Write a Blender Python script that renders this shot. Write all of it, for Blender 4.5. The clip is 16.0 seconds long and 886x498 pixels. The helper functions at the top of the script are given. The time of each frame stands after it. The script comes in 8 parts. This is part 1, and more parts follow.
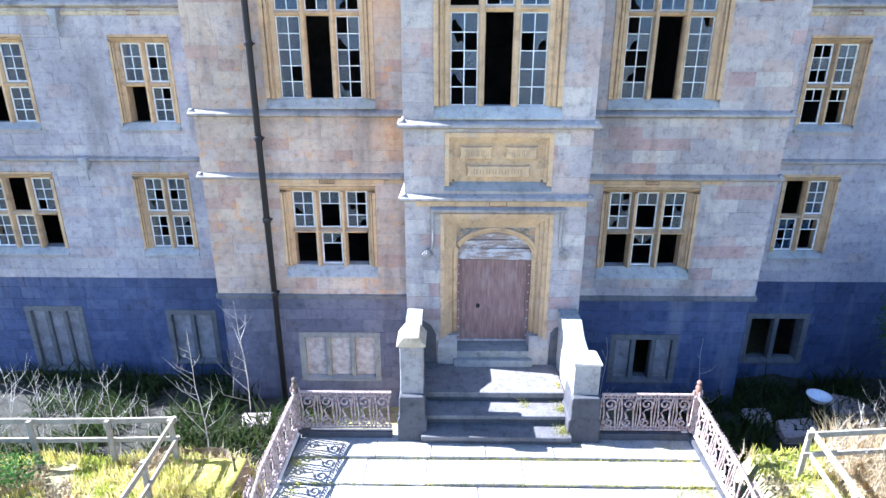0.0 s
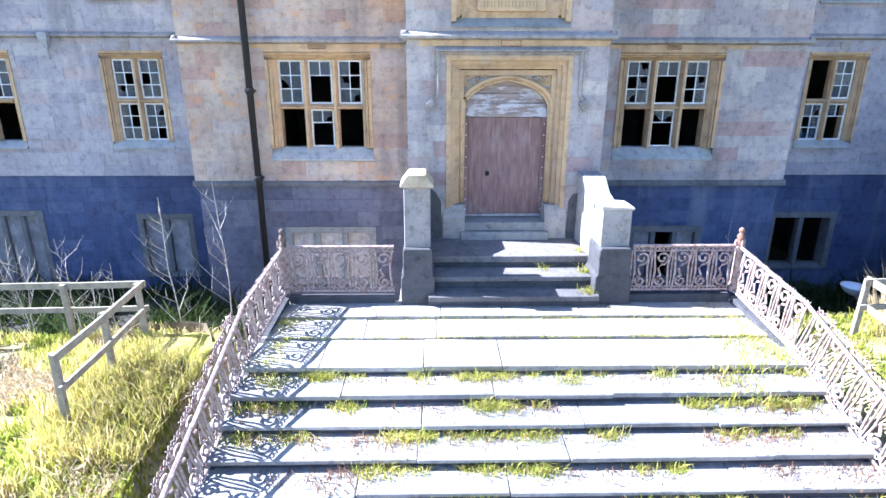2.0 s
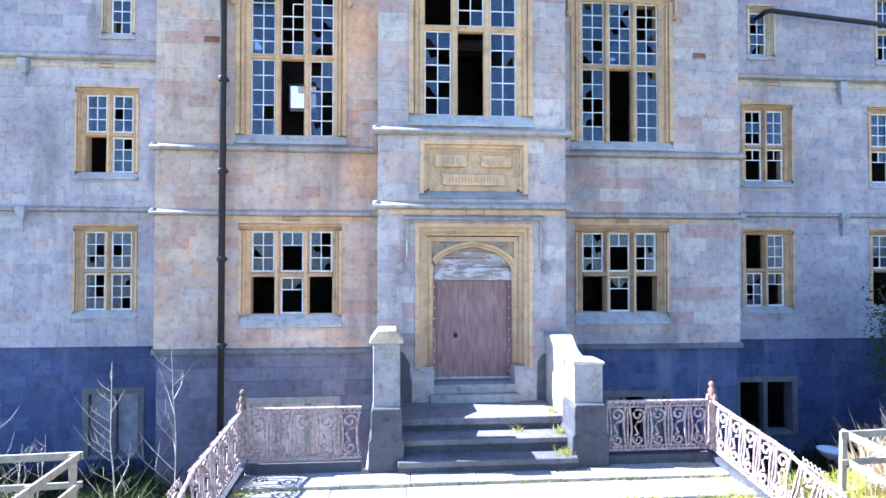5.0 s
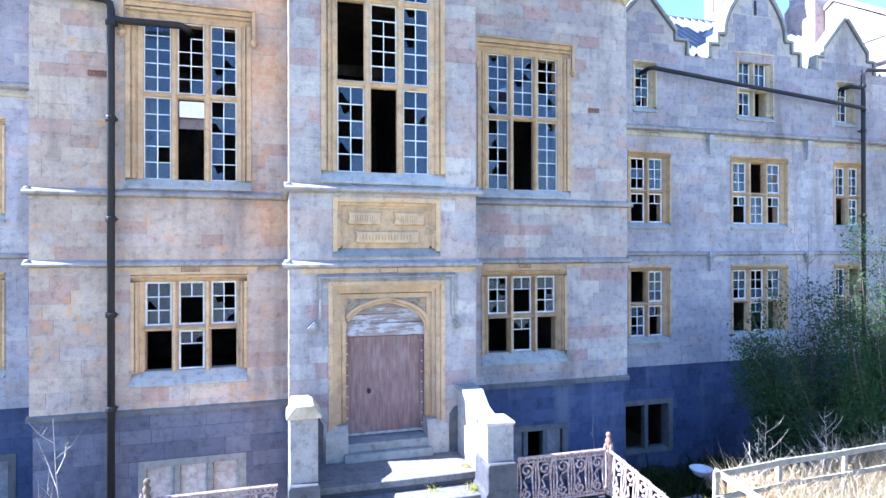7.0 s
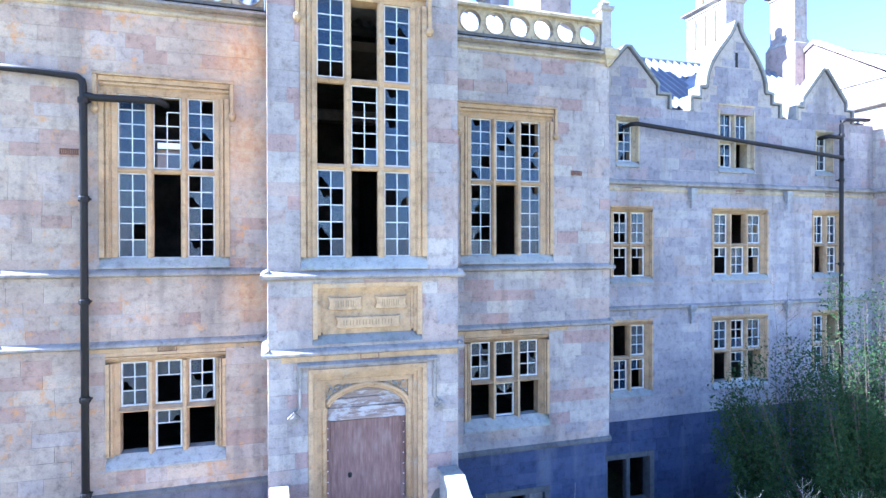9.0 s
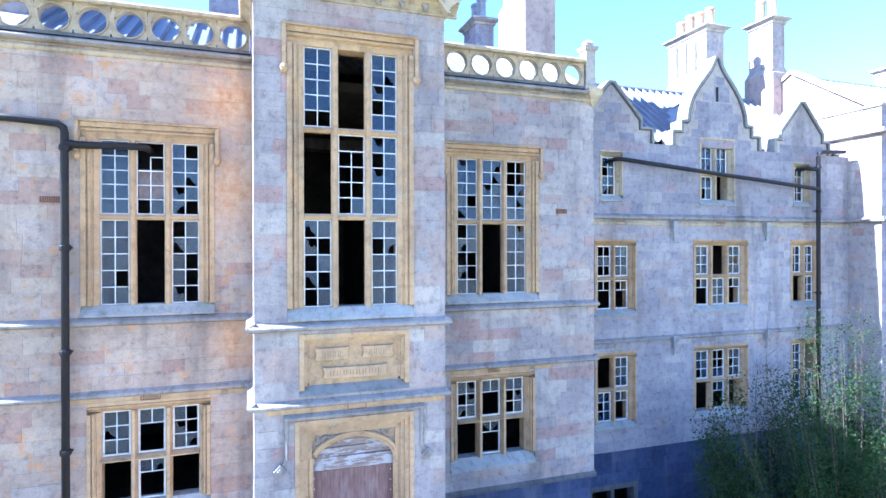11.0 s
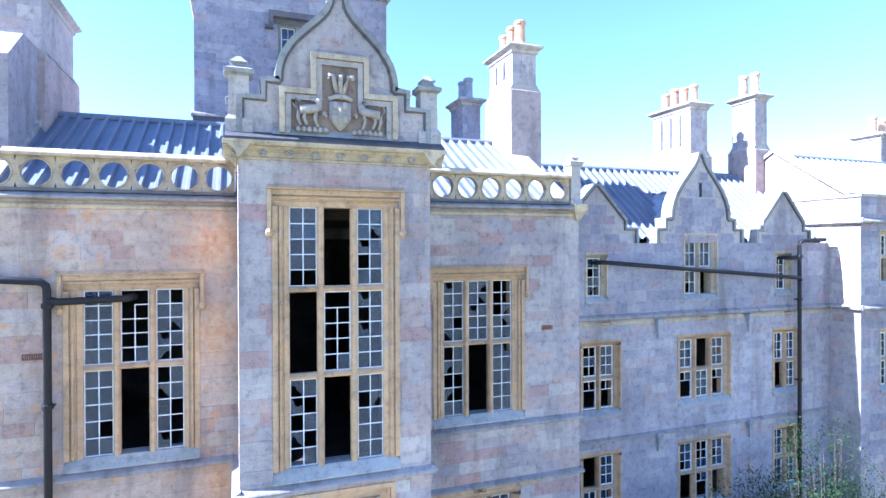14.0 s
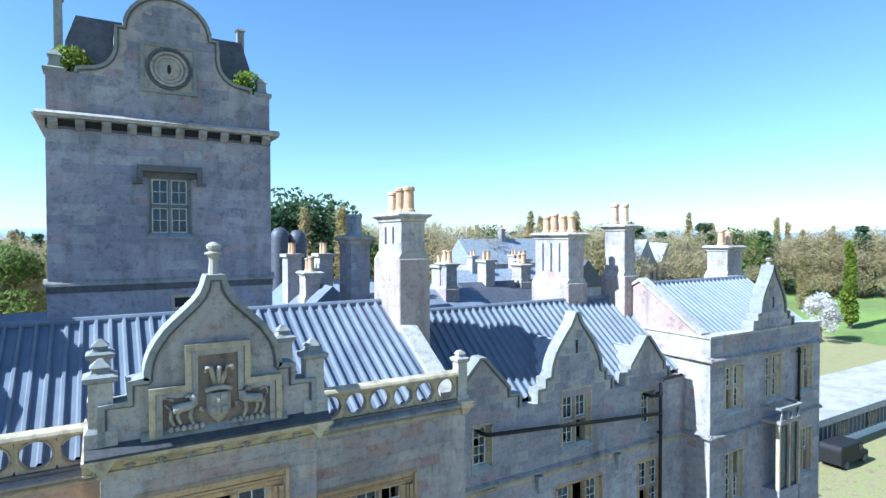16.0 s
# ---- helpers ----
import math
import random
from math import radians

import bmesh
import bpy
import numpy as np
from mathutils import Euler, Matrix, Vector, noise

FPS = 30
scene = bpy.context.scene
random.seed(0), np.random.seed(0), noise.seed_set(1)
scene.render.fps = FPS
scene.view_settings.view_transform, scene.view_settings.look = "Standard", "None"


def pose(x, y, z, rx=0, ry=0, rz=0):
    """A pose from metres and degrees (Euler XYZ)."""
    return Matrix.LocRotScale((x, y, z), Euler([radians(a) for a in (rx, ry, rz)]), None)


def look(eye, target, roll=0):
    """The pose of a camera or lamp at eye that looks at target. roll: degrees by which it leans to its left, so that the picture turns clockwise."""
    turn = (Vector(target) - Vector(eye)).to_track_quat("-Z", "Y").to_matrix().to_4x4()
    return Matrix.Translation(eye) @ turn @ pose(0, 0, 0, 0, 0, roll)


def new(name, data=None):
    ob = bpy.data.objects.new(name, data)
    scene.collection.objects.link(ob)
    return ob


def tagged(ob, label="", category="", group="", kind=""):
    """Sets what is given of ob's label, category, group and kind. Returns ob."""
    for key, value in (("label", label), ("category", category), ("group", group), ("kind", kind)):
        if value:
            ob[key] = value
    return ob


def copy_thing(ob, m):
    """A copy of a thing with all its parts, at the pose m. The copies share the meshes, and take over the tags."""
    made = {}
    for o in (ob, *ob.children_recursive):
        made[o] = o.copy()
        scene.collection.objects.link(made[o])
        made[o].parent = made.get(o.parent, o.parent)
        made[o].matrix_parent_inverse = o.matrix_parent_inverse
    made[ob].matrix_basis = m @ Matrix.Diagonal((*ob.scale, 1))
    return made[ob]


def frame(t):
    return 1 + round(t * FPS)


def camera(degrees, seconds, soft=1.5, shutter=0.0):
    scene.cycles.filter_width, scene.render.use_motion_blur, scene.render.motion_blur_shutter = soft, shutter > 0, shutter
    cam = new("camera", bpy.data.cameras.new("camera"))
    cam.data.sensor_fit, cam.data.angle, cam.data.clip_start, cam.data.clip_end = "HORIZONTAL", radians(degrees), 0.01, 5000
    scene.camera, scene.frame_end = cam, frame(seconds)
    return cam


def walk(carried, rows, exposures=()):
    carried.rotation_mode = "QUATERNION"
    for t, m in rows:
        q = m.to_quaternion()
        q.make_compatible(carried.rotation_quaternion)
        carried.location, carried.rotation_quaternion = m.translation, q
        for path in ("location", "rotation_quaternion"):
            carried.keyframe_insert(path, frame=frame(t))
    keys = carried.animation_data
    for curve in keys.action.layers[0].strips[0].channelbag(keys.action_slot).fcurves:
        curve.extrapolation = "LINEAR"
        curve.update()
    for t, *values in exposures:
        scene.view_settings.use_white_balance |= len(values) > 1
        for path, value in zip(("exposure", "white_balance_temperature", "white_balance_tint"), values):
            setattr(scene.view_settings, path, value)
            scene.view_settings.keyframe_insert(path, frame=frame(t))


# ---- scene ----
cam = camera(76.1, 16.0)
PATH = [
    (0, (-1.066, -12.23, 6.699), (-1.087, -10.34, 6.044), 0.1),
    (0.5, (-1.091, -12.208, 5.857), (-1.108, -10.315, 5.211), 0.2),
    (1, (-1.185, -12.109, 4.783), (-1.188, -10.212, 4.15), 0.2),
    (1.5, (-1.374, -11.975, 3.909), (-1.351, -10.074, 3.287), 0.2),
    (2, (-1.529, -11.912, 3.157), (-1.495, -10.01, 2.542), 0.1),
    (2.5, (-1.603, -11.927, 2.807), (-1.562, -9.993, 2.299), 0.0),
    (3, (-1.769, -11.992, 2.662), (-1.716, -10.007, 2.429), 0.0),
    (3.2, (-1.845, -12.029, 2.621), (-1.789, -10.034, 2.484), -0.1),
    (5.3, (-1.661, -12.037, 2.575), (-1.432, -10.05, 2.614), 0.1),
    (5.5, (-1.688, -12.019, 2.554), (-1.409, -10.039, 2.591), 0.1),
    (6, (-1.794, -11.961, 2.669), (-1.399, -10.001, 2.694), 0.1),
    (6.5, (-1.98, -12.026, 3.398), (-1.497, -10.085, 3.41), 0.1),
    (7, (-2.151, -12.089, 4.008), (-1.608, -10.164, 4.012), -0.1),
    (7.5, (-2.186, -12.122, 4.721), (-1.633, -10.2, 4.719), -0.2),
    (8, (-2.144, -12.092, 5.201), (-1.568, -10.177, 5.192), -0.2),
    (8.5, (-2.108, -12.047, 5.544), (-1.519, -10.136, 5.532), -0.2),
    (9, (-2.047, -12.006, 5.901), (-1.454, -10.096, 5.887), -0.1),
    (9.5, (-2.029, -12.016, 6.244), (-1.418, -10.112, 6.231), -0.1),
    (12, (-2.185, -11.973, 7.294), (-1.531, -10.083, 7.297), -0.1),
    (12.5, (-2.179, -11.954, 7.585), (-1.522, -10.065, 7.591), -0.2),
    (13, (-2.181, -11.972, 7.903), (-1.496, -10.093, 7.908), -0.2),
    (13.5, (-2.168, -11.975, 8.575), (-1.475, -10.098, 8.576), -0.2),
    (14, (-2.085, -12.081, 10.2), (-1.398, -10.203, 10.192), -0.2),
    (14.5, (-2.054, -12.14, 11.576), (-1.367, -10.261, 11.563), -0.2),
    (15, (-1.984, -12.222, 13.106), (-1.26, -10.358, 13.081), -0.1),
    (15.5, (-1.93, -12.176, 14.409), (-1.042, -10.384, 14.379), -0.1),
    (16, (-1.969, -12.041, 16.215), (-0.936, -10.328, 16.175), -0.1),
]
EXPOSURE = [(0.0, 2.55, 4790.0, 16.0), (2.0, 2.51, 4840.0, 16.0), (3.0, 2.54, 4650.0, 15.0), (5.5, 2.63, 4670.0, 19.0), (9.5, 2.8, 4570.0, 18.0), (12.0, 2.68, 4580.0, 19.0), (13.5, 2.6, 4550.0, 20.0), (14.0, 2.42, 4550.0, 20.0), (14.5, 2.18, 4560.0, 17.0), (15.2, 1.82, 4730.0, 9.0), (16.0, 1.35, 4640.0, 2.0)]
walk(cam, [(t, look(eye, target, roll)) for t, eye, target, roll in PATH], EXPOSURE)

# ---------------------------------------------------------------- light
SUN_AZ, SUN_EL = -8.0, 42.0
sun_to = Vector((-math.cos(radians(SUN_AZ)) * math.cos(radians(SUN_EL)), -math.sin(radians(SUN_AZ)) * math.cos(radians(SUN_EL)), math.sin(radians(SUN_EL))))
world = bpy.data.worlds.new("sky_world")
scene.world = world
world.use_nodes = True
wn = world.node_tree.nodes
wn.clear()
wl = world.node_tree.links
sky = wn.new("ShaderNodeTexSky")
sky.sky_type = "NISHITA"
sky.sun_disc = False
sky.sun_elevation = radians(SUN_EL)
sky.sun_rotation = radians(270 - SUN_AZ)
sky.air_density, sky.dust_density, sky.ozone_density = 1.0, 0.4, 0.1
bg = wn.new("ShaderNodeBackground")
bg.inputs["Strength"].default_value = 0.071
wo = wn.new("ShaderNodeOutputWorld")
wl.new(sky.outputs[0], bg.inputs["Color"])
wl.new(bg.outputs[0], wo.inputs["Surface"])
sun_data = bpy.data.lights.new("sun", "SUN")
sun_data.energy, sun_data.angle, sun_data.color = 5.0, radians(0.5), (1.0, 0.91, 0.77)
sun = new("sun", sun_data)
sun.matrix_world = look(sun_to * 60, (0, 0, 0))


# ---------------------------------------------------------------- materials
def nodes_of(name):
    m = bpy.data.materials.new(name)
    m.use_nodes = True
    nt = m.node_tree
    return m, nt, nt.nodes["Principled BSDF"]


def noise_node(nt, scale, detail=4.0, stretch=(1, 1, 1), rough=0.6):
    geo = nt.nodes.new("ShaderNodeNewGeometry")
    mp = nt.nodes.new("ShaderNodeMapping")
    mp.inputs["Scale"].default_value = stretch
    nz = nt.nodes.new("ShaderNodeTexNoise")
    nz.inputs["Scale"].default_value, nz.inputs["Detail"].default_value, nz.inputs["Roughness"].default_value = scale, detail, rough
    nt.links.new(geo.outputs["Position"], mp.inputs["Vector"])
    nt.links.new(mp.outputs[0], nz.inputs["Vector"])
    return nz.outputs["Fac"]


def ramp(nt, fac, stops, constant=False):
    r = nt.nodes.new("ShaderNodeValToRGB")
    if constant:
        r.color_ramp.interpolation = "CONSTANT"
    e = r.color_ramp.elements
    while len(e) < len(stops):
        e.new(0.5)
    for k, (p, c) in enumerate(stops):
        e[k].position = p
        e[k].color = (*c, 1) if len(c) == 3 else c
    nt.links.new(fac, r.inputs[0])
    return r.outputs[0]


def mix(nt, fac, a, b, mode="MIX"):
    x = nt.nodes.new("ShaderNodeMix")
    x.data_type, x.blend_type = "RGBA", mode
    for sock, v in ((x.inputs[0], fac), (x.inputs[6], a), (x.inputs[7], b)):
        if isinstance(v, (int, float)):
            sock.default_value = v
        elif isinstance(v, tuple):
            sock.default_value = (*v, 1)
        else:
            nt.links.new(v, sock)
    return x.outputs[2]


def bump(nt, bsdf, height, strength, dist=0.02):
    b = nt.nodes.new("ShaderNodeBump")
    b.inputs["Strength"].default_value, b.inputs["Distance"].default_value = strength, dist
    nt.links.new(height, b.inputs["Height"])
    nt.links.new(b.outputs[0], bsdf.inputs["Normal"])


def stone(name, palette, per="", stain=(0.17, 0.15, 0.14), stain_amt=0.6, rough=0.9, grain=28.0, lichen=None, bumps=0.45, orange_at=(), calm=0.34, pits=0.72):
    """Weathered stone: a tone for each block, large blotches, streaks and grain. palette: list of (share, colour)."""
    m, nt, bsdf = nodes_of(name)
    palette = [(share, tuple(v * 0.87 for v in c)) for share, c in palette]
    stops, at = [], 0.0
    if len(palette) == 1:
        palette = [(0.5, palette[0][1]), (0.5, tuple(v * 1.15 for v in palette[0][1]))]
    for share, c in palette:
        stops.append((min(at, 0.999), c))
        at += share
    if per == "object":
        rnd = nt.nodes.new("ShaderNodeObjectInfo").outputs["Random"]
    elif per == "island":
        rnd = nt.nodes.new("ShaderNodeNewGeometry").outputs["Random Per Island"]
    else:
        rnd = noise_node(nt, 1.3, 2.0)
    col = ramp(nt, rnd, stops, constant=bool(per))
    mean = tuple(sum(s * c[i] for s, c in palette) / sum(s for s, _ in palette) for i in range(3))
    col = mix(nt, calm, col, mean)
    blot = ramp(nt, noise_node(nt, 0.45, 5.0), [(0.35, (0.78, 0.76, 0.76)), (0.62, (1.12, 1.1, 1.07))])
    col = mix(nt, 1.0, col, blot, "MULTIPLY")
    med = ramp(nt, noise_node(nt, 5.0, 6.0, rough=0.7), [(0.28, (0.52, 0.5, 0.5)), (0.48, (1.0, 1.0, 1.0)), (0.75, (1.2, 1.17, 1.14))])
    col = mix(nt, 0.9, col, med, "MULTIPLY")
    streak = ramp(nt, noise_node(nt, 1.6, 5.0, (1.0, 1.0, 0.16)), [(0.52, (0, 0, 0)), (0.72, (1, 1, 1))])
    fac = nt.nodes.new("ShaderNodeMath")
    fac.operation = "MULTIPLY"
    fac.inputs[1].default_value = stain_amt
    nt.links.new(streak, fac.inputs[0])
    col = mix(nt, fac.outputs[0], col, stain)
    if lichen:
        spot = ramp(nt, noise_node(nt, 2.3, 7.0, rough=0.75), [(0.56, (0, 0, 0)), (0.66, (1, 1, 1))])
        f2 = nt.nodes.new("ShaderNodeMath")
        f2.operation = "MULTIPLY"
        f2.inputs[1].default_value = lichen[1]
        nt.links.new(spot, f2.inputs[0])
        col = mix(nt, f2.outputs[0], col, lichen[0])
    for centre, radius in orange_at:
        pos = nt.nodes.new("ShaderNodeNewGeometry").outputs["Position"]
        away = nt.nodes.new("ShaderNodeVectorMath")
        away.operation = "DISTANCE"
        nt.links.new(pos, away.inputs[0])
        away.inputs[1].default_value = centre
        ragged = nt.nodes.new("ShaderNodeMath")
        ragged.operation = "MULTIPLY_ADD"
        nt.links.new(noise_node(nt, 3.0, 6.0, rough=0.75), ragged.inputs[0])
        ragged.inputs[1].default_value = radius * 1.6
        nt.links.new(away.outputs["Value"], ragged.inputs[2])
        rng_node = nt.nodes.new("ShaderNodeMapRange")
        nt.links.new(ragged.outputs[0], rng_node.inputs[0])
        rng_node.inputs[1].default_value, rng_node.inputs[2].default_value = radius * 1.0, radius * 1.9
        rng_node.inputs[3].default_value, rng_node.inputs[4].default_value = 0.6, 0.0
        col = mix(nt, rng_node.outputs[0], col, ramp(nt, noise_node(nt, 6.0, 5.0), [(0.4, (0.50, 0.25, 0.10)), (0.62, (0.62, 0.42, 0.22))]))
    bruise = ramp(nt, noise_node(nt, 0.9, 6.0, rough=0.7), [(0.56, (1, 1, 1)), (0.7, (1.04, 0.9, 0.78))])
    col = mix(nt, 0.6, col, bruise, "MULTIPLY")
    pit = ramp(nt, noise_node(nt, 11.0, 8.0, (1, 1, 1.6), 0.8), [(0.33, (0.42, 0.4, 0.4)), (0.43, (1, 1, 1))])
    col = mix(nt, pits, col, pit, "MULTIPLY")
    fine = noise_node(nt, grain, 6.0, rough=0.75)
    col = mix(nt, 0.5, col, ramp(nt, fine, [(0.3, (0.7, 0.7, 0.7)), (0.6, (1.08, 1.08, 1.08))]), "MULTIPLY")
    nt.links.new(col, bsdf.inputs["Base Color"])
    bsdf.inputs["Roughness"].default_value = rough
    bsdf.inputs["Specular IOR Level"].default_value = 0.25
    bump(nt, bsdf, fine, bumps, 0.015)
    return m


def plain(name, c, rough=0.6, metal=0.0, vary=0.25, scale=6.0, bumps=0.15, second=None, spec=0.5):
    m, nt, bsdf = nodes_of(name)
    second = second or tuple(v * (1 - vary * 1.6) for v in c)
    col = ramp(nt, noise_node(nt, scale, 6.0, rough=0.7), [(0.34, second), (0.6, c)])
    fine = noise_node(nt, scale * 7, 5.0)
    col = mix(nt, vary, col, ramp(nt, fine, [(0.3, (0.6, 0.6, 0.6)), (0.65, (1.1, 1.1, 1.1))]), "MULTIPLY")
    nt.links.new(col, bsdf.inputs["Base Color"])
    bsdf.inputs["Roughness"].default_value, bsdf.inputs["Metallic"].default_value = rough, metal
    bsdf.inputs["Specular IOR Level"].default_value = spec
    if bumps:
        bump(nt, bsdf, fine, bumps, 0.01)
    return m


GREY = [(0.28, (0.43, 0.40, 0.40)), (0.2, (0.49, 0.46, 0.44)), (0.14, (0.37, 0.35, 0.37)), (0.16, (0.47, 0.38, 0.34)), (0.1, (0.42, 0.28, 0.26)), (0.12, (0.55, 0.52, 0.48))]
PINK = [(0.22, (0.50, 0.40, 0.32)), (0.2, (0.52, 0.44, 0.36)), (0.18, (0.48, 0.38, 0.31)), (0.14, (0.57, 0.48, 0.38)), (0.1, (0.43, 0.29, 0.24)), (0.16, (0.50, 0.44, 0.41))]
# darker, bluer stone; on walls turned from the sun it also paints shade
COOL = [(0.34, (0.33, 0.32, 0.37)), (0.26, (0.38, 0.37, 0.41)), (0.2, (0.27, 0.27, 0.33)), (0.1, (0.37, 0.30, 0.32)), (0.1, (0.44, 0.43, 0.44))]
# dark plinth stone with the blue of the skylight mixed into its colour
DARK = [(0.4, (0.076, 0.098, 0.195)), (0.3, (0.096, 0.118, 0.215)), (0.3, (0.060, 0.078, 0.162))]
# bluer version of GREY; the wings' sky-blue light is in the stone colour
PALE = [(0.3, (0.41, 0.40, 0.44)), (0.25, (0.46, 0.44, 0.47)), (0.2, (0.36, 0.35, 0.40)), (0.15, (0.46, 0.39, 0.38)), (0.1, (0.51, 0.49, 0.49))]
STONES = {}
# centres and radii of ragged orange patches on the pink ashlar
ORANGE_SPOTS = (((-2.5, 2.0, 10.3), 1.0), ((-2.5, 2.0, 8.2), 0.9), ((-2.4, 2.0, 4.7), 0.7))
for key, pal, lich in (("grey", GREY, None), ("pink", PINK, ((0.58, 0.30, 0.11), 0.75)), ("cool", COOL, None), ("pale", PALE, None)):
    STONES[key] = (stone("ashlar_" + key, pal, "object", lichen=lich, orange_at=ORANGE_SPOTS if key == "pink" else ()), stone("ashlar_%s_far" % key, pal, "island", lichen=lich, orange_at=ORANGE_SPOTS if key == "pink" else ()))
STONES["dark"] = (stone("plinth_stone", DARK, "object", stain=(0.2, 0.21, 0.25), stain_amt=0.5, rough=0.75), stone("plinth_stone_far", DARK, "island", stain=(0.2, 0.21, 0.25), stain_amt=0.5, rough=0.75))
# lighter copy of DARK for the left plinth, grazing light in the colour
PLINTH_LIT = [(0.4, (0.155, 0.162, 0.22)), (0.3, (0.19, 0.192, 0.245)), (0.3, (0.12, 0.128, 0.182))]
STONES["plinth_lit"] = (stone("lit_plinth_stone", PLINTH_LIT, "object", stain=(0.07, 0.07, 0.085), stain_amt=0.6, rough=0.8), stone("lit_plinth_stone_far", PLINTH_LIT, "island", stain=(0.07, 0.07, 0.085), stain_amt=0.6, rough=0.8))
M_JOINT = stone("mortar_backing", [(1, (0.40, 0.37, 0.35))], grain=40)
# near-black stone: soot on the ledge, painted shade on step risers
M_BLACK = stone("soot_and_shade_stone", [(0.5, (0.065, 0.065, 0.075)), (0.5, (0.10, 0.10, 0.105))], stain=(0.03, 0.03, 0.035), stain_amt=0.5)
M_LEDGE = stone("rain_washed_sill_stone", [(0.5, (0.37, 0.385, 0.385)), (0.5, (0.44, 0.445, 0.43))], stain=(0.25, 0.28, 0.22), stain_amt=0.5, lichen=((0.38, 0.40, 0.24), 0.35))
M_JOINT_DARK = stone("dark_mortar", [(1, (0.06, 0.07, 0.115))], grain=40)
M_BUFF = stone("buff_dressed_stone", [(0.5, (0.52, 0.345, 0.17)), (0.5, (0.58, 0.43, 0.26))], stain=(0.30, 0.21, 0.13), stain_amt=0.6, lichen=((0.44, 0.40, 0.32), 0.5), bumps=0.2, pits=0.35)
M_CREAM = stone("pale_dressed_stone", [(0.5, (0.40, 0.37, 0.33)), (0.5, (0.48, 0.45, 0.41))], stain=(0.16, 0.15, 0.14), stain_amt=0.6, lichen=((0.40, 0.37, 0.24), 0.25), bumps=0.25)
M_WARM = stone("honey_dressed_stone", [(0.5, (0.47, 0.39, 0.25)), (0.5, (0.54, 0.47, 0.34))], stain=(0.16, 0.14, 0.11), stain_amt=0.6, lichen=((0.50, 0.40, 0.18), 0.35), bumps=0.3)
M_SILL = stone("weathered_sill_stone", [(0.5, (0.25, 0.26, 0.25)), (0.5, (0.32, 0.32, 0.31))], stain=(0.2, 0.22, 0.17), stain_amt=0.6, lichen=((0.36, 0.36, 0.2), 0.4))
M_STRING = stone("string_course_stone", [(0.5, (0.29, 0.27, 0.26)), (0.5, (0.38, 0.355, 0.33))], stain=(0.09, 0.085, 0.08), stain_amt=0.8)
M_PAVE = stone("york_paving", [(0.5, (0.36, 0.34, 0.31)), (0.5, (0.44, 0.42, 0.38))], "object", stain=(0.22, 0.19, 0.11), stain_amt=0.6, lichen=((0.33, 0.31, 0.15), 0.55), grain=20)
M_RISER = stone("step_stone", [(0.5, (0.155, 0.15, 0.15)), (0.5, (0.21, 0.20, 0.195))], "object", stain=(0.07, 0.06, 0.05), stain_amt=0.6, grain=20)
M_CARVE = stone("carved_stone", [(0.5, (0.37, 0.345, 0.30)), (0.5, (0.44, 0.41, 0.365))], stain=(0.15, 0.14, 0.12), stain_amt=0.5, bumps=0.6)
# brown stone darkened to paint the shade of the arms' recess
M_ARMS = stone("recess_shade_stone", [(0.5, (0.25, 0.195, 0.15)), (0.5, (0.31, 0.25, 0.20))], stain=(0.09, 0.07, 0.06), stain_amt=0.5)
M_POT = stone("clay_chimney_pot", [(0.5, (0.62, 0.40, 0.24)), (0.5, (0.68, 0.50, 0.34))], "object", stain=(0.25, 0.2, 0.16), stain_amt=0.4)
M_WHITE = plain("flaking_white_paint", (0.78, 0.78, 0.76), 0.55, vary=0.2, scale=9)
# black for pipes and the van, also for painted shade and holes
M_IRONPIPE = plain("black_paint_and_shade", (0.016, 0.016, 0.02), 0.6, vary=0.3, second=(0.025, 0.022, 0.02), spec=0.25)
M_RAIL = plain("flaked_iron_paint", (0.42, 0.34, 0.30), 0.7, vary=0.4, scale=14, second=(0.16, 0.08, 0.06), bumps=0.5)
# plaster darkened so the rooms' unlit gloom is in its colour
M_ROOM = plain("dark_room_plaster", (0.10, 0.085, 0.075), 0.95, vary=0.4, scale=1.2)
M_BOARD = plain("bare_board", (0.50, 0.46, 0.43), 0.85, vary=0.4, scale=5, second=(0.28, 0.23, 0.21))
M_FENCE = plain("grey_fence_timber", (0.34, 0.30, 0.22), 0.85, vary=0.35, scale=6, second=(0.22, 0.19, 0.14), bumps=0.4)
M_SLATE = plain("dark_slate", (0.09, 0.09, 0.11), 0.55, vary=0.35, scale=4, second=(0.05, 0.05, 0.065))
M_LEAD = plain("lead_flashing", (0.32, 0.33, 0.36), 0.5, vary=0.25, scale=3)
M_TERRA = plain("terracotta_vent", (0.28, 0.14, 0.09), 0.85, vary=0.35, scale=20)
M_BRANCH = plain("pale_bark", (0.50, 0.45, 0.37), 0.9, vary=0.35, scale=12)
M_TRUNK = plain("brown_bark", (0.16, 0.12, 0.085), 0.95, vary=0.4, scale=8, bumps=0.6)
M_PLASTIC = plain("white_plastic", (0.8, 0.8, 0.8), 0.35, vary=0.08, scale=3)
M_CONC = stone("grey_concrete", [(1, (0.42, 0.35, 0.33))], grain=24)
M_PIER = stone("grey_pier_stone", [(0.5, (0.27, 0.265, 0.26)), (0.5, (0.34, 0.325, 0.31))], stain=(0.11, 0.10, 0.10), stain_amt=0.5, lichen=((0.45, 0.42, 0.26), 0.25))
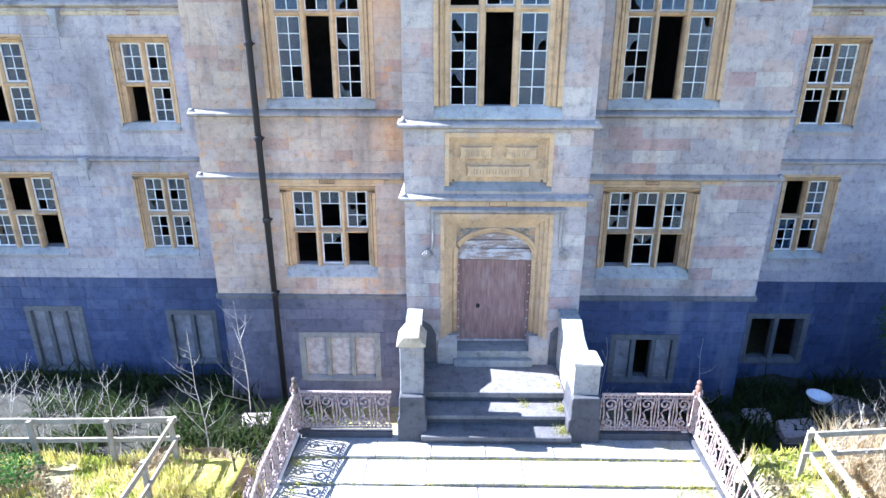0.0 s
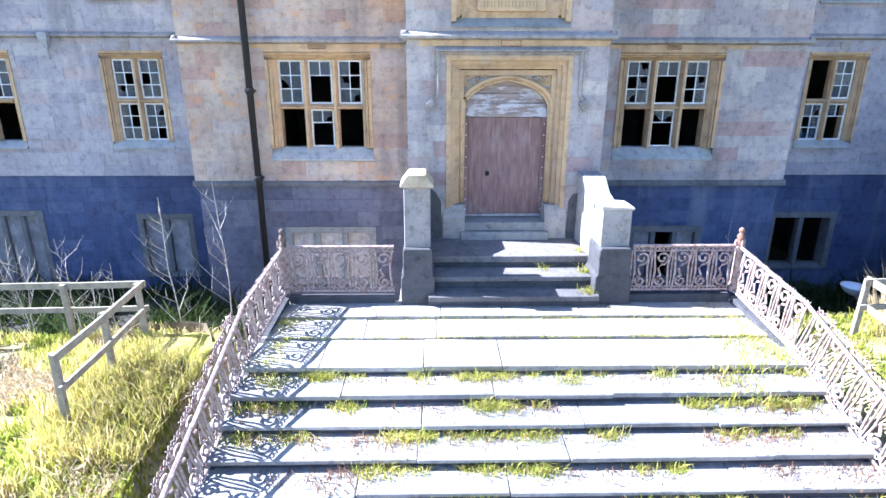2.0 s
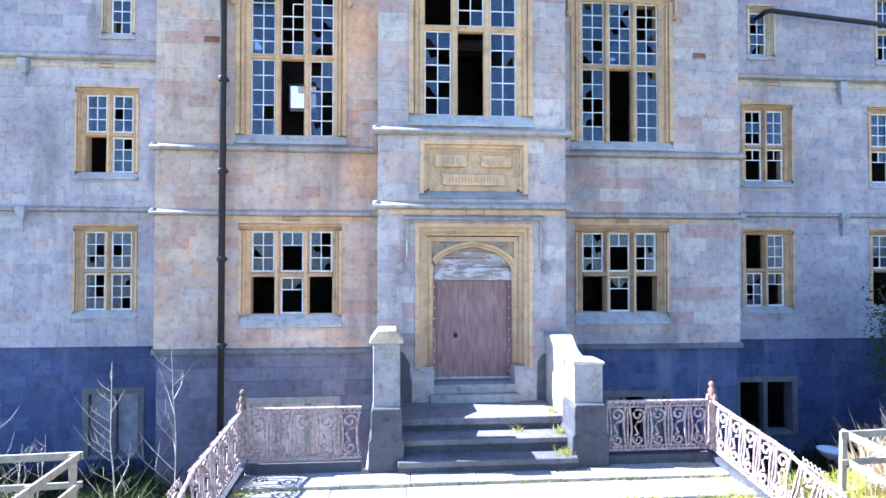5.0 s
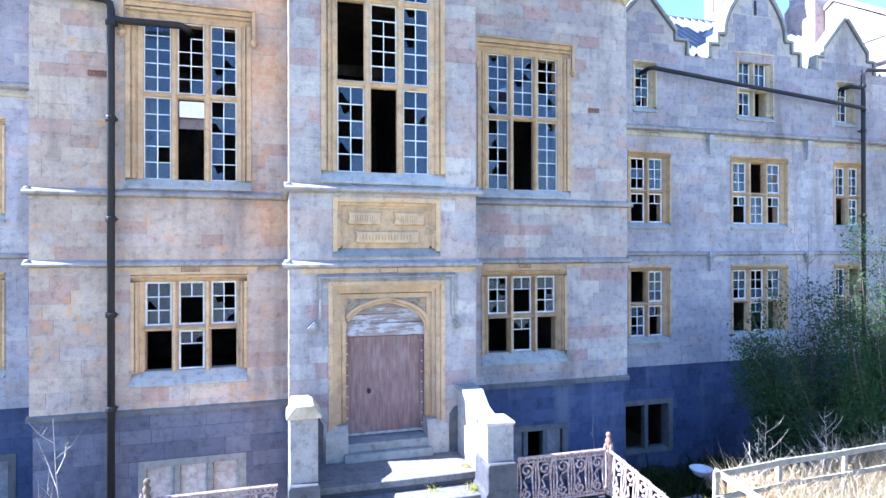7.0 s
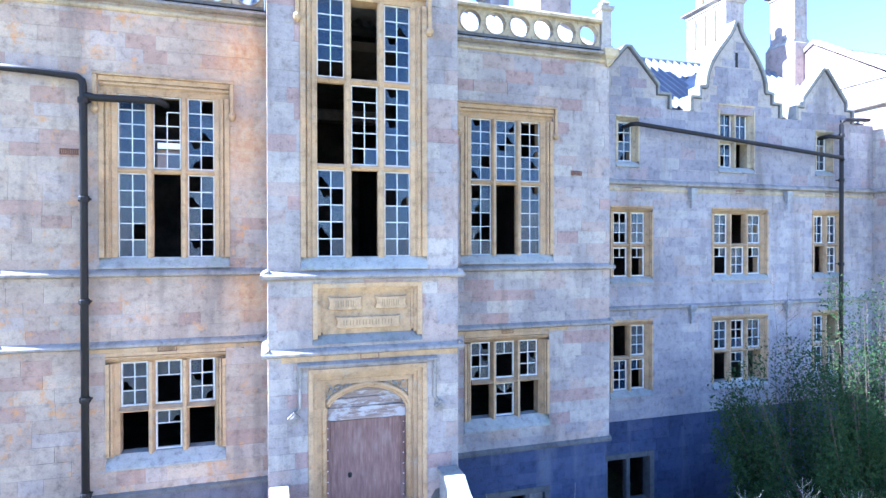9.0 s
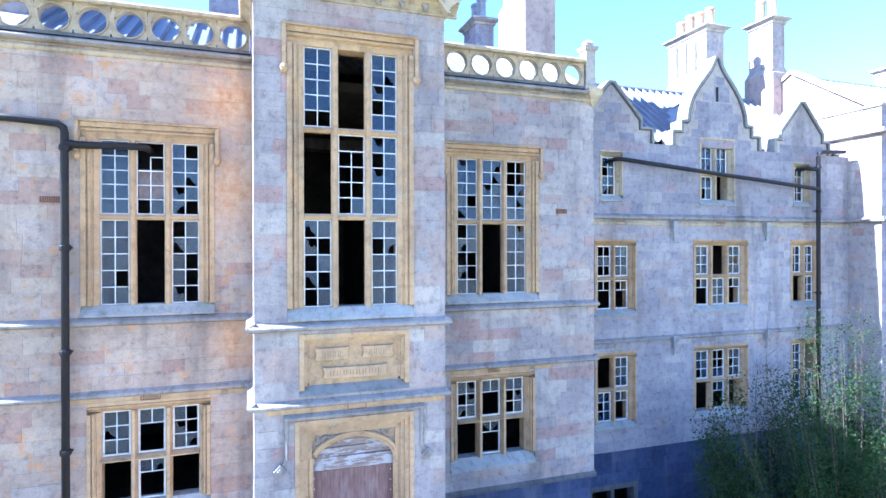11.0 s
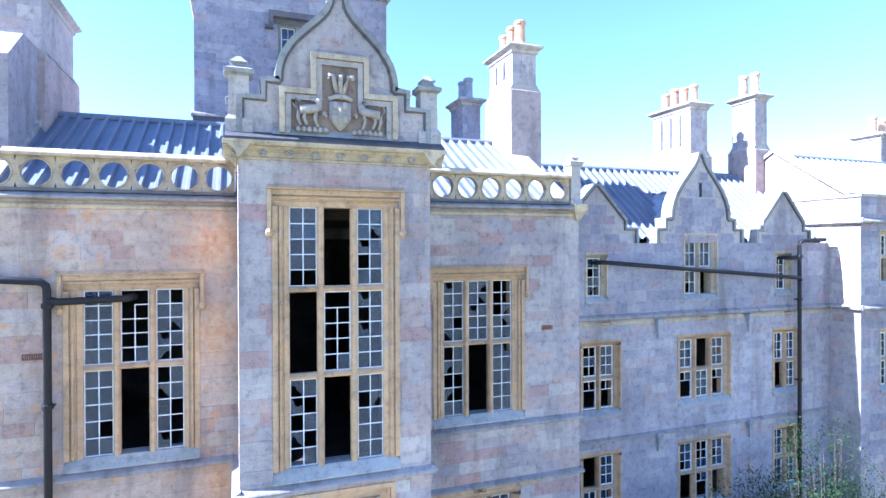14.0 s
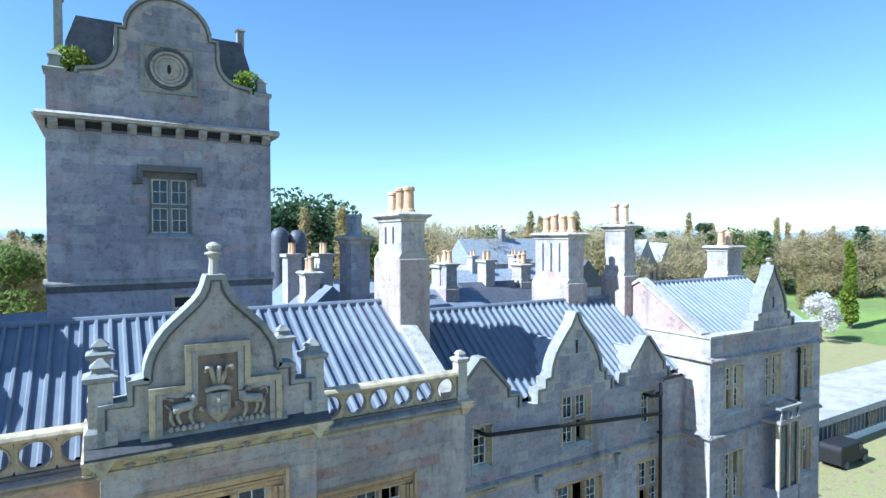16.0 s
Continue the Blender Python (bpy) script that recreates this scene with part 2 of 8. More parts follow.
# darker sill stone; on basement windows it paints their shadow
M_BASEFRAME = stone("dark_frame_stone", [(0.5, (0.13, 0.13, 0.14)), (0.5, (0.18, 0.18, 0.18))], stain=(0.07, 0.07, 0.08), stain_amt=0.5)
# darker copy of M_BOARD with the basement's dimness in its colour
M_BASEBOARD = plain("dim_board", (0.26, 0.25, 0.26), 0.85, vary=0.4, scale=3, second=(0.14, 0.13, 0.14))
M_PATCH = stone("dark_grey_stone", [(1, (0.12, 0.12, 0.125))], stain=(0.06, 0.06, 0.06), grain=40)
M_INK = stone("worn_incised_letters", [(1, (0.33, 0.25, 0.14))], grain=40)
M_EARTH = plain("earth_and_stone", (0.26, 0.19, 0.11), 0.95, vary=0.5, scale=5, second=(0.10, 0.075, 0.05), bumps=0.8)
M_MOSSY = plain("yellow_moss", (0.42, 0.38, 0.05), 0.95, vary=0.4, scale=9, second=(0.22, 0.24, 0.04), bumps=0.8)
# soil darkened to carry the shade lying in the sunken area
M_DIRT = plain("shaded_soil", (0.05, 0.045, 0.03), 0.95, vary=0.5, scale=4, bumps=0.6)


def roof_metal():
    m, nt, bsdf = nodes_of("blue_roof_sheet")
    col = ramp(nt, noise_node(nt, 0.8, 5.0), [(0.35, (0.15, 0.165, 0.205)), (0.65, (0.195, 0.21, 0.25))])
    col = mix(nt, 0.4, col, ramp(nt, noise_node(nt, 3.0, 5.0, (1, 0.25, 0.25)), [(0.4, (0.8, 0.8, 0.82)), (0.65, (1.08, 1.08, 1.08))]), "MULTIPLY")
    nt.links.new(col, bsdf.inputs["Base Color"])
    bsdf.inputs["Roughness"].default_value, bsdf.inputs["Metallic"].default_value = 0.5, 0.0
    bsdf.inputs["Specular IOR Level"].default_value = 0.3
    return m


def plywood():
    """The boarded door: rain-washed brown sheet, paler and greyer towards a blotchy foot."""
    m, nt, bsdf = nodes_of("weathered_plywood")
    grainy = noise_node(nt, 3.0, 6.0, (6.0, 6.0, 0.6), 0.7)
    col = ramp(nt, grainy, [(0.3, (0.12, 0.065, 0.055)), (0.5, (0.20, 0.12, 0.105)), (0.7, (0.30, 0.20, 0.17))])
    wash = ramp(nt, noise_node(nt, 1.1, 5.0, (1, 1, 0.5)), [(0.5, (0, 0, 0)), (0.75, (0.75, 0.75, 0.75))])
    col = mix(nt, wash, col, (0.36, 0.31, 0.30))
    nt.links.new(col, bsdf.inputs["Base Color"])
    bsdf.inputs["Roughness"].default_value = 0.75
    bump(nt, bsdf, grainy, 0.25, 0.01)
    return m


def glass(name, dust_tint, rough):
    m, nt, bsdf = nodes_of(name)
    # base colour holds dust and some blue of the reflected sky
    col = ramp(nt, noise_node(nt, 4.0, 4.0), [(0.35, tuple(v * 0.7 for v in dust_tint)), (0.65, dust_tint)])
    nt.links.new(col, bsdf.inputs["Base Color"])
    bsdf.inputs["Roughness"].default_value = rough
    bsdf.inputs["IOR"].default_value = 1.52
    bsdf.inputs["Specular IOR Level"].default_value = 0.65
    tr = nt.nodes.new("ShaderNodeBsdfTransparent")
    mx = nt.nodes.new("ShaderNodeMixShader")
    mx.inputs[0].default_value = 0.52
    out = nt.nodes["Material Output"]
    nt.links.new(tr.outputs[0], mx.inputs[1])
    nt.links.new(bsdf.outputs[0], mx.inputs[2])
    nt.links.new(mx.outputs[0], out.inputs["Surface"])
    return m


def leafy(name, pal, rough=0.6):
    m, nt, bsdf = nodes_of(name)
    rnd = nt.nodes.new("ShaderNodeNewGeometry").outputs["Random Per Island"]
    n = len(pal)
    col = ramp(nt, rnd, [(k / max(1, n - 1), c) for k, c in enumerate(pal)])
    col = mix(nt, 0.7, col, ramp(nt, noise_node(nt, 0.6, 3.0), [(0.35, (0.6, 0.6, 0.6)), (0.65, (1.15, 1.15, 1.15))]), "MULTIPLY")
    nt.links.new(col, bsdf.inputs["Base Color"])
    bsdf.inputs["Roughness"].default_value = rough
    bsdf.inputs["Specular IOR Level"].default_value = 0.1
    tl = nt.nodes.new("ShaderNodeBsdfTranslucent")
    mx = nt.nodes.new("ShaderNodeMixShader")
    mx.inputs[0].default_value = 0.5
    nt.links.new(col, tl.inputs["Color"])
    nt.links.new(bsdf.outputs[0], mx.inputs[1])
    nt.links.new(tl.outputs[0], mx.inputs[2])
    nt.links.new(mx.outputs[0], nt.nodes["Material Output"].inputs["Surface"])
    return m


def ground_mat():
    m, nt, bsdf = nodes_of("rough_grass_ground")
    a = ramp(nt, noise_node(nt, 0.9, 6.0, rough=0.7), [(0.32, (0.19, 0.145, 0.08)), (0.44, (0.27, 0.225, 0.115)), (0.58, (0.26, 0.25, 0.09)), (0.72, (0.16, 0.18, 0.06))])
    f = noise_node(nt, 12.0, 6.0)
    a = mix(nt, 0.8, a, ramp(nt, f, [(0.3, (0.55, 0.55, 0.55)), (0.65, (1.25, 1.25, 1.2))]), "MULTIPLY")
    nt.links.new(a, bsdf.inputs["Base Color"])
    bsdf.inputs["Roughness"].default_value = 0.95
    bump(nt, bsdf, f, 0.8, 0.05)
    return m


def flaking():
    """White paint peeling from grey-brown boards, the flakes drawn out along the grain."""
    m, nt, bsdf = nodes_of("flaking_head_boards")
    wood = ramp(nt, noise_node(nt, 4.0, 6.0, (0.5, 1, 9.0), 0.7), [(0.3, (0.14, 0.10, 0.085)), (0.6, (0.33, 0.27, 0.24))])
    paint = ramp(nt, noise_node(nt, 2.2, 8.0, (0.8, 1, 2.6), 0.75), [(0.5, (0, 0, 0)), (0.55, (1, 1, 1))])
    col = mix(nt, paint, wood, (0.46, 0.44, 0.45))
    nt.links.new(col, bsdf.inputs["Base Color"])
    bsdf.inputs["Roughness"].default_value = 0.8
    bump(nt, bsdf, paint, 0.4, 0.01)
    return m


M_FLAKE = flaking()
M_ROOF = roof_metal()
M_PLY = plywood()
M_GLASS = glass("dusty_sky_blue_glass", (0.03, 0.055, 0.105), 0.04)
M_GLASS2 = glass("grey_dusty_sky_glass", (0.055, 0.08, 0.12), 0.1)
M_GROUND = ground_mat()
M_GRASS = leafy("dry_and_green_grass", [(0.66, 0.52, 0.22), (0.58, 0.52, 0.11), (0.38, 0.40, 0.06), (0.72, 0.58, 0.30), (0.50, 0.47, 0.09)])
M_STRAW = leafy("straw_stems", [(0.58, 0.48, 0.30), (0.46, 0.36, 0.19), (0.66, 0.57, 0.40), (0.36, 0.24, 0.12)])
M_MOSS = leafy("bright_moss_tufts", [(0.46, 0.45, 0.06), (0.26, 0.33, 0.05), (0.52, 0.47, 0.10)])
M_IVY = leafy("ivy_leaves", [(0.05, 0.12, 0.025), (0.09, 0.17, 0.04), (0.13, 0.21, 0.05)])
M_BUSH = leafy("dark_shrub_leaves", [(0.035, 0.075, 0.03), (0.055, 0.105, 0.04), (0.09, 0.135, 0.05)])
M_PINE = leafy("pine_needles", [(0.07, 0.12, 0.06), (0.10, 0.15, 0.07), (0.12, 0.16, 0.07)])
M_BARE = leafy("bare_twigs", [(0.44, 0.35, 0.21), (0.52, 0.42, 0.22), (0.38, 0.34, 0.17), (0.46, 0.38, 0.28)])
M_POPLAR = leafy("golden_twigs", [(0.46, 0.36, 0.15), (0.38, 0.30, 0.14), (0.50, 0.40, 0.20)])
M_BLOSSOM = leafy("white_blossom", [(0.85, 0.82, 0.8), (0.75, 0.7, 0.68), (0.62, 0.55, 0.5)])
M_YEW = leafy("golden_yew", [(0.20, 0.26, 0.03), (0.30, 0.34, 0.05), (0.14, 0.20, 0.03)])
M_SPRING = leafy("spring_leaves", [(0.16, 0.22, 0.05), (0.22, 0.27, 0.07), (0.11, 0.16, 0.04)])
# leaf colours kept dark, with the sunken area's shade in them
M_BRAMBLE = leafy("bramble_leaves", [(0.03, 0.05, 0.015), (0.05, 0.075, 0.02), (0.08, 0.09, 0.03)])
M_DEAD = leafy("dead_leaves", [(0.30, 0.18, 0.10), (0.22, 0.12, 0.07), (0.36, 0.25, 0.15)])


# ---------------------------------------------------------------- building tools
def thing(name, at=(0, 0, 0), label="", category="", group="", kind=""):
    ob = new(name)
    ob.location = at
    ob.empty_display_size = 0.1
    return tagged(ob, label, category, group, kind)


def base_of(ob):
    p = Vector((0, 0, 0))
    while ob is not None:
        p += Vector(ob.location)
        ob = ob.parent
    return p


def part(name, bm, material, parent=None, label="", smooth=False, bevel=0.0):
    """Links a bmesh, drawn in world metres, as one mesh object under a thing or a part."""
    bmesh.ops.recalc_face_normals(bm, faces=bm.faces)
    if bevel:
        bmesh.ops.bevel(bm, geom=list(bm.edges), offset=bevel, segments=1, affect="EDGES", clamp_overlap=True)
    me = bpy.data.meshes.new(name)
    if parent is not None:
        bmesh.ops.translate(bm, verts=bm.verts, vec=-base_of(parent))
    bm.to_mesh(me)
    bm.free()
    if smooth:
        me.polygons.foreach_set("use_smooth", [True] * len(me.polygons))
    me.materials.append(material)
    ob = new(name, me)
    ob.parent = parent
    if label:
        ob["label"] = label
    return ob


def box(bm, x0, x1, y0, y1, z0, z1):
    v = [bm.verts.new(p) for p in ((x0, y0, z0), (x1, y0, z0), (x1, y1, z0), (x0, y1, z0), (x0, y0, z1), (x1, y0, z1), (x1, y1, z1), (x0, y1, z1))]
    for f in ((0, 3, 2, 1), (4, 5, 6, 7), (0, 1, 5, 4), (1, 2, 6, 5), (2, 3, 7, 6), (3, 0, 4, 7)):
        bm.faces.new([v[k] for k in f])
    return bm


def prism(bm, pts, a, b, axis="y"):
    """Extrudes an outline along an axis. axis y: points (x, z); x: points (y, z); z: points (x, y)."""
    put = {"y": lambda p, d: (p[0], d, p[1]), "x": lambda p, d: (d, p[0], p[1]), "z": lambda p, d: (p[0], p[1], d)}[axis]
    lo, hi = [bm.verts.new(put(p, a)) for p in pts], [bm.verts.new(put(p, b)) for p in pts]
    bm.faces.new(lo)
    bm.faces.new(hi[::-1])
    for k in range(len(pts)):
        bm.faces.new((lo[k], hi[k], hi[(k + 1) % len(pts)], lo[(k + 1) % len(pts)]))
    return bm


def tube(bm, pts, r, sides=6, r_end=None, closed=False):
    pts = [Vector(p) for p in pts]
    rings, n = [], len(pts)
    for k, p in enumerate(pts):
        d = (pts[min(k + 1, n - 1)] - pts[max(k - 1, 0)])
        d = d.normalized() if d.length > 1e-9 else Vector((0, 0, 1))
        s = d.cross(Vector((0.31, 0.2, 0.93) if abs(d.z) < 0.9 else (1, 0.1, 0))).normalized()
        u = s.cross(d)
        rr = r if r_end is None else r + (r_end - r) * k / max(1, n - 1)
        rings.append([bm.verts.new(p + (s * math.cos(a) + u * math.sin(a)) * rr) for a in (2 * math.pi * j / sides for j in range(sides))])
    for a, b in zip(rings, rings[1:]):
        for j in range(sides):
            bm.faces.new((a[j], a[(j + 1) % sides], b[(j + 1) % sides], b[j]))
    bm.faces.new(rings[0][::-1])
    bm.faces.new(rings[-1])
    return bm


def lathe(bm, x, y, prof, sides=12, square=False):
    """A turned shape about an upright axis; prof: (radius, z). square: four-sided."""
    n = 4 if square else sides
    off = math.pi / 4 if square else 0
    k = math.sqrt(2) if square else 1
    rings = [[bm.verts.new((x + r * k * math.cos(off + 2 * math.pi * j / n), y + r * k * math.sin(off + 2 * math.pi * j / n), z)) for j in range(n)] for r, z in prof]
    for a, b in zip(rings, rings[1:]):
        for j in range(n):
            bm.faces.new((a[j], a[(j + 1) % n], b[(j + 1) % n], b[j]))
    bm.faces.new(rings[0][::-1])
    bm.faces.new(rings[-1])
    return bm


def frame_band(bm, x0, x1, z0, z1, w, y0, y1, bottom=False):
    """A square-headed band round an opening: two uprights and a head (and a foot)."""
    pts = [(x0 - w, z0), (x0, z0), (x0, z1), (x1, z1), (x1, z0), (x1 + w, z0), (x1 + w, z1 + w), (x0 - w, z1 + w)]
    prism(bm, pts, y0, y1)
    if bottom:
        box(bm, x0 - w, x1 + w, y0, y1, z0 - w, z0 - 0.002)
    return bm


def cells(u0, u1, z0, z1, holes):
    """The rectangles of a wall that are left round its openings."""
    us = sorted({u0, u1, *(min(max(v, u0), u1) for h in holes for v in h[:2])})
    zs = sorted({z0, z1, *(min(max(v, z0), z1) for h in holes for v in h[2:4])})
    out = []
    for za, zb in zip(zs, zs[1:]):
        run = None
        for ua, ub in zip(us, us[1:]):
            mu, mz = (ua + ub) / 2, (za + zb) / 2
            solid = not any(h[0] < mu < h[1] and h[2] < mz < h[3] for h in holes)
            if solid:
                run = (run[0], ub) if run else (ua, ub)
            elif run:
                out.append((*run, za, zb))
                run = None
        if run:
            out.append((*run, za, zb))
    return [c for c in out if c[1] - c[0] > 1e-4 and c[3] - c[2] > 1e-4]


def block_mesh():
    """One dressed block, a metre each way, with worn arrises, shared by the wall stones."""
    bm = box(bmesh.new(), -0.5, 0.5, -0.5, 0.5, -0.5, 0.5)
    front = [e for e in bm.edges if all(abs(v.co.y + 0.5) < 1e-6 for v in e.verts)]
    bmesh.ops.bevel(bm, geom=front, offset=0.008, segments=1, affect="EDGES")
    bmesh.ops.recalc_face_normals(bm, faces=bm.faces)
    me = bpy.data.meshes.new("block")
    bm.to_mesh(me)
    bm.free()
    return me


BLOCKS = {}


def block_for(material):
    if material.name not in BLOCKS:
        me = block_mesh()
        me.materials.append(material)
        BLOCKS[material.name] = me
    return BLOCKS[material.name]


STONE_JOBS = []


def ashlar(parent, facing, plane, u0, u1, z0, z1, holes=(), tone="grey", picked=120, course=0.31, seed=1, pick=None, length=(0.42, 1.0), inside=None):
    """Notes a field of coursed blocks to be laid on a wall face at the end of the file."""
    STONE_JOBS.append((parent, facing, plane, u0, u1, z0, z1, tuple(holes), tone, picked, course, seed, pick, length, inside))


def lay_stones():
    for parent, facing, plane, u0, u1, z0, z1, holes, tone, picked, course, seed, pick, length, inside in STONE_JOBS:
        rng = random.Random(seed)
        near, far = STONES[tone]
        rects, z = [], z0
        rows = max(1, round((z1 - z0) / course))
        hs = [rng.uniform(0.86, 1.14) for _ in range(rows)]
        unit = (z1 - z0) / sum(hs)
        for h in hs:
            zb = z + h * unit
            u = u0 - rng.uniform(0, 0.5)
            while u < u1:
                ub = u + rng.uniform(*length)
                for a, b, c, d in cells(max(u, u0), min(ub, u1), z, zb, [k for k in holes if k[0] < ub and k[1] > u and k[2] < zb and k[3] > z]) if min(ub, u1) - max(u, u0) > 0.03 else ():
                    if b - a > 0.05 and d - c > 0.05 and (inside is None or all(inside(uu, ww) for uu in (a, b) for ww in (c, d))):
                        rects.append((a, b, c, d))
                u = ub
            z = zb
        if pick:
            rects.sort(key=lambda r: pick((r[0] + r[1]) / 2, (r[2] + r[3]) / 2))
        turn = {"f": 0.0, "l": -90.0, "r": 90.0}[facing]
        base = base_of(parent)
        verts, faces = [], []
        for k, (a, b, c, d) in enumerate(rects):
            proud = rng.uniform(0.003, 0.011)
            cu, cz, w, h = (a + b) / 2, (c + d) / 2, b - a - 0.006, d - c - 0.006
            if k < picked:
                ob = new("stone", block_for(near))
                ob.parent = parent
                off = {"f": (cu, plane - proud + 0.04, cz), "l": (plane - proud + 0.04, cu, cz), "r": (plane + proud - 0.04, cu, cz)}[facing]
                ob.location = Vector(off) - base
                ob.rotation_euler = (0, 0, radians(turn))
                ob.scale = (w, 0.08, h)
            else:
                n = len(verts)
                e = 0.006
                for dep, ins in ((0.0, 0.0), (proud, e)):
                    for su, sz in ((-1, -1), (1, -1), (1, 1), (-1, 1)):
                        uu, zz = cu + su * (w / 2 - ins), cz + sz * (h / 2 - ins)
                        p = {"f": (uu, plane - dep, zz), "l": (plane - dep, uu, zz), "r": (plane + dep, uu, zz)}[facing]
                        verts.append(Vector(p) - base)
                quads = [(4, 5, 6, 7), (0, 1, 5, 4), (1, 2, 6, 5), (2, 3, 7, 6), (3, 0, 4, 7)]
                faces += [tuple(n + q for q in (f[::-1] if facing == "l" else f)) for f in quads]
        if faces:
            me = bpy.data.meshes.new("stonework")
            me.from_pydata(verts, [], faces)
            me.materials.append(far)
            ob = new("stonework", me)
            ob.parent = parent
            tagged(ob, kind="stuff")


def wall(name, facing, plane, thick, u0, u1, z0, z1, holes=(), tone="grey", label="", core=None, **kw):
    """A wall with thickness and real openings, faced with blocks."""
    ob = thing(name, label=label, category="wall", kind="structure")
    bm = bmesh.new()
    for a, b, c, d in cells(u0, u1, z0, z1, holes):
        if facing == "f":
            box(bm, a, b, plane, plane + thick, c, d)
        elif facing == "l":
            box(bm, plane, plane + thick, a, b, c, d)
        else:
            box(bm, plane - thick, plane, a, b, c, d)
    part("masonry", bm, core or (M_JOINT_DARK if tone in ("dark", "plinth_lit") else M_JOINT), ob)
    if tone:
        ashlar(ob, facing, plane, u0, u1, z0, z1, holes, tone, **kw)
    return ob


# ---------------------------------------------------------------- windows
def pane_meshes():
    out = []
    shapes = ([(-0.5, -0.5), (0.5, -0.5), (0.5, 0.5), (-0.5, 0.5)],
              [(-0.5, -0.5), (0.5, -0.5), (0.5, -0.1), (0.2, 0.05), (0.12, -0.12), (-0.15, 0.02), (-0.25, 0.3), (-0.5, 0.5)],
              [(-0.5, 0.5), (-0.5, 0.1), (-0.2, 0.2), (0.05, -0.15), (0.3, -0.3), (0.38, -0.5), (0.5, -0.5), (0.5, 0.5)],
              [(-0.5, -0.5), (-0.2, -0.5), (-0.1, -0.15), (0.25, 0.1), (0.5, 0.0), (0.5, 0.5), (-0.5, 0.5)])
    for mtl in (M_GLASS, M_GLASS2):
        row = []
        for pts in shapes:
            bm = prism(bmesh.new(), pts, -0.5, 0.5)
            bmesh.ops.recalc_face_normals(bm, faces=bm.faces)
            me = bpy.data.meshes.new("pane")
            bm.to_mesh(me)
            bm.free()
            me.materials.append(mtl)
            row.append(me)
        out.append(row)
    return out


PANES = pane_meshes()


def sash(parent, x0, x1, z0, z1, y, code, cols, thick=0.035, bar=0.016, rng=random):
    """A glazed light. code: a sign for each pane, by rows from the top: # whole, s broken, . gone, x gone with its bars."""
    n = max(1, len(code) // cols)
    bm = bmesh.new()
    frame_band(bm, x0 + thick, x1 - thick, z0 + thick, z1 - thick, thick, y - 0.022, y + 0.022)
    box(bm, x0, x1, y - 0.022, y + 0.022, z0, z0 + thick - 0.001)
    ix0, ix1, iz0, iz1 = x0 + thick, x1 - thick, z0 + thick, z1 - thick
    pw, ph = (ix1 - ix0) / cols, (iz1 - iz0) / n
    at = lambda r, c: code[r * cols + c] if 0 <= r < n and 0 <= c < cols else "x"  # noqa: E731
    for r in range(n):
        zt, zb = iz1 - r * ph, iz1 - (r + 1) * ph
        for c in range(1, cols):
            if at(r, c) != "x" or at(r, c - 1) != "x":
                u = ix0 + c * pw
                box(bm, u - bar / 2, u + bar / 2, y - 0.014, y + 0.014, zb, zt)
        for c in range(cols):
            if r and (at(r, c) != "x" or at(r - 1, c) != "x"):
                box(bm, ix0 + c * pw, ix0 + (c + 1) * pw, y - 0.015, y + 0.013, zt - bar / 2, zt + bar / 2)
    fr = part("sash", bm, M_WHITE, parent, "white-painted glazing bars")
    base = base_of(fr)
    for r in range(n):
        for c in range(cols):
            s = at(r, c)
            if s in "#s":
                me = PANES[0 if rng.random() < 0.7 else 1][0 if s == "#" else rng.randint(1, 3)]
                ob = new("pane", me)
                ob.parent = fr
                ob.location = Vector((ix0 + (c + 0.5) * pw, y, iz1 - (r + 0.5) * ph)) - base
                ob.scale = (pw - 0.004, 0.004, ph - 0.004)
                ob.rotation_euler = (radians(rng.uniform(-1.2, 1.2)), 0, radians(rng.uniform(-1.5, 1.5)))
                ob.visible_shadow = False
    return fr


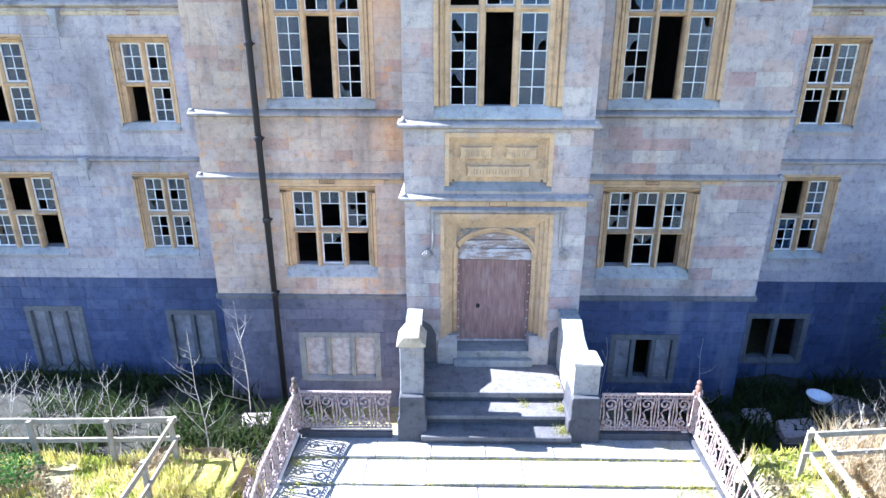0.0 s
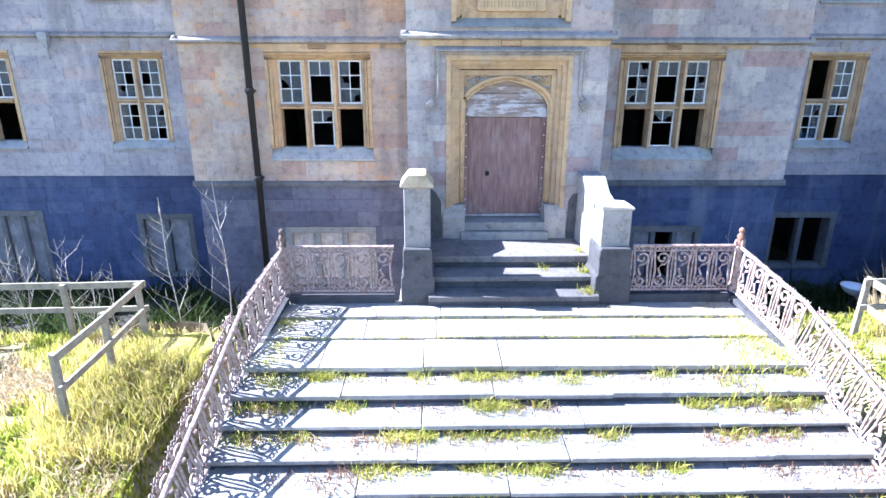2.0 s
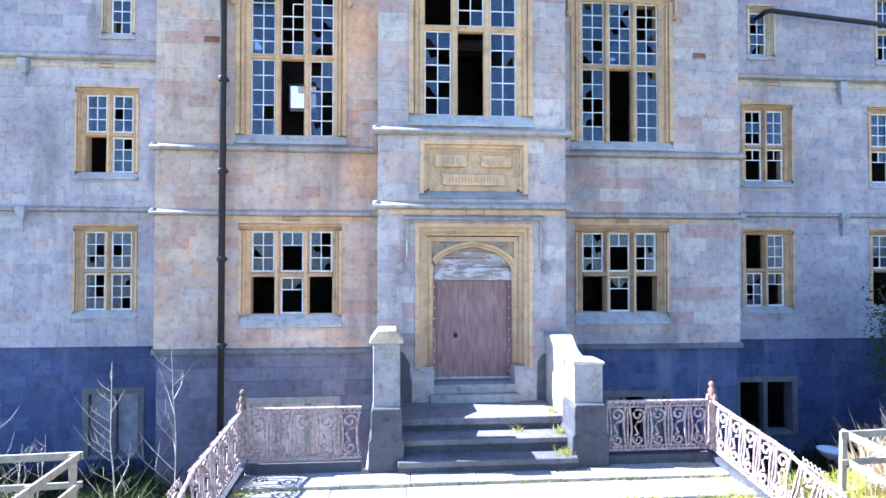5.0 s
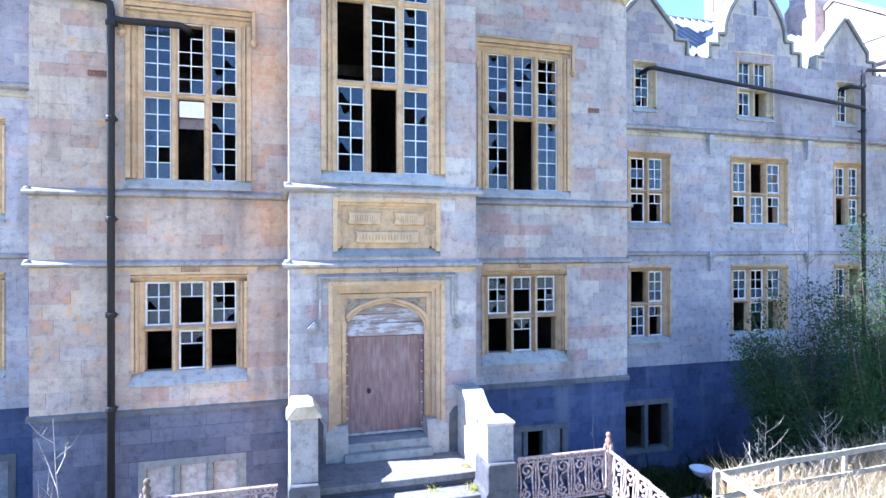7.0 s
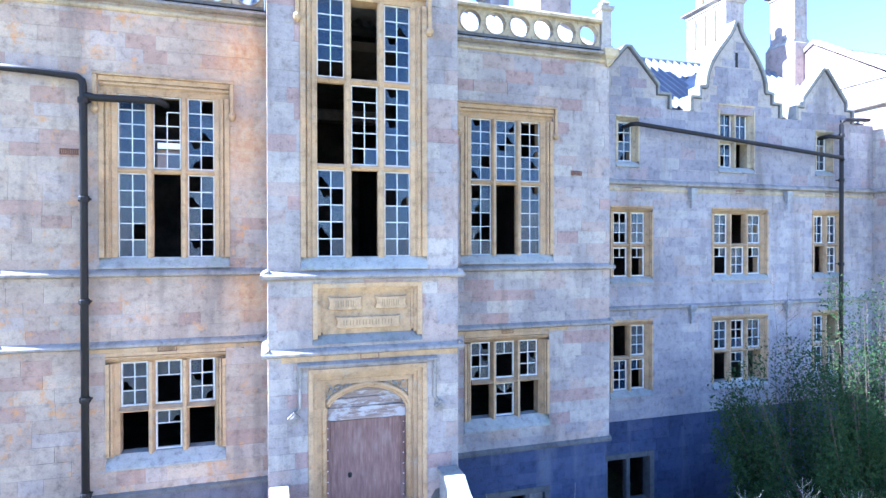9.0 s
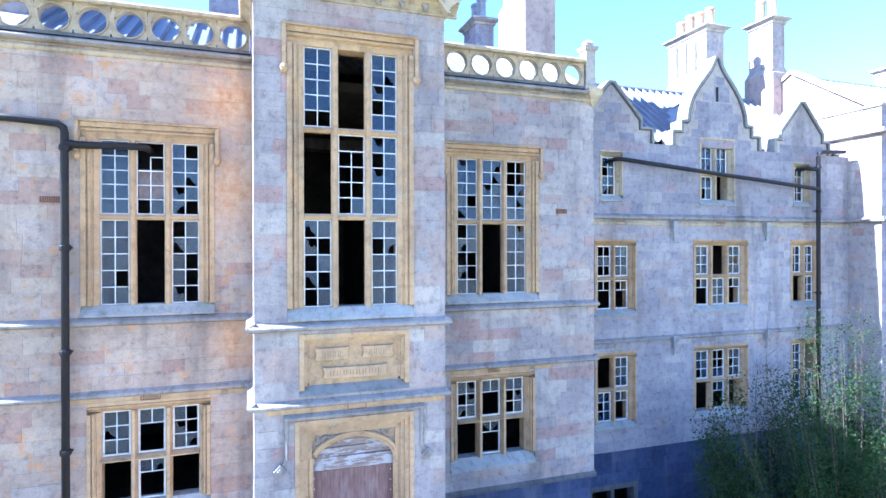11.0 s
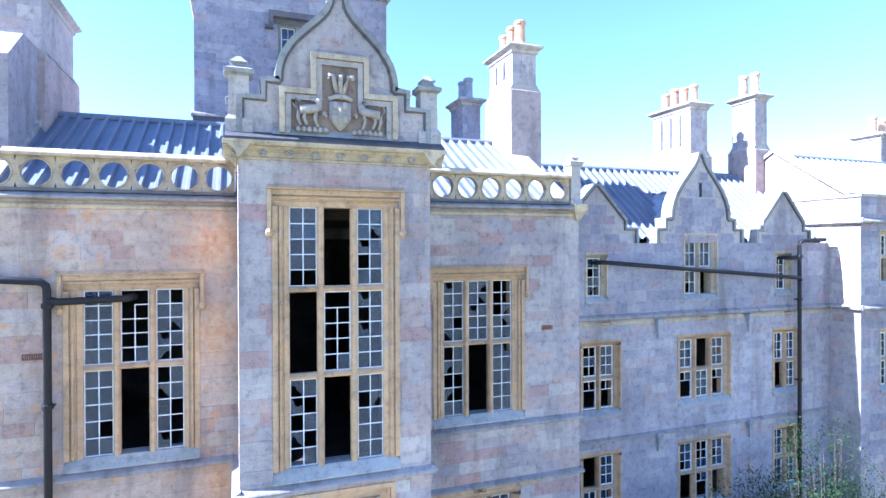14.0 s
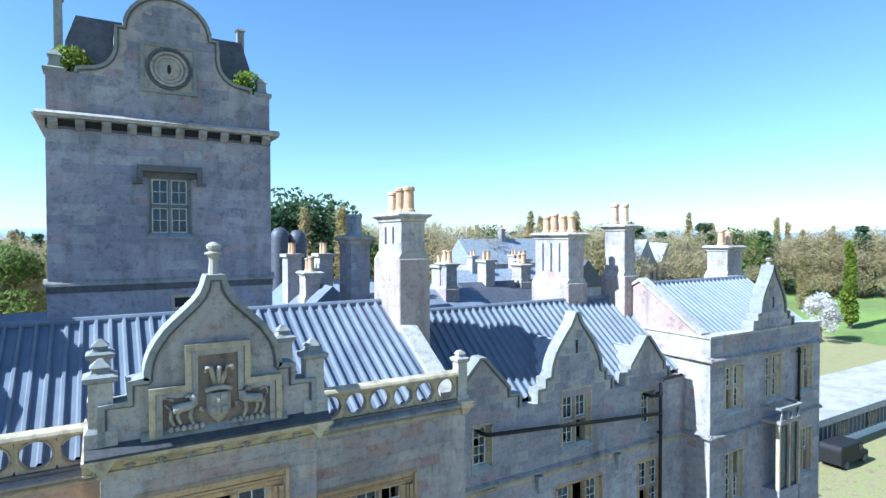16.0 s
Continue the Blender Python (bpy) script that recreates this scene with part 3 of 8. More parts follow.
def window(idx, cx, yf, z0, z1, n, wide, tiers, codes, cols=2, sur=0.3, mull=0.14, hood=0, recess=0.2, seed=1, label="", bar=0.016, frame_w=0.035, buff=None, sill_drop=0.2, back=0.45):
    """A mullioned stone window that faces the front. tiers: heights of its transoms; codes: tiers from the top, lights from the left."""
    rng = random.Random(seed)
    buff = buff or M_BUFF
    ob = thing("window_%d" % idx, (cx, yf, z0), label, "window", kind="structure")
    hw = wide / 2
    # fillet, quirk, roll, hollow and chamfer, from the wall inwards
    mould = [(0.0, -0.03), (0.3, -0.03), (0.31, 0.03), (0.37, 0.035), (0.4, -0.005), (0.5, -0.01), (0.56, 0.015), (0.57, 0.06), (0.64, 0.07), (0.7, 0.055), (0.9, recess * 0.5 + 0.03), (0.91, recess * 0.75), (1.0, recess * 0.85)]
    for name, sg in (("jamb", -1), ("jamb", 1)):
        i, o = cx + sg * hw, cx + sg * (hw + sur)
        pts = [(o + (i - o) * f, yf + d) for f, d in mould] + [(i, yf + back), (o, yf + back)]
        part(name, prism(bmesh.new(), pts, z0, z1, "z"), buff, ob)
    head = [(yf + d, z1 + sur * (1 - f)) for f, d in mould] + [(yf + back, z1), (yf + back, z1 + sur)]
    part("head", prism(bmesh.new(), head, cx - hw - sur, cx + hw + sur, "x"), buff, ob)
    sill = [(yf - 0.07, z0 - sill_drop), (yf - 0.07, z0 - sill_drop * 0.86), (yf + recess * 0.75, z0), (yf + back, z0), (yf + back, z0 - sill_drop)]
    part("sill", prism(bmesh.new(), sill, cx - hw - sur, cx + hw + sur, "x"), M_LEDGE, ob, "sloping rain-washed stone sill")
    lw = (wide - (n - 1) * mull) / n
    for k in range(n - 1):
        a = cx - hw + (k + 1) * lw + k * mull
        pts = [(a, yf + recess - 0.01), (a + mull * 0.28, yf + 0.05), (a + mull * 0.72, yf + 0.05), (a + mull, yf + recess - 0.01), (a + mull, yf + recess + 0.12), (a, yf + recess + 0.12)]
        part("mullion", prism(bmesh.new(), pts, z0 - 0.02, z1, "z"), buff, ob)
    levels = [z0, *tiers, z1]
    for tz in tiers:
        pts = [(yf + recess, tz - 0.06), (yf + 0.075, tz - 0.035), (yf + 0.045, tz + 0.0), (yf + recess, tz + 0.06), (yf + recess + 0.12, tz + 0.06), (yf + recess + 0.12, tz - 0.06)]
        part("transom", prism(bmesh.new(), pts, cx - hw, cx + hw, "x"), buff, ob)
    tiers_n = len(levels) - 1
    for r in range(tiers_n):
        lo, hi = levels[tiers_n - 1 - r] + (0.06 if r < tiers_n - 1 else 0), levels[tiers_n - r] - (0.06 if r else 0)
        for k in range(n):
            code = codes[r * n + k] if r * n + k < len(codes) else "##" * 3
            a = cx - hw + k * (lw + mull)
            if code:
                sash(ob, a + 0.004, a + lw - 0.004, lo + 0.004, hi - 0.004, yf + recess + 0.05, code, cols, frame_w, bar, rng)
    if hood:
        x0, x1, t = cx - hw - sur - 0.02, cx + hw + sur + 0.02, 0.075
        zt = z1 + sur
        bm = bmesh.new()
        prof = lambda zc: [(yf - 0.015, zc), (yf - 0.1, zc + 0.01), (yf - 0.1, zc + 0.03), (yf - 0.015, zc + 0.1)]  # noqa: E731
        prism(bm, prof(zt), x0 - t, x1 + t, "x")
        for s in (x0 - t, x1):
            prism(bm, [(s, yf - 0.09), (s + t, yf - 0.09), (s + t, yf - 0.01), (s, yf - 0.01)], zt - hood, zt - 0.001, "z")
            lathe(bm, s + t / 2, yf - 0.05, [(0.03, zt - hood - 0.17), (0.075, zt - hood - 0.13), (0.09, zt - hood - 0.06), (0.06, zt - hood), (0.03, zt - hood + 0.01)], 8)
        part("hood_mould", bm, M_STRING if buff is not M_BUFF else M_BUFF, ob, "label mould with turned stops")
    return ob


def opening(cx, z0, z1, wide, sur=0.3, sill_drop=0.2):
    return (cx - wide / 2 - sur, cx + wide / 2 + sur, z0 - sill_drop, z1 + sur)


def string_course(name, runs, z0, z1, out=0.12, label="projecting weathered stone string course", material=None):
    """A moulded band: sloped top, hollow under. runs: (facing, plane, a, b)."""
    ob = thing(name, label=label, category="string course", kind="structure")
    for facing, plane, a, b in runs:
        s = -1 if facing in "fl" else 1
        pts = [(plane + s * -0.02, z1), (plane + s * out * 0.85, z0 + (z1 - z0) * 0.55), (plane + s * out, z0 + (z1 - z0) * 0.4), (plane + s * out, z0 + (z1 - z0) * 0.18), (plane + s * out * 0.45, z0), (plane + s * -0.02, z0)]
        part("moulding", prism(bmesh.new(), pts, a, b, "x" if facing == "f" else "y") if facing == "f" else prism(bmesh.new(), pts, a, b, "y"), material or M_STRING, ob)
    return ob


def air_brick(cx, yf, cz, w=0.42, h=0.1, terracotta=True):
    ob = thing("air_vent", (cx, yf, cz), "small terracotta air brick set in the wall" if terracotta else "pale pierced stone vent set in the wall", "vent", "vents in the walls")
    bm = frame_band(bmesh.new(), cx - w / 2, cx + w / 2, cz - h / 2, cz + h / 2, 0.02, yf - 0.035, yf + 0.04)
    box(bm, cx - w / 2 - 0.02, cx + w / 2 + 0.02, yf - 0.035, yf + 0.04, cz - h / 2 - 0.02, cz - h / 2 - 0.001)
    part("vent_frame", bm, M_TERRA if terracotta else M_CREAM, ob)
    # black backing paints the darkness inside the vent
    bm = box(bmesh.new(), cx - w / 2, cx + w / 2, yf + 0.005, yf + 0.02, cz - h / 2, cz + h / 2)
    part("vent_backing", bm, M_IRONPIPE, ob)
    bm = bmesh.new()
    n = 9 if terracotta else 4
    for k in range(1, n):
        u = cx - w / 2 + w * k / n
        box(bm, u - 0.009, u + 0.009, yf - 0.028, yf, cz - h / 2, cz + h / 2)
    if not terracotta:
        for k in range(1, n):
            u = cz - h / 2 + h * k / n
            box(bm, cx - w / 2, cx + w / 2, yf - 0.027, yf, u - 0.009, u + 0.009)
    part("grille", bm, M_TERRA if terracotta else M_CREAM, ob)
    return ob

# ---------------------------------------------------------------- the building: walls
C = -0.04
BAY_Y, PAV_Y, WING_Y, XW_Y = -0.2, 2.0, 3.4, 2.2
BX0, BX1, PX0, PX1, XW0, XW1 = -2.04, 1.96, -7.4, 7.26, 19.5, 28.35
FOOT, PLINTH = -3.3, 0.32

WIN = [
    # cx, face, z0, z1, lights, width, transoms, surround, hood drop, recess
    ("c", -0.075, BAY_Y, 5.66, 11.03, 3, 1.97, (7.53, 9.33), 0.34, 0.8, 0.1),
    ("fl", -4.21, PAV_Y, 5.64, 9.27, 3, 1.99, (7.58,), 0.34, 0.66, 0.12),
    ("fr", 4.13, PAV_Y, 5.64, 9.27, 3, 2.03, (7.58,), 0.34, 0.66, 0.12),
    ("gl", -4.21, PAV_Y, 1.25, 3.29, 3, 1.97, (2.22,), 0.25, 0, 0.2),
    ("gr", 4.12, PAV_Y, 1.25, 3.29, 3, 1.98, (2.22,), 0.25, 0, 0.2),
    ("r1a", 9.02, WING_Y, 4.88, 6.94, 2, 1.18, (5.88,), 0.2, 0, 0.15),
    ("r1b", 13.34, WING_Y, 4.88, 6.94, 3, 2.0, (5.88,), 0.2, 0, 0.15),
    ("r1c", 17.3, WING_Y, 4.88, 6.94, 2, 1.1, (5.88,), 0.2, 0, 0.15),
    ("r0a", 9.02, WING_Y, 1.25, 3.32, 2, 1.18, (2.28,), 0.2, 0, 0.15),
    ("r0b", 13.34, WING_Y, 1.25, 3.32, 3, 2.0, (2.28,), 0.2, 0, 0.15),
    ("r0c", 17.3, WING_Y, 1.25, 3.32, 2, 1.1, (2.28,), 0.2, 0, 0.15),
    ("l1a", -9.2, WING_Y, 4.88, 6.94, 2, 1.2, (5.88,), 0.2, 0, 0.15),
    ("l1b", -13.45, WING_Y, 4.88, 6.94, 3, 2.0, (5.88,), 0.2, 0, 0.15),
    ("l0a", -9.2, WING_Y, 1.25, 3.32, 2, 1.2, (2.28,), 0.2, 0, 0.15),
    ("l0b", -13.45, WING_Y, 1.25, 3.32, 3, 2.0, (2.28,), 0.2, 0, 0.15),
    ("da", 8.86, WING_Y, 8.56, 9.82, 1, 0.52, (), 0.17, 0, 0.15),
    ("db", 13.16, WING_Y, 8.52, 10.45, 2, 1.18, (9.4,), 0.18, 0, 0.15),
    ("dc", 17.1, WING_Y, 8.56, 9.82, 1, 0.52, (), 0.17, 0, 0.15),
    ("dla", -8.94, WING_Y, 8.56, 9.82, 1, 0.52, (), 0.17, 0, 0.15),
    ("x2a", 21.2, XW_Y, 8.85, 10.6, 2, 1.0, (9.75,), 0.18, 0, 0.15),
    ("x2b", 24.2, XW_Y, 8.9, 10.75, 2, 1.0, (9.8,), 0.18, 0, 0.15),
    ("x2c", 26.95, XW_Y, 8.9, 10.85, 2, 1.0, (9.85,), 0.18, 0, 0.15),
    ("x1a", 21.2, XW_Y, 4.9, 6.9, 2, 1.0, (5.9,), 0.18, 0, 0.15),
    ("x1c", 26.95, XW_Y, 4.9, 6.9, 2, 1.0, (5.9,), 0.18, 0, 0.15),
]
SILLS = {"c": 0.26, "f": 0.24, "g": 0.3}
HOLE = {w[0]: opening(w[1], w[3], w[4], w[6], w[8], SILLS.get(w[0][0], 0.2)) for w in WIN}
CODES = {
    "c": ["########..", "", "###ss#.###", "", "xx.......#", "s#.#s#####", "s#s..#s..#", "", "##.s######"],
    "fl": ["##########", "xxx......#", "#.###ss#s.", "#######.##", "", ".#s##.#.s."],
    "fr": ["s######.s#", "#s#ss#####", ".....s#s##", ".#s#..s.##", "", "#s########"],
    "gl": ["##s###", "##xxxx", "#.s.#s", "", "#sxxxx", ""],
    "gr": ["#s.ss#", "##xxxx", "##.s.#", "", "ssxxxx", ""],
    "r1a": ["..##..", "######", "..xxxx", "..xxxx"],
    "r1b": ["######", "", "###.##", ".#xxxx", "######", ".#xxxx"],
    "r1c": ["##.###", "####.#", "", "##.###"],
    "r0a": ["", "######", "#s.#s#", "#.xxxx"],
    "r0b": ["####.#", ".xx.##", "##.###", "", ".#xxxx", ""],
    "r0c": ["######", "", "##.###", "######"],
    "l1a": ["######", "##.###", "", "#.####"],
    "l1b": ["######", "###.##", "######", "", "", "######"],
    "l0a": ["###.s#", "##.###", "#.#.##", "#s###."],
    "l0b": ["######", "", "####.#", "##.###", "######", ""],
    "da": ["##.###s."], "dc": ["##..####"], "dla": ["######.#"],
    "db": ["####", "####", "##.#", ""],
    "x2a": ["######", "##.###", "", "######"], "x2b": ["######", "######", "##.###", "####.#"], "x2c": ["######", "####.#", "######", ""],
    "x1a": ["######", "", "####.#", "######"], "x1c": ["######", "##.###", "######", ""],
}
GLOSS = {"c": "tall three-light stone mullioned window with two transoms and broken leaded panes",
         "f": "tall buff stone three-light window with broken white leaded panes",
         "g": "buff stone six-light window with smashed white sashes"}


def win_holes(*names):
    return [HOLE[n] for n in names]


def by_front(u, z):
    return abs(z - 5) + 0.5 * abs(u)


DOOR_HOLE = (-1.26, 1.22, -0.38, 3.36)
PANEL_HOLE = (-1.17, 1.14, 3.88, 5.12)
w_bay = wall("wall_1", "f", BAY_Y, 0.5, BX0, BX1, -1.15, 11.98, [HOLE["c"], DOOR_HOLE, PANEL_HOLE], "grey", "pale grey ashlar front of the projecting entrance bay", picked=260, seed=11, pick=by_front)
# pink stones on this flank warm the light it bounces onto wall_4
wall("wall_2", "l", BX0, 0.45, BAY_Y + 0.5, PAV_Y, FOOT, 11.98, (), "pink", "pale ashlar side of the entrance bay", picked=60, seed=12)
# cool tone puts this side's shade into the stone
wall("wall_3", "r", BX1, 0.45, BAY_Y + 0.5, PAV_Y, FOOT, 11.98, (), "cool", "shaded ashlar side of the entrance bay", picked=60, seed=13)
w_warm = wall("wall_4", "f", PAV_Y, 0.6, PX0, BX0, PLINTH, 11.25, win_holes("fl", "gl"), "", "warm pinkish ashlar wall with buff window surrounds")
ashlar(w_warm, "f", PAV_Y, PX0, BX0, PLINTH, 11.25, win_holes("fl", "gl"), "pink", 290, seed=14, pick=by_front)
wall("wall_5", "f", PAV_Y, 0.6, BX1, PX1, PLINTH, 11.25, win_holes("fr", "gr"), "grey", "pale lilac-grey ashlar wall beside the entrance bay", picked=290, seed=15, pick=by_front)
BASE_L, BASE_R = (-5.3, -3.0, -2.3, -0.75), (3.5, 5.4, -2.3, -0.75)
wall("wall_6", "f", PAV_Y + 0.05, 0.55, PX0 + 0.05, BX0, FOOT, PLINTH, [BASE_L], "plinth_lit", "dark weathered plinth wall of the sunken basement", picked=110, seed=16, course=0.36)
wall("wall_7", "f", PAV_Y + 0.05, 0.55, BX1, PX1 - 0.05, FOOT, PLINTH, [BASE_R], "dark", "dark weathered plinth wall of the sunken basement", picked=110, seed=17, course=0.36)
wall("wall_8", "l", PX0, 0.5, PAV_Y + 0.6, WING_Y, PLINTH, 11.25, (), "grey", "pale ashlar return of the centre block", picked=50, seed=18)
# shaded copy of wall_8: its shade is in the cool colour
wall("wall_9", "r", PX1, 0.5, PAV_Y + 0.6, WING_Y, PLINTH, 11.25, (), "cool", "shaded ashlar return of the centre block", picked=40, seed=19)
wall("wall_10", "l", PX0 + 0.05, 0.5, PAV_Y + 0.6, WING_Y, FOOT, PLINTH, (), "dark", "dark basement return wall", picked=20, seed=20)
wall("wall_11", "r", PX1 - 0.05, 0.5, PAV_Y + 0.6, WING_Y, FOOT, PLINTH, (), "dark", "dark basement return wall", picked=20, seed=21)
wall("wall_12", "f", WING_Y, 0.6, PX1, XW0, PLINTH, 8.0, win_holes("r1a", "r1b", "r1c", "r0a", "r0b", "r0c"), "pale", "long pale ashlar wing wall", picked=240, seed=22, pick=lambda u, z: u + 0.3 * abs(z - 4))
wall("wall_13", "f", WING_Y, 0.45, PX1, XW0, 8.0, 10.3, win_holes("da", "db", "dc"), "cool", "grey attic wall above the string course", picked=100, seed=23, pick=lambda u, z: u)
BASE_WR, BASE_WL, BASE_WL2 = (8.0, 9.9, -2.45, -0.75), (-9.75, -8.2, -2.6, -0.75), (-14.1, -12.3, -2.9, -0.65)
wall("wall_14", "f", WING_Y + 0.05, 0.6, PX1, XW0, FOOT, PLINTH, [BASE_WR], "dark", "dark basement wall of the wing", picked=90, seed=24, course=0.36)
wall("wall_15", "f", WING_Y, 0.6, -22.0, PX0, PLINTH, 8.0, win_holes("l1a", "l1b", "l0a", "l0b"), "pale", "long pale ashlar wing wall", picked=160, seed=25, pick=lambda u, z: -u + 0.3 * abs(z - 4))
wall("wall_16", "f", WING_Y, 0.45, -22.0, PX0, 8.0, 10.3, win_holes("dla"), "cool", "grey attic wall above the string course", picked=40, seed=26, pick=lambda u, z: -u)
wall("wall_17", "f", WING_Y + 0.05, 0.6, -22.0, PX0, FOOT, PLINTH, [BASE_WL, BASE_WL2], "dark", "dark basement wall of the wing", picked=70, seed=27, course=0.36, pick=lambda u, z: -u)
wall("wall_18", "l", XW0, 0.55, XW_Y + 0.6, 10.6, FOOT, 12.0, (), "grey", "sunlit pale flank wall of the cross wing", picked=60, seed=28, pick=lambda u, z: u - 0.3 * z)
# front and far end are cool where the sunlit flank is grey: painted shade
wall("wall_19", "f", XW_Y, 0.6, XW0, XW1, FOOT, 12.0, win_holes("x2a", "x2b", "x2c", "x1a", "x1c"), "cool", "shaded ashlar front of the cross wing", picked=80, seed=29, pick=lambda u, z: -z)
wall("wall_20", "r", XW1, 0.5, XW_Y + 0.6, 10.6, FOOT, 12.0, (), "cool", "end wall of the cross wing", picked=0, seed=30, length=(0.8, 1.6))

# rooms behind the windows: floors, a back wall and cross walls
rooms = thing("interior", label="derelict rooms, their gloom put into dark plaster", category="room", kind="structure")
for k, (x0, x1, y0) in enumerate(((-22.0, PX0 + 0.5, WING_Y + 0.6), (PX0 + 0.5, PX1 - 0.5, PAV_Y + 0.6), (PX1 - 0.5, XW1 - 0.5, WING_Y + 0.6))):
    for z in (-0.35, 4.35, 8.25 if k != 1 else 10.9):
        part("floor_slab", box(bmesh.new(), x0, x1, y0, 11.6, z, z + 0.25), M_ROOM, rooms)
BACK = (-6.05, -4.95, 8.7, 9.85)
bm = bmesh.new()
for a, b, c, d in cells(-22.0, XW1, FOOT, 11.2, [BACK]):
    box(bm, a, b, 11.6, 12.0, c, d)
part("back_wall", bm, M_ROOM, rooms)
for x in (-22.0, -11.4, -7.2, -1.7, 1.6, 6.9, 11.2, 15.4, 19.9):
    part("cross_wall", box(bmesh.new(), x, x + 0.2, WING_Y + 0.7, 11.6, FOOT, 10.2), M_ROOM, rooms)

# ---------------------------------------------------------------- windows
for k, (n, cx, yf, z0, z1, lights, wide, tiers, sur, hood, rec) in enumerate(WIN):
    small = n[0] in "rlxd"
    label = GLOSS.get(n[0], "stone mullioned window with small white sashes, some panes broken")
    window(k + 1, cx, yf, z0, z1, lights, wide, tiers, CODES[n], 2, sur, 0.14 if not small else 0.13, hood, rec, 40 + k, label,
           0.02 if n[0] in "cf" else 0.021, 0.02 if n[0] in "cf" else 0.038, M_BUFF if n[0] in "cfg" else M_WARM if n[0] in "dx" else M_BUFF, SILLS.get(n[0], 0.2))

# buff stone bands over the ground-floor windows, and quoin blocks beside surrounds
trim = thing("trim", label="buff dressed stone lintel bands and long-and-short quoins", category="stone trim", kind="structure")
for cx, x0, x1 in ((-4.21, -5.9, -2.25), (4.12, 2.4, 5.9)):
    part("lintel_band", box(bmesh.new(), x0, x1, PAV_Y - 0.028, PAV_Y + 0.05, 3.545, 3.63), M_BUFF, trim)

# ---------------------------------------------------------------- string courses and cornices
string_course("trim_strings_lower", [("f", BAY_Y, BX0 - 0.1, BX1 + 0.1), ("l", BX0, BAY_Y - 0.1, PAV_Y), ("r", BX1, BAY_Y - 0.1, PAV_Y),
              ("f", PAV_Y, PX0 - 0.1, BX0 - 0.12), ("f", PAV_Y, BX1 + 0.12, PX1 + 0.1), ("l", PX0, PAV_Y - 0.1, WING_Y), ("r", PX1, PAV_Y - 0.1, WING_Y)], 3.64, 3.82, 0.13)
string_course("trim_strings_upper", [("f", BAY_Y, BX0 - 0.1, BX1 + 0.1), ("l", BX0, BAY_Y - 0.1, PAV_Y), ("r", BX1, BAY_Y - 0.1, PAV_Y),
              ("f", PAV_Y, PX0 - 0.1, BX0 - 0.12), ("f", PAV_Y, BX1 + 0.12, PX1 + 0.1), ("l", PX0, PAV_Y - 0.1, WING_Y), ("r", PX1, PAV_Y - 0.1, WING_Y)], 5.2, 5.4, 0.15)
string_course("trim_strings_wings", [("f", WING_Y, PX1 + 0.14, XW0), ("f", WING_Y, -22.0, PX0 - 0.14)], 3.82, 3.98, 0.12)
string_course("trim_attic_frieze", [("f", WING_Y, PX1, XW0), ("f", WING_Y, -22.0, PX0)], 7.6, 7.77, 0.035, "buff dressed stone band under the attic string course", M_WARM)
string_course("trim_strings_attic", [("f", WING_Y, PX1, XW0), ("f", WING_Y, -22.0, PX0), ("f", XW_Y, XW0 - 0.1, XW1), ("l", XW0, XW_Y - 0.1, 10.6)], 7.78, 8.0, 0.15)
string_course("trim_parapet_cornice", [("f", PAV_Y, PX0 - 0.14, BX0 - 0.02), ("f", PAV_Y, BX1 + 0.02, PX1 + 0.14), ("l", PX0, PAV_Y - 0.14, WING_Y + 0.3), ("r", PX1, PAV_Y - 0.14, WING_Y + 0.3)], 11.22, 11.4, 0.2)
string_course("trim_parapet_frieze", [("f", PAV_Y, PX0 - 0.05, BX0 - 0.02), ("f", PAV_Y, BX1 + 0.02, PX1 + 0.05)], 11.04, 11.21, 0.07, "yellowed dressed stone frieze under the parapet", M_WARM)
string_course("trim_cross_wing_cornice", [("f", XW_Y, XW0 - 0.12, XW1 + 0.1), ("l", XW0, XW_Y - 0.12, 10.6)], 11.0, 11.22, 0.16)
bm = bmesh.new()
prism(bm, [(PAV_Y - 0.06, PLINTH), (PAV_Y - 0.06, PLINTH + 0.08), (PAV_Y, PLINTH + 0.14), (PAV_Y + 0.1, PLINTH + 0.14), (PAV_Y + 0.1, PLINTH)], PX0 - 0.05, BX0, "x")
prism(bm, [(PAV_Y - 0.06, PLINTH), (PAV_Y - 0.06, PLINTH + 0.08), (PAV_Y, PLINTH + 0.14), (PAV_Y + 0.1, PLINTH + 0.14), (PAV_Y + 0.1, PLINTH)], BX1, PX1 + 0.05, "x")
part("plinth_band", bm, M_BASEFRAME, trim)

# coping of the cross wing's parapet
cop = thing("trim_parapet_coping", label="pale stone parapet coping", category="coping", kind="structure")
part("coping", box(bmesh.new(), XW0 - 0.06, XW1 + 0.06, XW_Y - 0.06, XW_Y + 0.5, 12.0, 12.1), M_CREAM, cop)
part("coping", box(bmesh.new(), XW0 - 0.06, XW0 + 0.45, XW_Y + 0.5, 10.6, 12.0, 12.1), M_CREAM, cop)

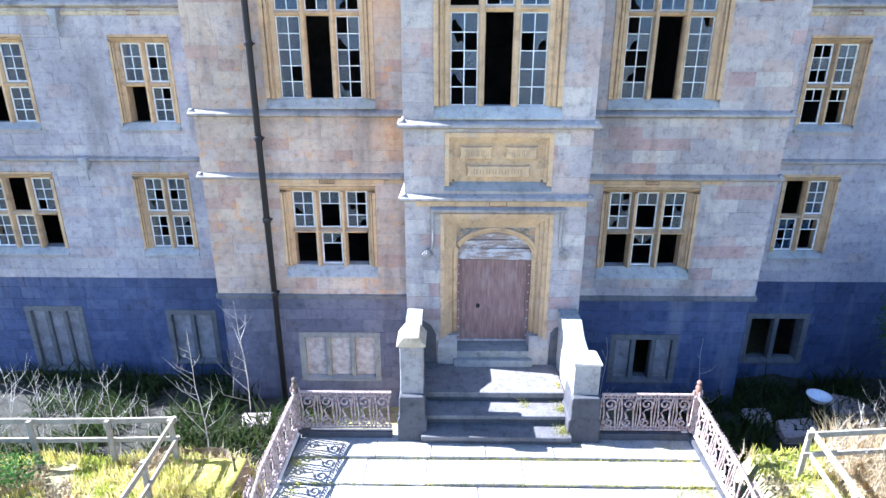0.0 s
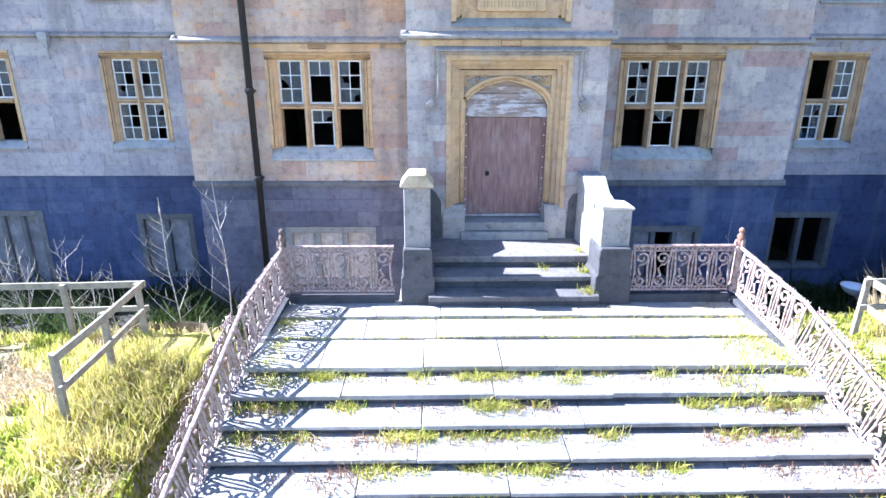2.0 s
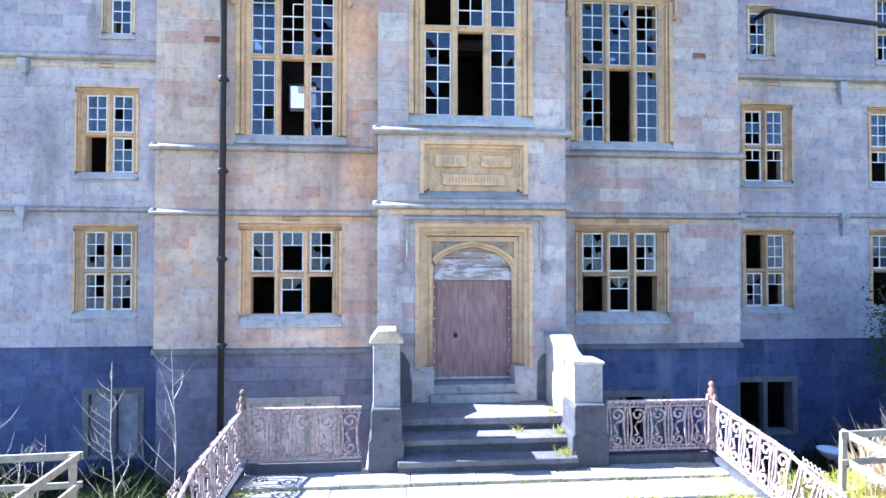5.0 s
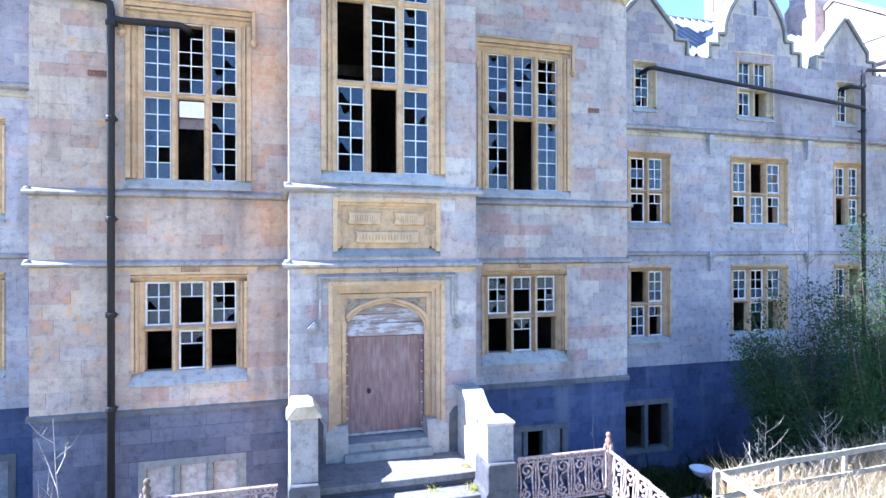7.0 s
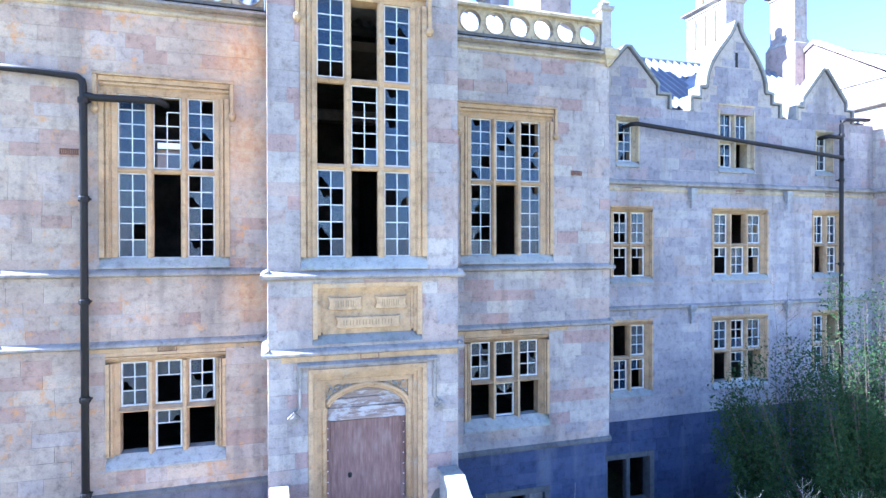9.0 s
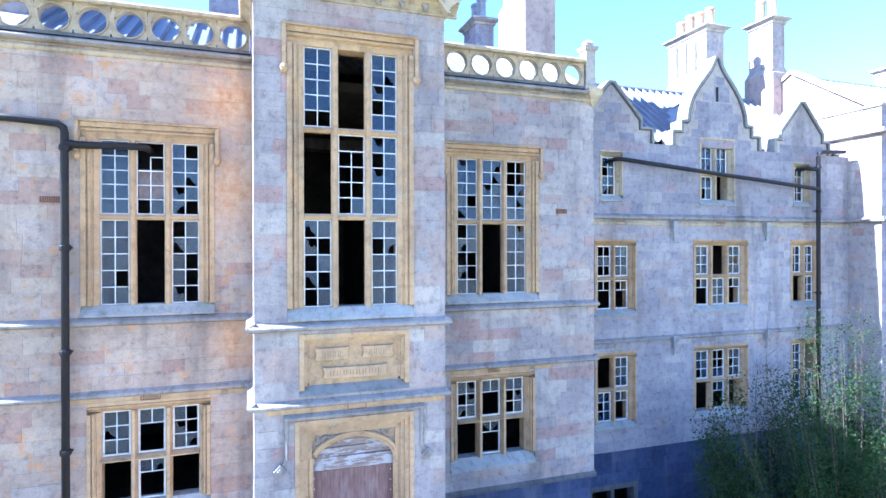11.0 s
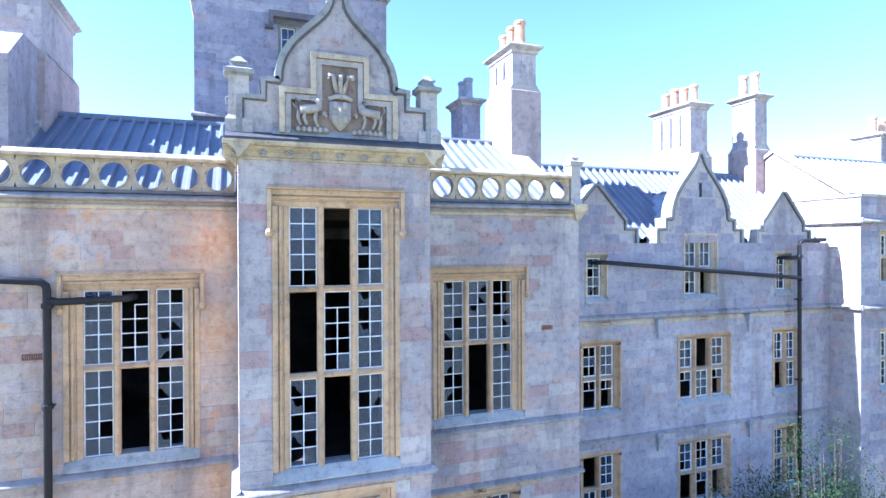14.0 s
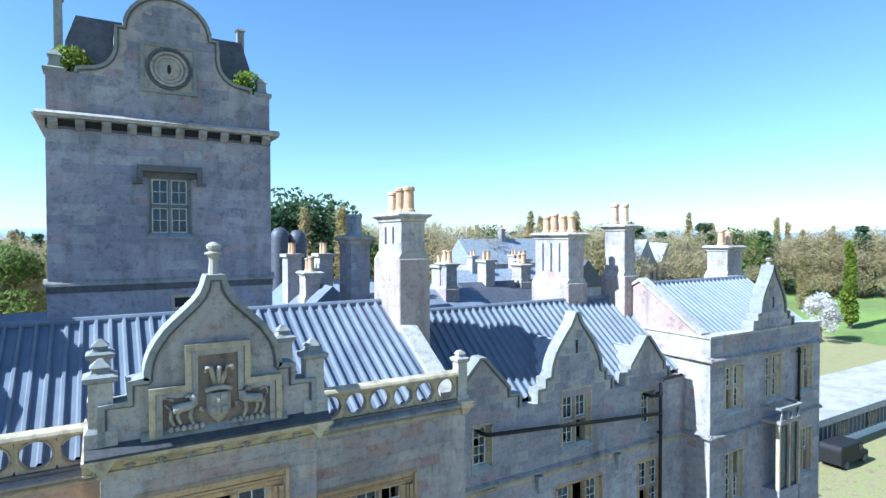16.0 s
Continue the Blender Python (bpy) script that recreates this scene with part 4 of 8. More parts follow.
# bay cornice with small carved bosses
corn = thing("trim_bay_cornice", label="deep carved cornice above the tall window", category="cornice", kind="structure")
for facing in "flr":
    s = {"f": BAY_Y, "l": BX0, "r": BX1}[facing]
    d = 1 if facing == "r" else -1
    pts = [(s - d * 0.02, 11.95), (s + d * 0.05, 11.955), (s + d * 0.05, 11.99), (s + d * 0.02, 12.0), (s + d * 0.07, 12.1), (s + d * 0.17, 12.17), (s + d * 0.17, 12.2), (s + d * 0.26, 12.21), (s + d * 0.29, 12.25), (s + d * 0.29, 12.3), (s - d * 0.3, 12.32)]
    part("moulding", prism(bmesh.new(), pts, BX0 - 0.28 if facing == "f" else BAY_Y - 0.28, BX1 + 0.28 if facing == "f" else PAV_Y + 0.4, "x" if facing == "f" else "y"), M_WARM, corn)
part("roof_slab", box(bmesh.new(), BX0 + 0.02, BX1 - 0.02, BAY_Y + 0.02, PAV_Y + 2.0, 11.8, 12.3), M_LEAD, corn)
for k in range(9):
    x = BX0 - 0.05 + (BX1 - BX0 + 0.1) * k / 8
    bm = lathe(bmesh.new(), x, BAY_Y - 0.1, [(0.02, 11.99), (0.05, 12.01), (0.065, 12.06), (0.05, 12.12), (0.03, 12.16)], 7)
    for a in range(5):
        t = 2 * math.pi * a / 5 + 0.3
        tube(bm, [(x + 0.03 * math.cos(t), BAY_Y - 0.16, 12.07 + 0.03 * math.sin(t)), (x + 0.1 * math.cos(t), BAY_Y - 0.13, 12.07 + 0.08 * math.sin(t))], 0.026, 5, 0.012)
    part("boss", bm, M_CARVE, corn, "carved flower boss", smooth=True)


# ---------------------------------------------------------------- parapet balustrade with pierced circles
def pierced_run(parent, xs, r, cz, z0, z1, y0, y1):
    """Panels of stone, each with one round hole."""
    for xa, xb in zip(xs, xs[1:]):
        bm = bmesh.new()
        cx, n = (xa + xb) / 2, 28
        hw, top, bot = (xb - xa) / 2 - 0.001, z1 - cz, cz - z0
        loops = []
        for y in (y0, y1):
            ins, outs = [], []
            for k in range(n):
                a = 2 * math.pi * (k + 0.5) / n
                c, s = math.cos(a), math.sin(a)
                f = min(hw / abs(c), (top if s > 0 else bot) / abs(s))
                ins.append(bm.verts.new((cx + r * c, y, cz + r * s)))
                outs.append(bm.verts.new((cx + f * c, y, cz + f * s)))
            loops.append((ins, outs))
        (i0, o0), (i1, o1) = loops
        for k in range(n):
            j = (k + 1) % n
            bm.faces.new((i0[k], i0[j], o0[j], o0[k]))
            bm.faces.new((i1[k], o1[k], o1[j], i1[j]))
            bm.faces.new((i0[k], i1[k], i1[j], i0[j]))
            bm.faces.new((o0[k], o0[j], o1[j], o1[k]))
        part("pierced_panel", bm, M_WARM, parent)


def parapet(x0, x1, n, label, post_x):
    ob = thing("balustrade", ((x0 + x1) / 2, PAV_Y, 11.4), label, "balustrade", "roof balustrades")
    y0 = PAV_Y - 0.02
    part("base_rail", box(bmesh.new(), x0, x1, y0 - 0.05, y0 + 0.3, 11.4, 11.47), M_BASEFRAME, ob)
    xs = [x0 + (x1 - x0) * k / n for k in range(n + 1)]
    pierced_run(ob, xs, 0.285, 11.8, 11.47, 12.14, y0 + 0.03, y0 + 0.2)
    for k in range(n):
        cx = (xs[k] + xs[k + 1]) / 2
        bm = bmesh.new()
        ring = [(cx + 0.3 * math.cos(a), y0 + 0.02, 11.8 + 0.3 * math.sin(a)) for a in (2 * math.pi * j / 24 for j in range(25))]
        tube(bm, ring, 0.022, 5)
        part("ring_mould", bm, M_WARM, ob, smooth=True)
    part("cap_rail", prism(bmesh.new(), [(y0 - 0.1, 12.14), (y0 - 0.12, 12.2), (y0 - 0.08, 12.26), (y0 + 0.1, 12.32), (y0 + 0.3, 12.26), (y0 + 0.32, 12.14)], x0, x1, "x"), M_WARM, ob)
    part("post", lathe(bmesh.new(), post_x, y0 + 0.12, [(0.19, 11.4), (0.19, 11.52), (0.155, 11.56), (0.155, 12.5), (0.2, 12.54), (0.22, 12.6), (0.22, 12.64), (0.12, 12.68), (0.1, 12.72), (0.13, 12.76), (0.08, 12.84), (0.02, 12.87)], square=True), M_CREAM, ob)
    part("corner_corbel", lathe(bmesh.new(), post_x + (0.05 if post_x > 0 else -0.05), y0 - 0.02, [(0.03, 10.95), (0.1, 11.02), (0.13, 11.12), (0.2, 11.2), (0.24, 11.4)], square=True), M_WARM, ob)
    return ob


parapet(BX1 + 0.06, PX1 - 0.3, 7, "pale stone roof balustrade pierced with circles", PX1 - 0.12)
parapet(PX0 + 0.3, BX0 - 0.06, 7, "pale stone roof balustrade pierced with circles, yellow lichen", PX0 + 0.12)


# ---------------------------------------------------------------- roofs
def corrugated(bm, a, b, c, d, pitch=0.33, height=0.1, wide=0.07):
    """A ribbed sheet: a, b eave ends, d, c ridge ends; ribs run up the slope."""
    a, b, c, d = (Vector(p) for p in (a, b, c, d))
    nrm = (b - a).cross(d - a).normalized()
    if nrm.z < 0:
        nrm = -nrm
    n = max(1, int((b - a).length / pitch))
    ts = []
    for k in range(n + 1):
        t, w = k / n, wide / (b - a).length
        for off, h in ((-w, 0), (-w * 0.45, 1), (w * 0.45, 1), (w, 0)):
            if 0 <= t + off <= 1:
                ts.append((t + off, h))
    lo = [bm.verts.new(a.lerp(b, t) + nrm * h * height) for t, h in ts]
    hi = [bm.verts.new(d.lerp(c, t) + nrm * h * height) for t, h in ts]
    for k in range(len(ts) - 1):
        bm.faces.new((lo[k], lo[k + 1], hi[k + 1], hi[k]))
    return bm


def roof(name, slopes, ridge=None, label="ribbed blue-grey steel roof sheeting", base=(0, 0, 0)):
    ob = thing(name, base, label, "roof", kind="structure")
    for s in slopes:
        part("roof_sheet", corrugated(bmesh.new(), *s), M_ROOF, ob)
    for p, q in ridge or ():
        p, q = Vector(p), Vector(q)
        bm = tube(bmesh.new(), [p + Vector((0, 0, 0.03)), q + Vector((0, 0, 0.03))], 0.11, 8)
        part("ridge_cap", bm, M_ROOF, ob)
    return ob


RX0, RX1, RY, RZ = PX0 + 0.55, PX1 - 0.6, 6.5, 13.9
roof("roof_1", [((RX0, 2.35, 11.45), (RX1, 2.35, 11.45), (RX1, RY, RZ), (RX0, RY, RZ)), ((RX0, 10.7, 11.4), (RX1, 10.7, 11.4), (RX1, RY, RZ), (RX0, RY, RZ))], [((RX0, RY, RZ), (RX1, RY, RZ))])
WRY, WRZ = 7.3, 13.3
roof("roof_2", [((PX1 + 0.1, 3.75, 10.45), (19.5, 3.75, 10.45), (19.5, WRY, WRZ), (PX1 + 0.1, WRY, WRZ)), ((PX1 + 0.1, 11.2, 10.3), (19.5, 11.2, 10.3), (19.5, WRY, WRZ), (PX1 + 0.1, WRY, WRZ))], [((PX1 + 0.1, WRY, WRZ), (19.5, WRY, WRZ))])
roof("roof_3", [((-22, 3.75, 10.45), (PX0 - 0.1, 3.75, 10.45), (PX0 - 0.1, WRY, WRZ), (-22, WRY, WRZ)), ((-22, 11.2, 10.3), (PX0 - 0.1, 11.2, 10.3), (PX0 - 0.1, WRY, WRZ), (-22, WRY, WRZ))], [((-22, WRY, WRZ), (PX0 - 0.1, WRY, WRZ))])
roof("roof_4", [((19.95, 2.75, 12.0), (27.9, 2.75, 12.0), (27.9, 5.8, 14.0), (19.95, 5.8, 14.0)), ((19.95, 9.6, 12.0), (27.9, 9.6, 12.0), (27.9, 5.8, 14.0), (19.95, 5.8, 14.0))], [((19.95, 5.8, 14.0), (27.9, 5.8, 14.0))])


def saddle(name, cx, half, z_eave, z_ridge, y0, y1):
    """A plain lead-covered saddle roof behind a dormer gable, running back into the main slope."""
    ob = thing(name, (cx, y0, z_eave), "smooth pale lead saddle roof behind a dormer gable", "roof", kind="structure")
    for sg in (-1, 1):
        pts = [(cx, z_ridge), (cx + sg * half, z_eave), (cx + sg * half, z_eave - 0.06), (cx, z_ridge - 0.06)]
        part("lead_sheet", prism(bmesh.new(), pts, y0, y1), M_LEAD, ob)
    part("ridge_roll", tube(bmesh.new(), [(cx, y0, z_ridge + 0.02), (cx, y1, z_ridge + 0.02)], 0.05, 8), M_LEAD, ob, smooth=True)


saddle("roof_5", 8.86, 0.9, 10.7, 11.6, 3.85, 5.4)
saddle("roof_6", 13.16, 1.35, 10.7, 12.2, 3.85, 6.1)
saddle("roof_7", 17.1, 0.9, 10.7, 11.6, 3.85, 5.4)


def coping_strip(bm, pts, y0, y1, t=0.12):
    """A coping that follows an outline in the plane of a gable."""
    n = len(pts)
    offs = []
    for k in range(n):
        p, q = Vector(pts[max(k - 1, 0)]), Vector(pts[min(k + 1, n - 1)])
        d = (q - p).normalized()
        offs.append(Vector(pts[k]) + Vector((-d.y, d.x)) * t)
    for k in range(n - 1):
        prism(bm, [pts[k], pts[k + 1], tuple(offs[k + 1]), tuple(offs[k])], y0, y1)
    return bm


def gable(name, cx, outline, y0, thick, tone, foot, label, finial=0.0, coping=0.1, slit=None, seed=3, picked=30):
    """A shaped gable. outline: the right half from the foot to the peak as (dx, z); the left half is its mirror."""
    right = [(cx + dx, z) for dx, z in outline]
    left = [(2 * cx - x, z) for x, z in right][::-1]
    pts = [(cx - outline[0][0], foot), *left[::-1], *right[::-1], (cx + outline[0][0], foot)]
    ob = thing(name, (cx, y0, foot), label, "gable", kind="structure")
    bm = bmesh.new()
    clean = [pts[0]]
    for p in pts[1:]:
        if (Vector(p) - Vector(clean[-1])).length > 1e-4:
            clean.append(p)
    prism(bm, clean, y0, y0 + thick)
    part("masonry", bm, M_JOINT, ob)
    ys = [z for _, z in outline]

    def inside(u, z):
        d = abs(u - cx)
        for (xa, za), (xb, zb) in zip(outline, outline[1:]):
            if min(za, zb) <= z <= max(za, zb):
                t = (z - za) / (zb - za) if abs(zb - za) > 1e-6 else 0
                return d <= xa + (xb - xa) * t - 0.04
        return z <= min(ys)

    hw = max(dx for dx, _ in outline)
    ashlar(ob, "f", y0, cx - hw, cx + hw, foot, max(ys), [slit] if slit else (), tone, picked, 0.3, seed, None, (0.35, 0.7), inside)
    line = [*left[::-1], *right[::-1]]
    part("coping", coping_strip(bmesh.new(), line, y0 - 0.07, y0 + thick + 0.05, coping), M_SILL, ob, "weathered grey gable coping")
    part("drip_mould", coping_strip(bmesh.new(), line, y0 - 0.045, y0 + 0.02, -0.045), M_PATCH, ob, "thin dark grey drip under the coping")
    if finial:
        zt = max(ys) + 0.02
        part("finial", lathe(bmesh.new(), cx, y0 + thick / 2, [(0.16, zt - 0.15), (0.11, zt), (0.085, zt + finial * 0.5), (0.1, zt + finial * 0.62), (0.17, zt + finial * 0.66), (0.17, zt + finial * 0.7), (0.08, zt + finial * 0.74), (0.13, zt + finial * 0.82), (0.14, zt + finial * 0.9), (0.08, zt + finial * 0.97), (0.02, zt + finial)], 10), M_CREAM, ob, smooth=False)
    if slit:
        # no hole is cut: a black sheet paints the slit's darkness
        part("slit", box(bmesh.new(), slit[0], slit[1], y0 - 0.004, y0 + 0.02, slit[2], slit[3]), M_IRONPIPE, ob)
    return ob


BELL = [(1.0, 0.0), (0.995, 0.09), (0.97, 0.18), (0.92, 0.27), (0.84, 0.36), (0.74, 0.45), (0.62, 0.53), (0.5, 0.605), (0.38, 0.675), (0.27, 0.745), (0.18, 0.82), (0.12, 0.9), (0.09, 1.0)]


SWEEP = [(1.0, 0.0), (0.99, 0.1), (0.95, 0.2), (0.88, 0.3), (0.77, 0.41), (0.63, 0.52), (0.48, 0.62), (0.34, 0.71), (0.22, 0.79), (0.12, 0.88), (0.03, 1.0)]


def sweep(w, z0, z1):
    """Half of a slimmer dormer gable, hollow-sided to the peak."""
    return [(w * x, z0 + (z1 - z0) * t) for x, t in SWEEP]


def ogee(w, z0, z1):
    """Half of a bell-shaped gable: full shoulders that sweep into a thin neck."""
    return [(w * x, z0 + (z1 - z0) * t) for x, t in BELL]


GABS = "grey shaped dormer gable with pale coping"
gable("gable_1", 8.86, [(1.55, 10.3), (1.55, 10.75), (1.1, 10.75), (1.1, 11.05), (0.06, 12.15)], WING_Y, 0.4, "cool", 10.3, GABS, 0, 0.09, seed=51, picked=15)
gable("gable_2", 13.16, [(1.85, 10.3), (1.85, 10.75), (1.5, 10.75), (1.5, 11.1), (1.28, 11.1), *sweep(1.22, 11.15, 13.4)], WING_Y, 0.4, "cool", 10.3, "grey ogee-shaped dormer gable with a slit and pale coping", 0, 0.1, (13.1, 13.22, 11.9, 12.4), 52, 25)
gable("gable_3", 17.1, [(1.3, 10.3), (1.3, 10.75), (1.0, 10.75), (1.0, 11.05), (0.06, 12.15)], WING_Y, 0.4, "cool", 10.3, GABS, 0, 0.09, seed=53, picked=15)
gable("gable_4", -8.94, [(1.55, 10.3), (1.55, 10.75), (1.1, 10.75), (1.1, 11.05), (0.06, 12.15)], WING_Y, 0.4, "cool", 10.3, GABS, 0, 0.09, seed=54, picked=5)
gable("gable_5", 24.2, [(1.6, 12.0), (1.6, 12.45), (1.25, 12.45), (1.25, 12.75), (1.0, 12.75), *sweep(0.96, 12.8, 14.9)], XW_Y + 0.02, 0.45, "cool", 12.0, "shaped gable of the cross wing", 0.35, 0.1, (24.13, 24.27, 13.0, 13.5), 55, 10)
ENT = [(1.9, 12.35), (1.9, 13.15), (1.46, 13.15), (1.46, 13.52), (1.2, 13.52), *ogee(1.16, 13.56, 15.4)]
GY = BAY_Y - 0.02
gable("gable_6", C - 0.02, ENT, GY, 0.45, "grey", 12.35, "tall ogee gable over the entrance bay with carved arms", 0.72, 0.12, None, 56, 40)
for sg, GY_P in ((-1, GY), (1, GY), (-1, GY + 2.35), (1, GY + 2.35)):
    x = C + sg * 1.98
    ob = thing("gable_pier", (x, GY_P, 12.35), "square pale stone pier with a stepped weathered cap", "pier", "gable piers")
    part("shaft", lathe(bmesh.new(), x, GY_P + 0.2, [(0.26, 12.3), (0.26, 12.72), (0.2, 12.82), (0.19, 13.6)], square=True), M_CREAM, ob)
    part("cap", lathe(bmesh.new(), x, GY_P + 0.2, [(0.19, 13.6), (0.27, 13.64), (0.28, 13.72), (0.15, 13.78), (0.13, 13.84), (0.17, 13.88), (0.1, 13.95), (0.04, 14.02)], square=True), M_SILL, ob)
# carved arms in a T-shaped moulded frame
arms = thing("carved_panel", (C, GY, 12.4), "weathered stone relief of a shield between two beasts under plumes", "carving")
tee = lambda w1, w2, z0, zs, zt: [(C - w1, z0), (C + w1, z0), (C + w1, zs), (C + w2, zs), (C + w2, zt), (C - w2, zt), (C - w2, zs), (C - w1, zs)]  # noqa: E731
for nm, (a, b, c, d), y, mtl in (("outer_mould", (1.22, 0.6, 13.42, 14.18), GY - 0.15, M_WARM), ("inner_mould", (1.1, 0.48, 13.3, 14.06), GY - 0.1, M_CREAM)):
    outer, inner = tee(a, b, 12.5, c, d), tee(a - 0.11, b - 0.11, 12.501, c - 0.11, d - 0.11)
    bm = bmesh.new()
    for k in range(1, 8):
        j = (k + 1) % 8
        prism(bm, [outer[k], outer[j], inner[j], inner[k]], y, GY + 0.02)
    bmesh.ops.remove_doubles(bm, verts=bm.verts, dist=0.001)
    part(nm, bm, mtl, arms)
part("panel_ground", prism(bmesh.new(), tee(0.98, 0.36, 12.52, 13.18, 13.94), GY - 0.03, GY + 0.01), M_ARMS, arms, "dark ground of the relief, recess shade in its colour")
part("weathered_foot", prism(bmesh.new(), [(GY - 0.12, 12.46), (GY + 0.05, 12.46), (GY + 0.05, 12.6), (GY - 0.03, 12.6)], C - 1.35, C + 1.35, "x"), M_SILL, arms)
part("sooty_ledge", prism(bmesh.new(), [(GY - 0.27, 12.304), (GY - 0.27, 12.35), (GY - 0.19, 12.4), (GY - 0.004, 12.5), (GY - 0.004, 12.304)], BX0 - 0.24, BX1 + 0.24, "x"), M_BLACK, arms)
bm = bmesh.new()
YR = GY - 0.06
prism(bm, [(C - 0.22, 13.2), (C + 0.22, 13.2), (C + 0.22, 12.85), (C + 0.1, 12.68), (C, 12.6), (C - 0.1, 12.68), (C - 0.22, 12.85)], YR - 0.06, YR + 0.05)
for dx, dz in ((-0.11, 0.15), (0.11, 0.15), (-0.1, 0.42), (0.1, 0.42)):
    box(bm, C + dx - 0.06, C + dx + 0.06, YR - 0.09, YR - 0.05, 12.7 + dz - 0.08, 12.7 + dz + 0.08)
tube(bm, [(C - 0.24, YR - 0.04, 13.25), (C - 0.1, YR - 0.08, 13.3), (C + 0.1, YR - 0.08, 13.3), (C + 0.24, YR - 0.04, 13.25)], 0.05, 6)
for sx in (-0.16, 0.0, 0.16):
    tube(bm, [(C + sx * 0.3, YR, 13.32), (C + sx * 0.7, YR - 0.06, 13.55), (C + sx, YR - 0.1, 13.72), (C + sx * 1.5, YR - 0.14, 13.72), (C + sx * 1.6, YR - 0.13, 13.64)], 0.055, 6, 0.04)
for sg in (-1, 1):
    P = lambda dx, z, d=0.06: (C + sg * dx, YR - d, z)  # noqa: E731
    tube(bm, [P(0.82, 12.98), P(0.68, 13.0), P(0.52, 13.02), P(0.42, 13.08)], 0.1, 7, 0.085)
    tube(bm, [P(0.46, 13.02), P(0.44, 13.16), P(0.5, 13.22)], 0.085, 7, 0.06)
    tube(bm, [P(0.5, 13.22), P(0.6, 13.19)], 0.055, 6, 0.03)
    for dx, dz in ((0.84, 0.3), (0.72, 0.28), (0.5, 0.32), (0.32, 0.1)):
        tube(bm, [P(dx, 12.97), P(dx + 0.02, 12.97 - dz * 0.5), P(dx - 0.04, 12.97 - dz)], 0.045, 5, 0.03)
    tube(bm, [P(0.86, 13.0), P(0.95, 13.08), P(0.9, 13.2), P(0.8, 13.16)], 0.025, 5)
    for k in range(6):
        lathe(bm, C + sg * (0.3 + 0.11 * k), YR - 0.03, [(0.02, 12.54), (0.07, 12.57), (0.05, 12.63), (0.02, 12.66)], 6)
part("relief", bm, M_CARVE, arms, "carved beasts, shield and plumes", smooth=True)


# ---------------------------------------------------------------- chimneys
def chimney(x0, x1, y0, y1, z0, z1, pots, label, flues=0, tone="grey", pot_axis="y", shoulder=0.9, pot_h=0.85, pots_mat=None):
    ob = thing("chimney_stack", ((x0 + x1) / 2, (y0 + y1) / 2, z0), label, "chimney", "chimney stacks")
    zs = z0 + shoulder
    bm = box(bmesh.new(), x0 - 0.14, x1 + 0.14, y0 - 0.14, y1 + 0.14, z0, zs)
    part("base", bm, STONES[tone][1], ob, bevel=0.03)
    bm = prism(bmesh.new(), [(x0 - 0.14, zs), (x1 + 0.14, zs), (x1, zs + 0.22), (x0, zs + 0.22)], y0 - 0.05, y1 + 0.05)
    part("shoulder", bm, M_CREAM, ob)
    core = part("shaft", box(bmesh.new(), x0, x1, y0, y1, zs + 0.1, z1 - 0.35), M_JOINT, ob)
    ashlar(core, "f", y0, x0, x1, zs + 0.22, z1 - 0.35, (), tone, 6, 0.34, int(x0 * 7 + y0), None, (0.35, 0.6))
    ashlar(core, "l", x0, y0, y1, zs + 0.22, z1 - 0.35, (), tone, 10, 0.34, int(x0 * 7 + y0) + 1, None, (0.4, 0.7))
    for k in range(flues):
        y = y0 + (y1 - y0) * (k + 1) / (flues + 1)
        # slate-dark strip painting the shade of a groove between flues
        part("flue_groove", box(bmesh.new(), x0 - 0.032, x0 + 0.02, y - 0.05, y + 0.05, zs + 0.5, z1 - 0.5), M_SLATE, ob)
    cz = z1 - 0.35
    e = [(0.0, 0.0), (0.05, 0.03), (0.06, 0.12), (0.13, 0.16), (0.2, 0.22), (0.2, 0.27), (0.06, 0.35)]
    bm = bmesh.new()
    rings = [[bm.verts.new(p) for p in ((x0 - d, y0 - d, cz + h), (x1 + d, y0 - d, cz + h), (x1 + d, y1 + d, cz + h), (x0 - d, y1 + d, cz + h))] for d, h in e]
    for a, b in zip(rings, rings[1:]):
        for k in range(4):
            bm.faces.new((a[k], a[(k + 1) % 4], b[(k + 1) % 4], b[k]))
    bm.faces.new(rings[0][::-1])
    bm.faces.new(rings[-1])
    part("cap", bm, M_CREAM, ob)
    for k in range(pots):
        t = (k + 0.5) / pots
        px, py = ((x0 + x1) / 2, y0 + (y1 - y0) * t) if pot_axis == "y" else (x0 + (x1 - x0) * t, (y0 + y1) / 2)
        r = min(0.2, (y1 - y0 if pot_axis == "y" else x1 - x0) / pots * 0.42)
        h = pot_h * (1 + 0.08 * math.sin(k * 2.1 + x0))
        bm = lathe(bmesh.new(), px, py, [(r * 1.15, z1 - 0.05), (r * 1.15, z1 + 0.08), (r * 0.95, z1 + 0.12), (r * 0.86, z1 + h * 0.8), (r * 1.05, z1 + h * 0.86), (r * 1.05, z1 + h * 0.95), (r * 0.9, z1 + h), (r * 0.7, z1 + h), (r * 0.68, z1 + h * 0.6)], 12)
        part("chimney_pot", bm, pots_mat or M_POT, ob, "buff clay pot")
    return ob


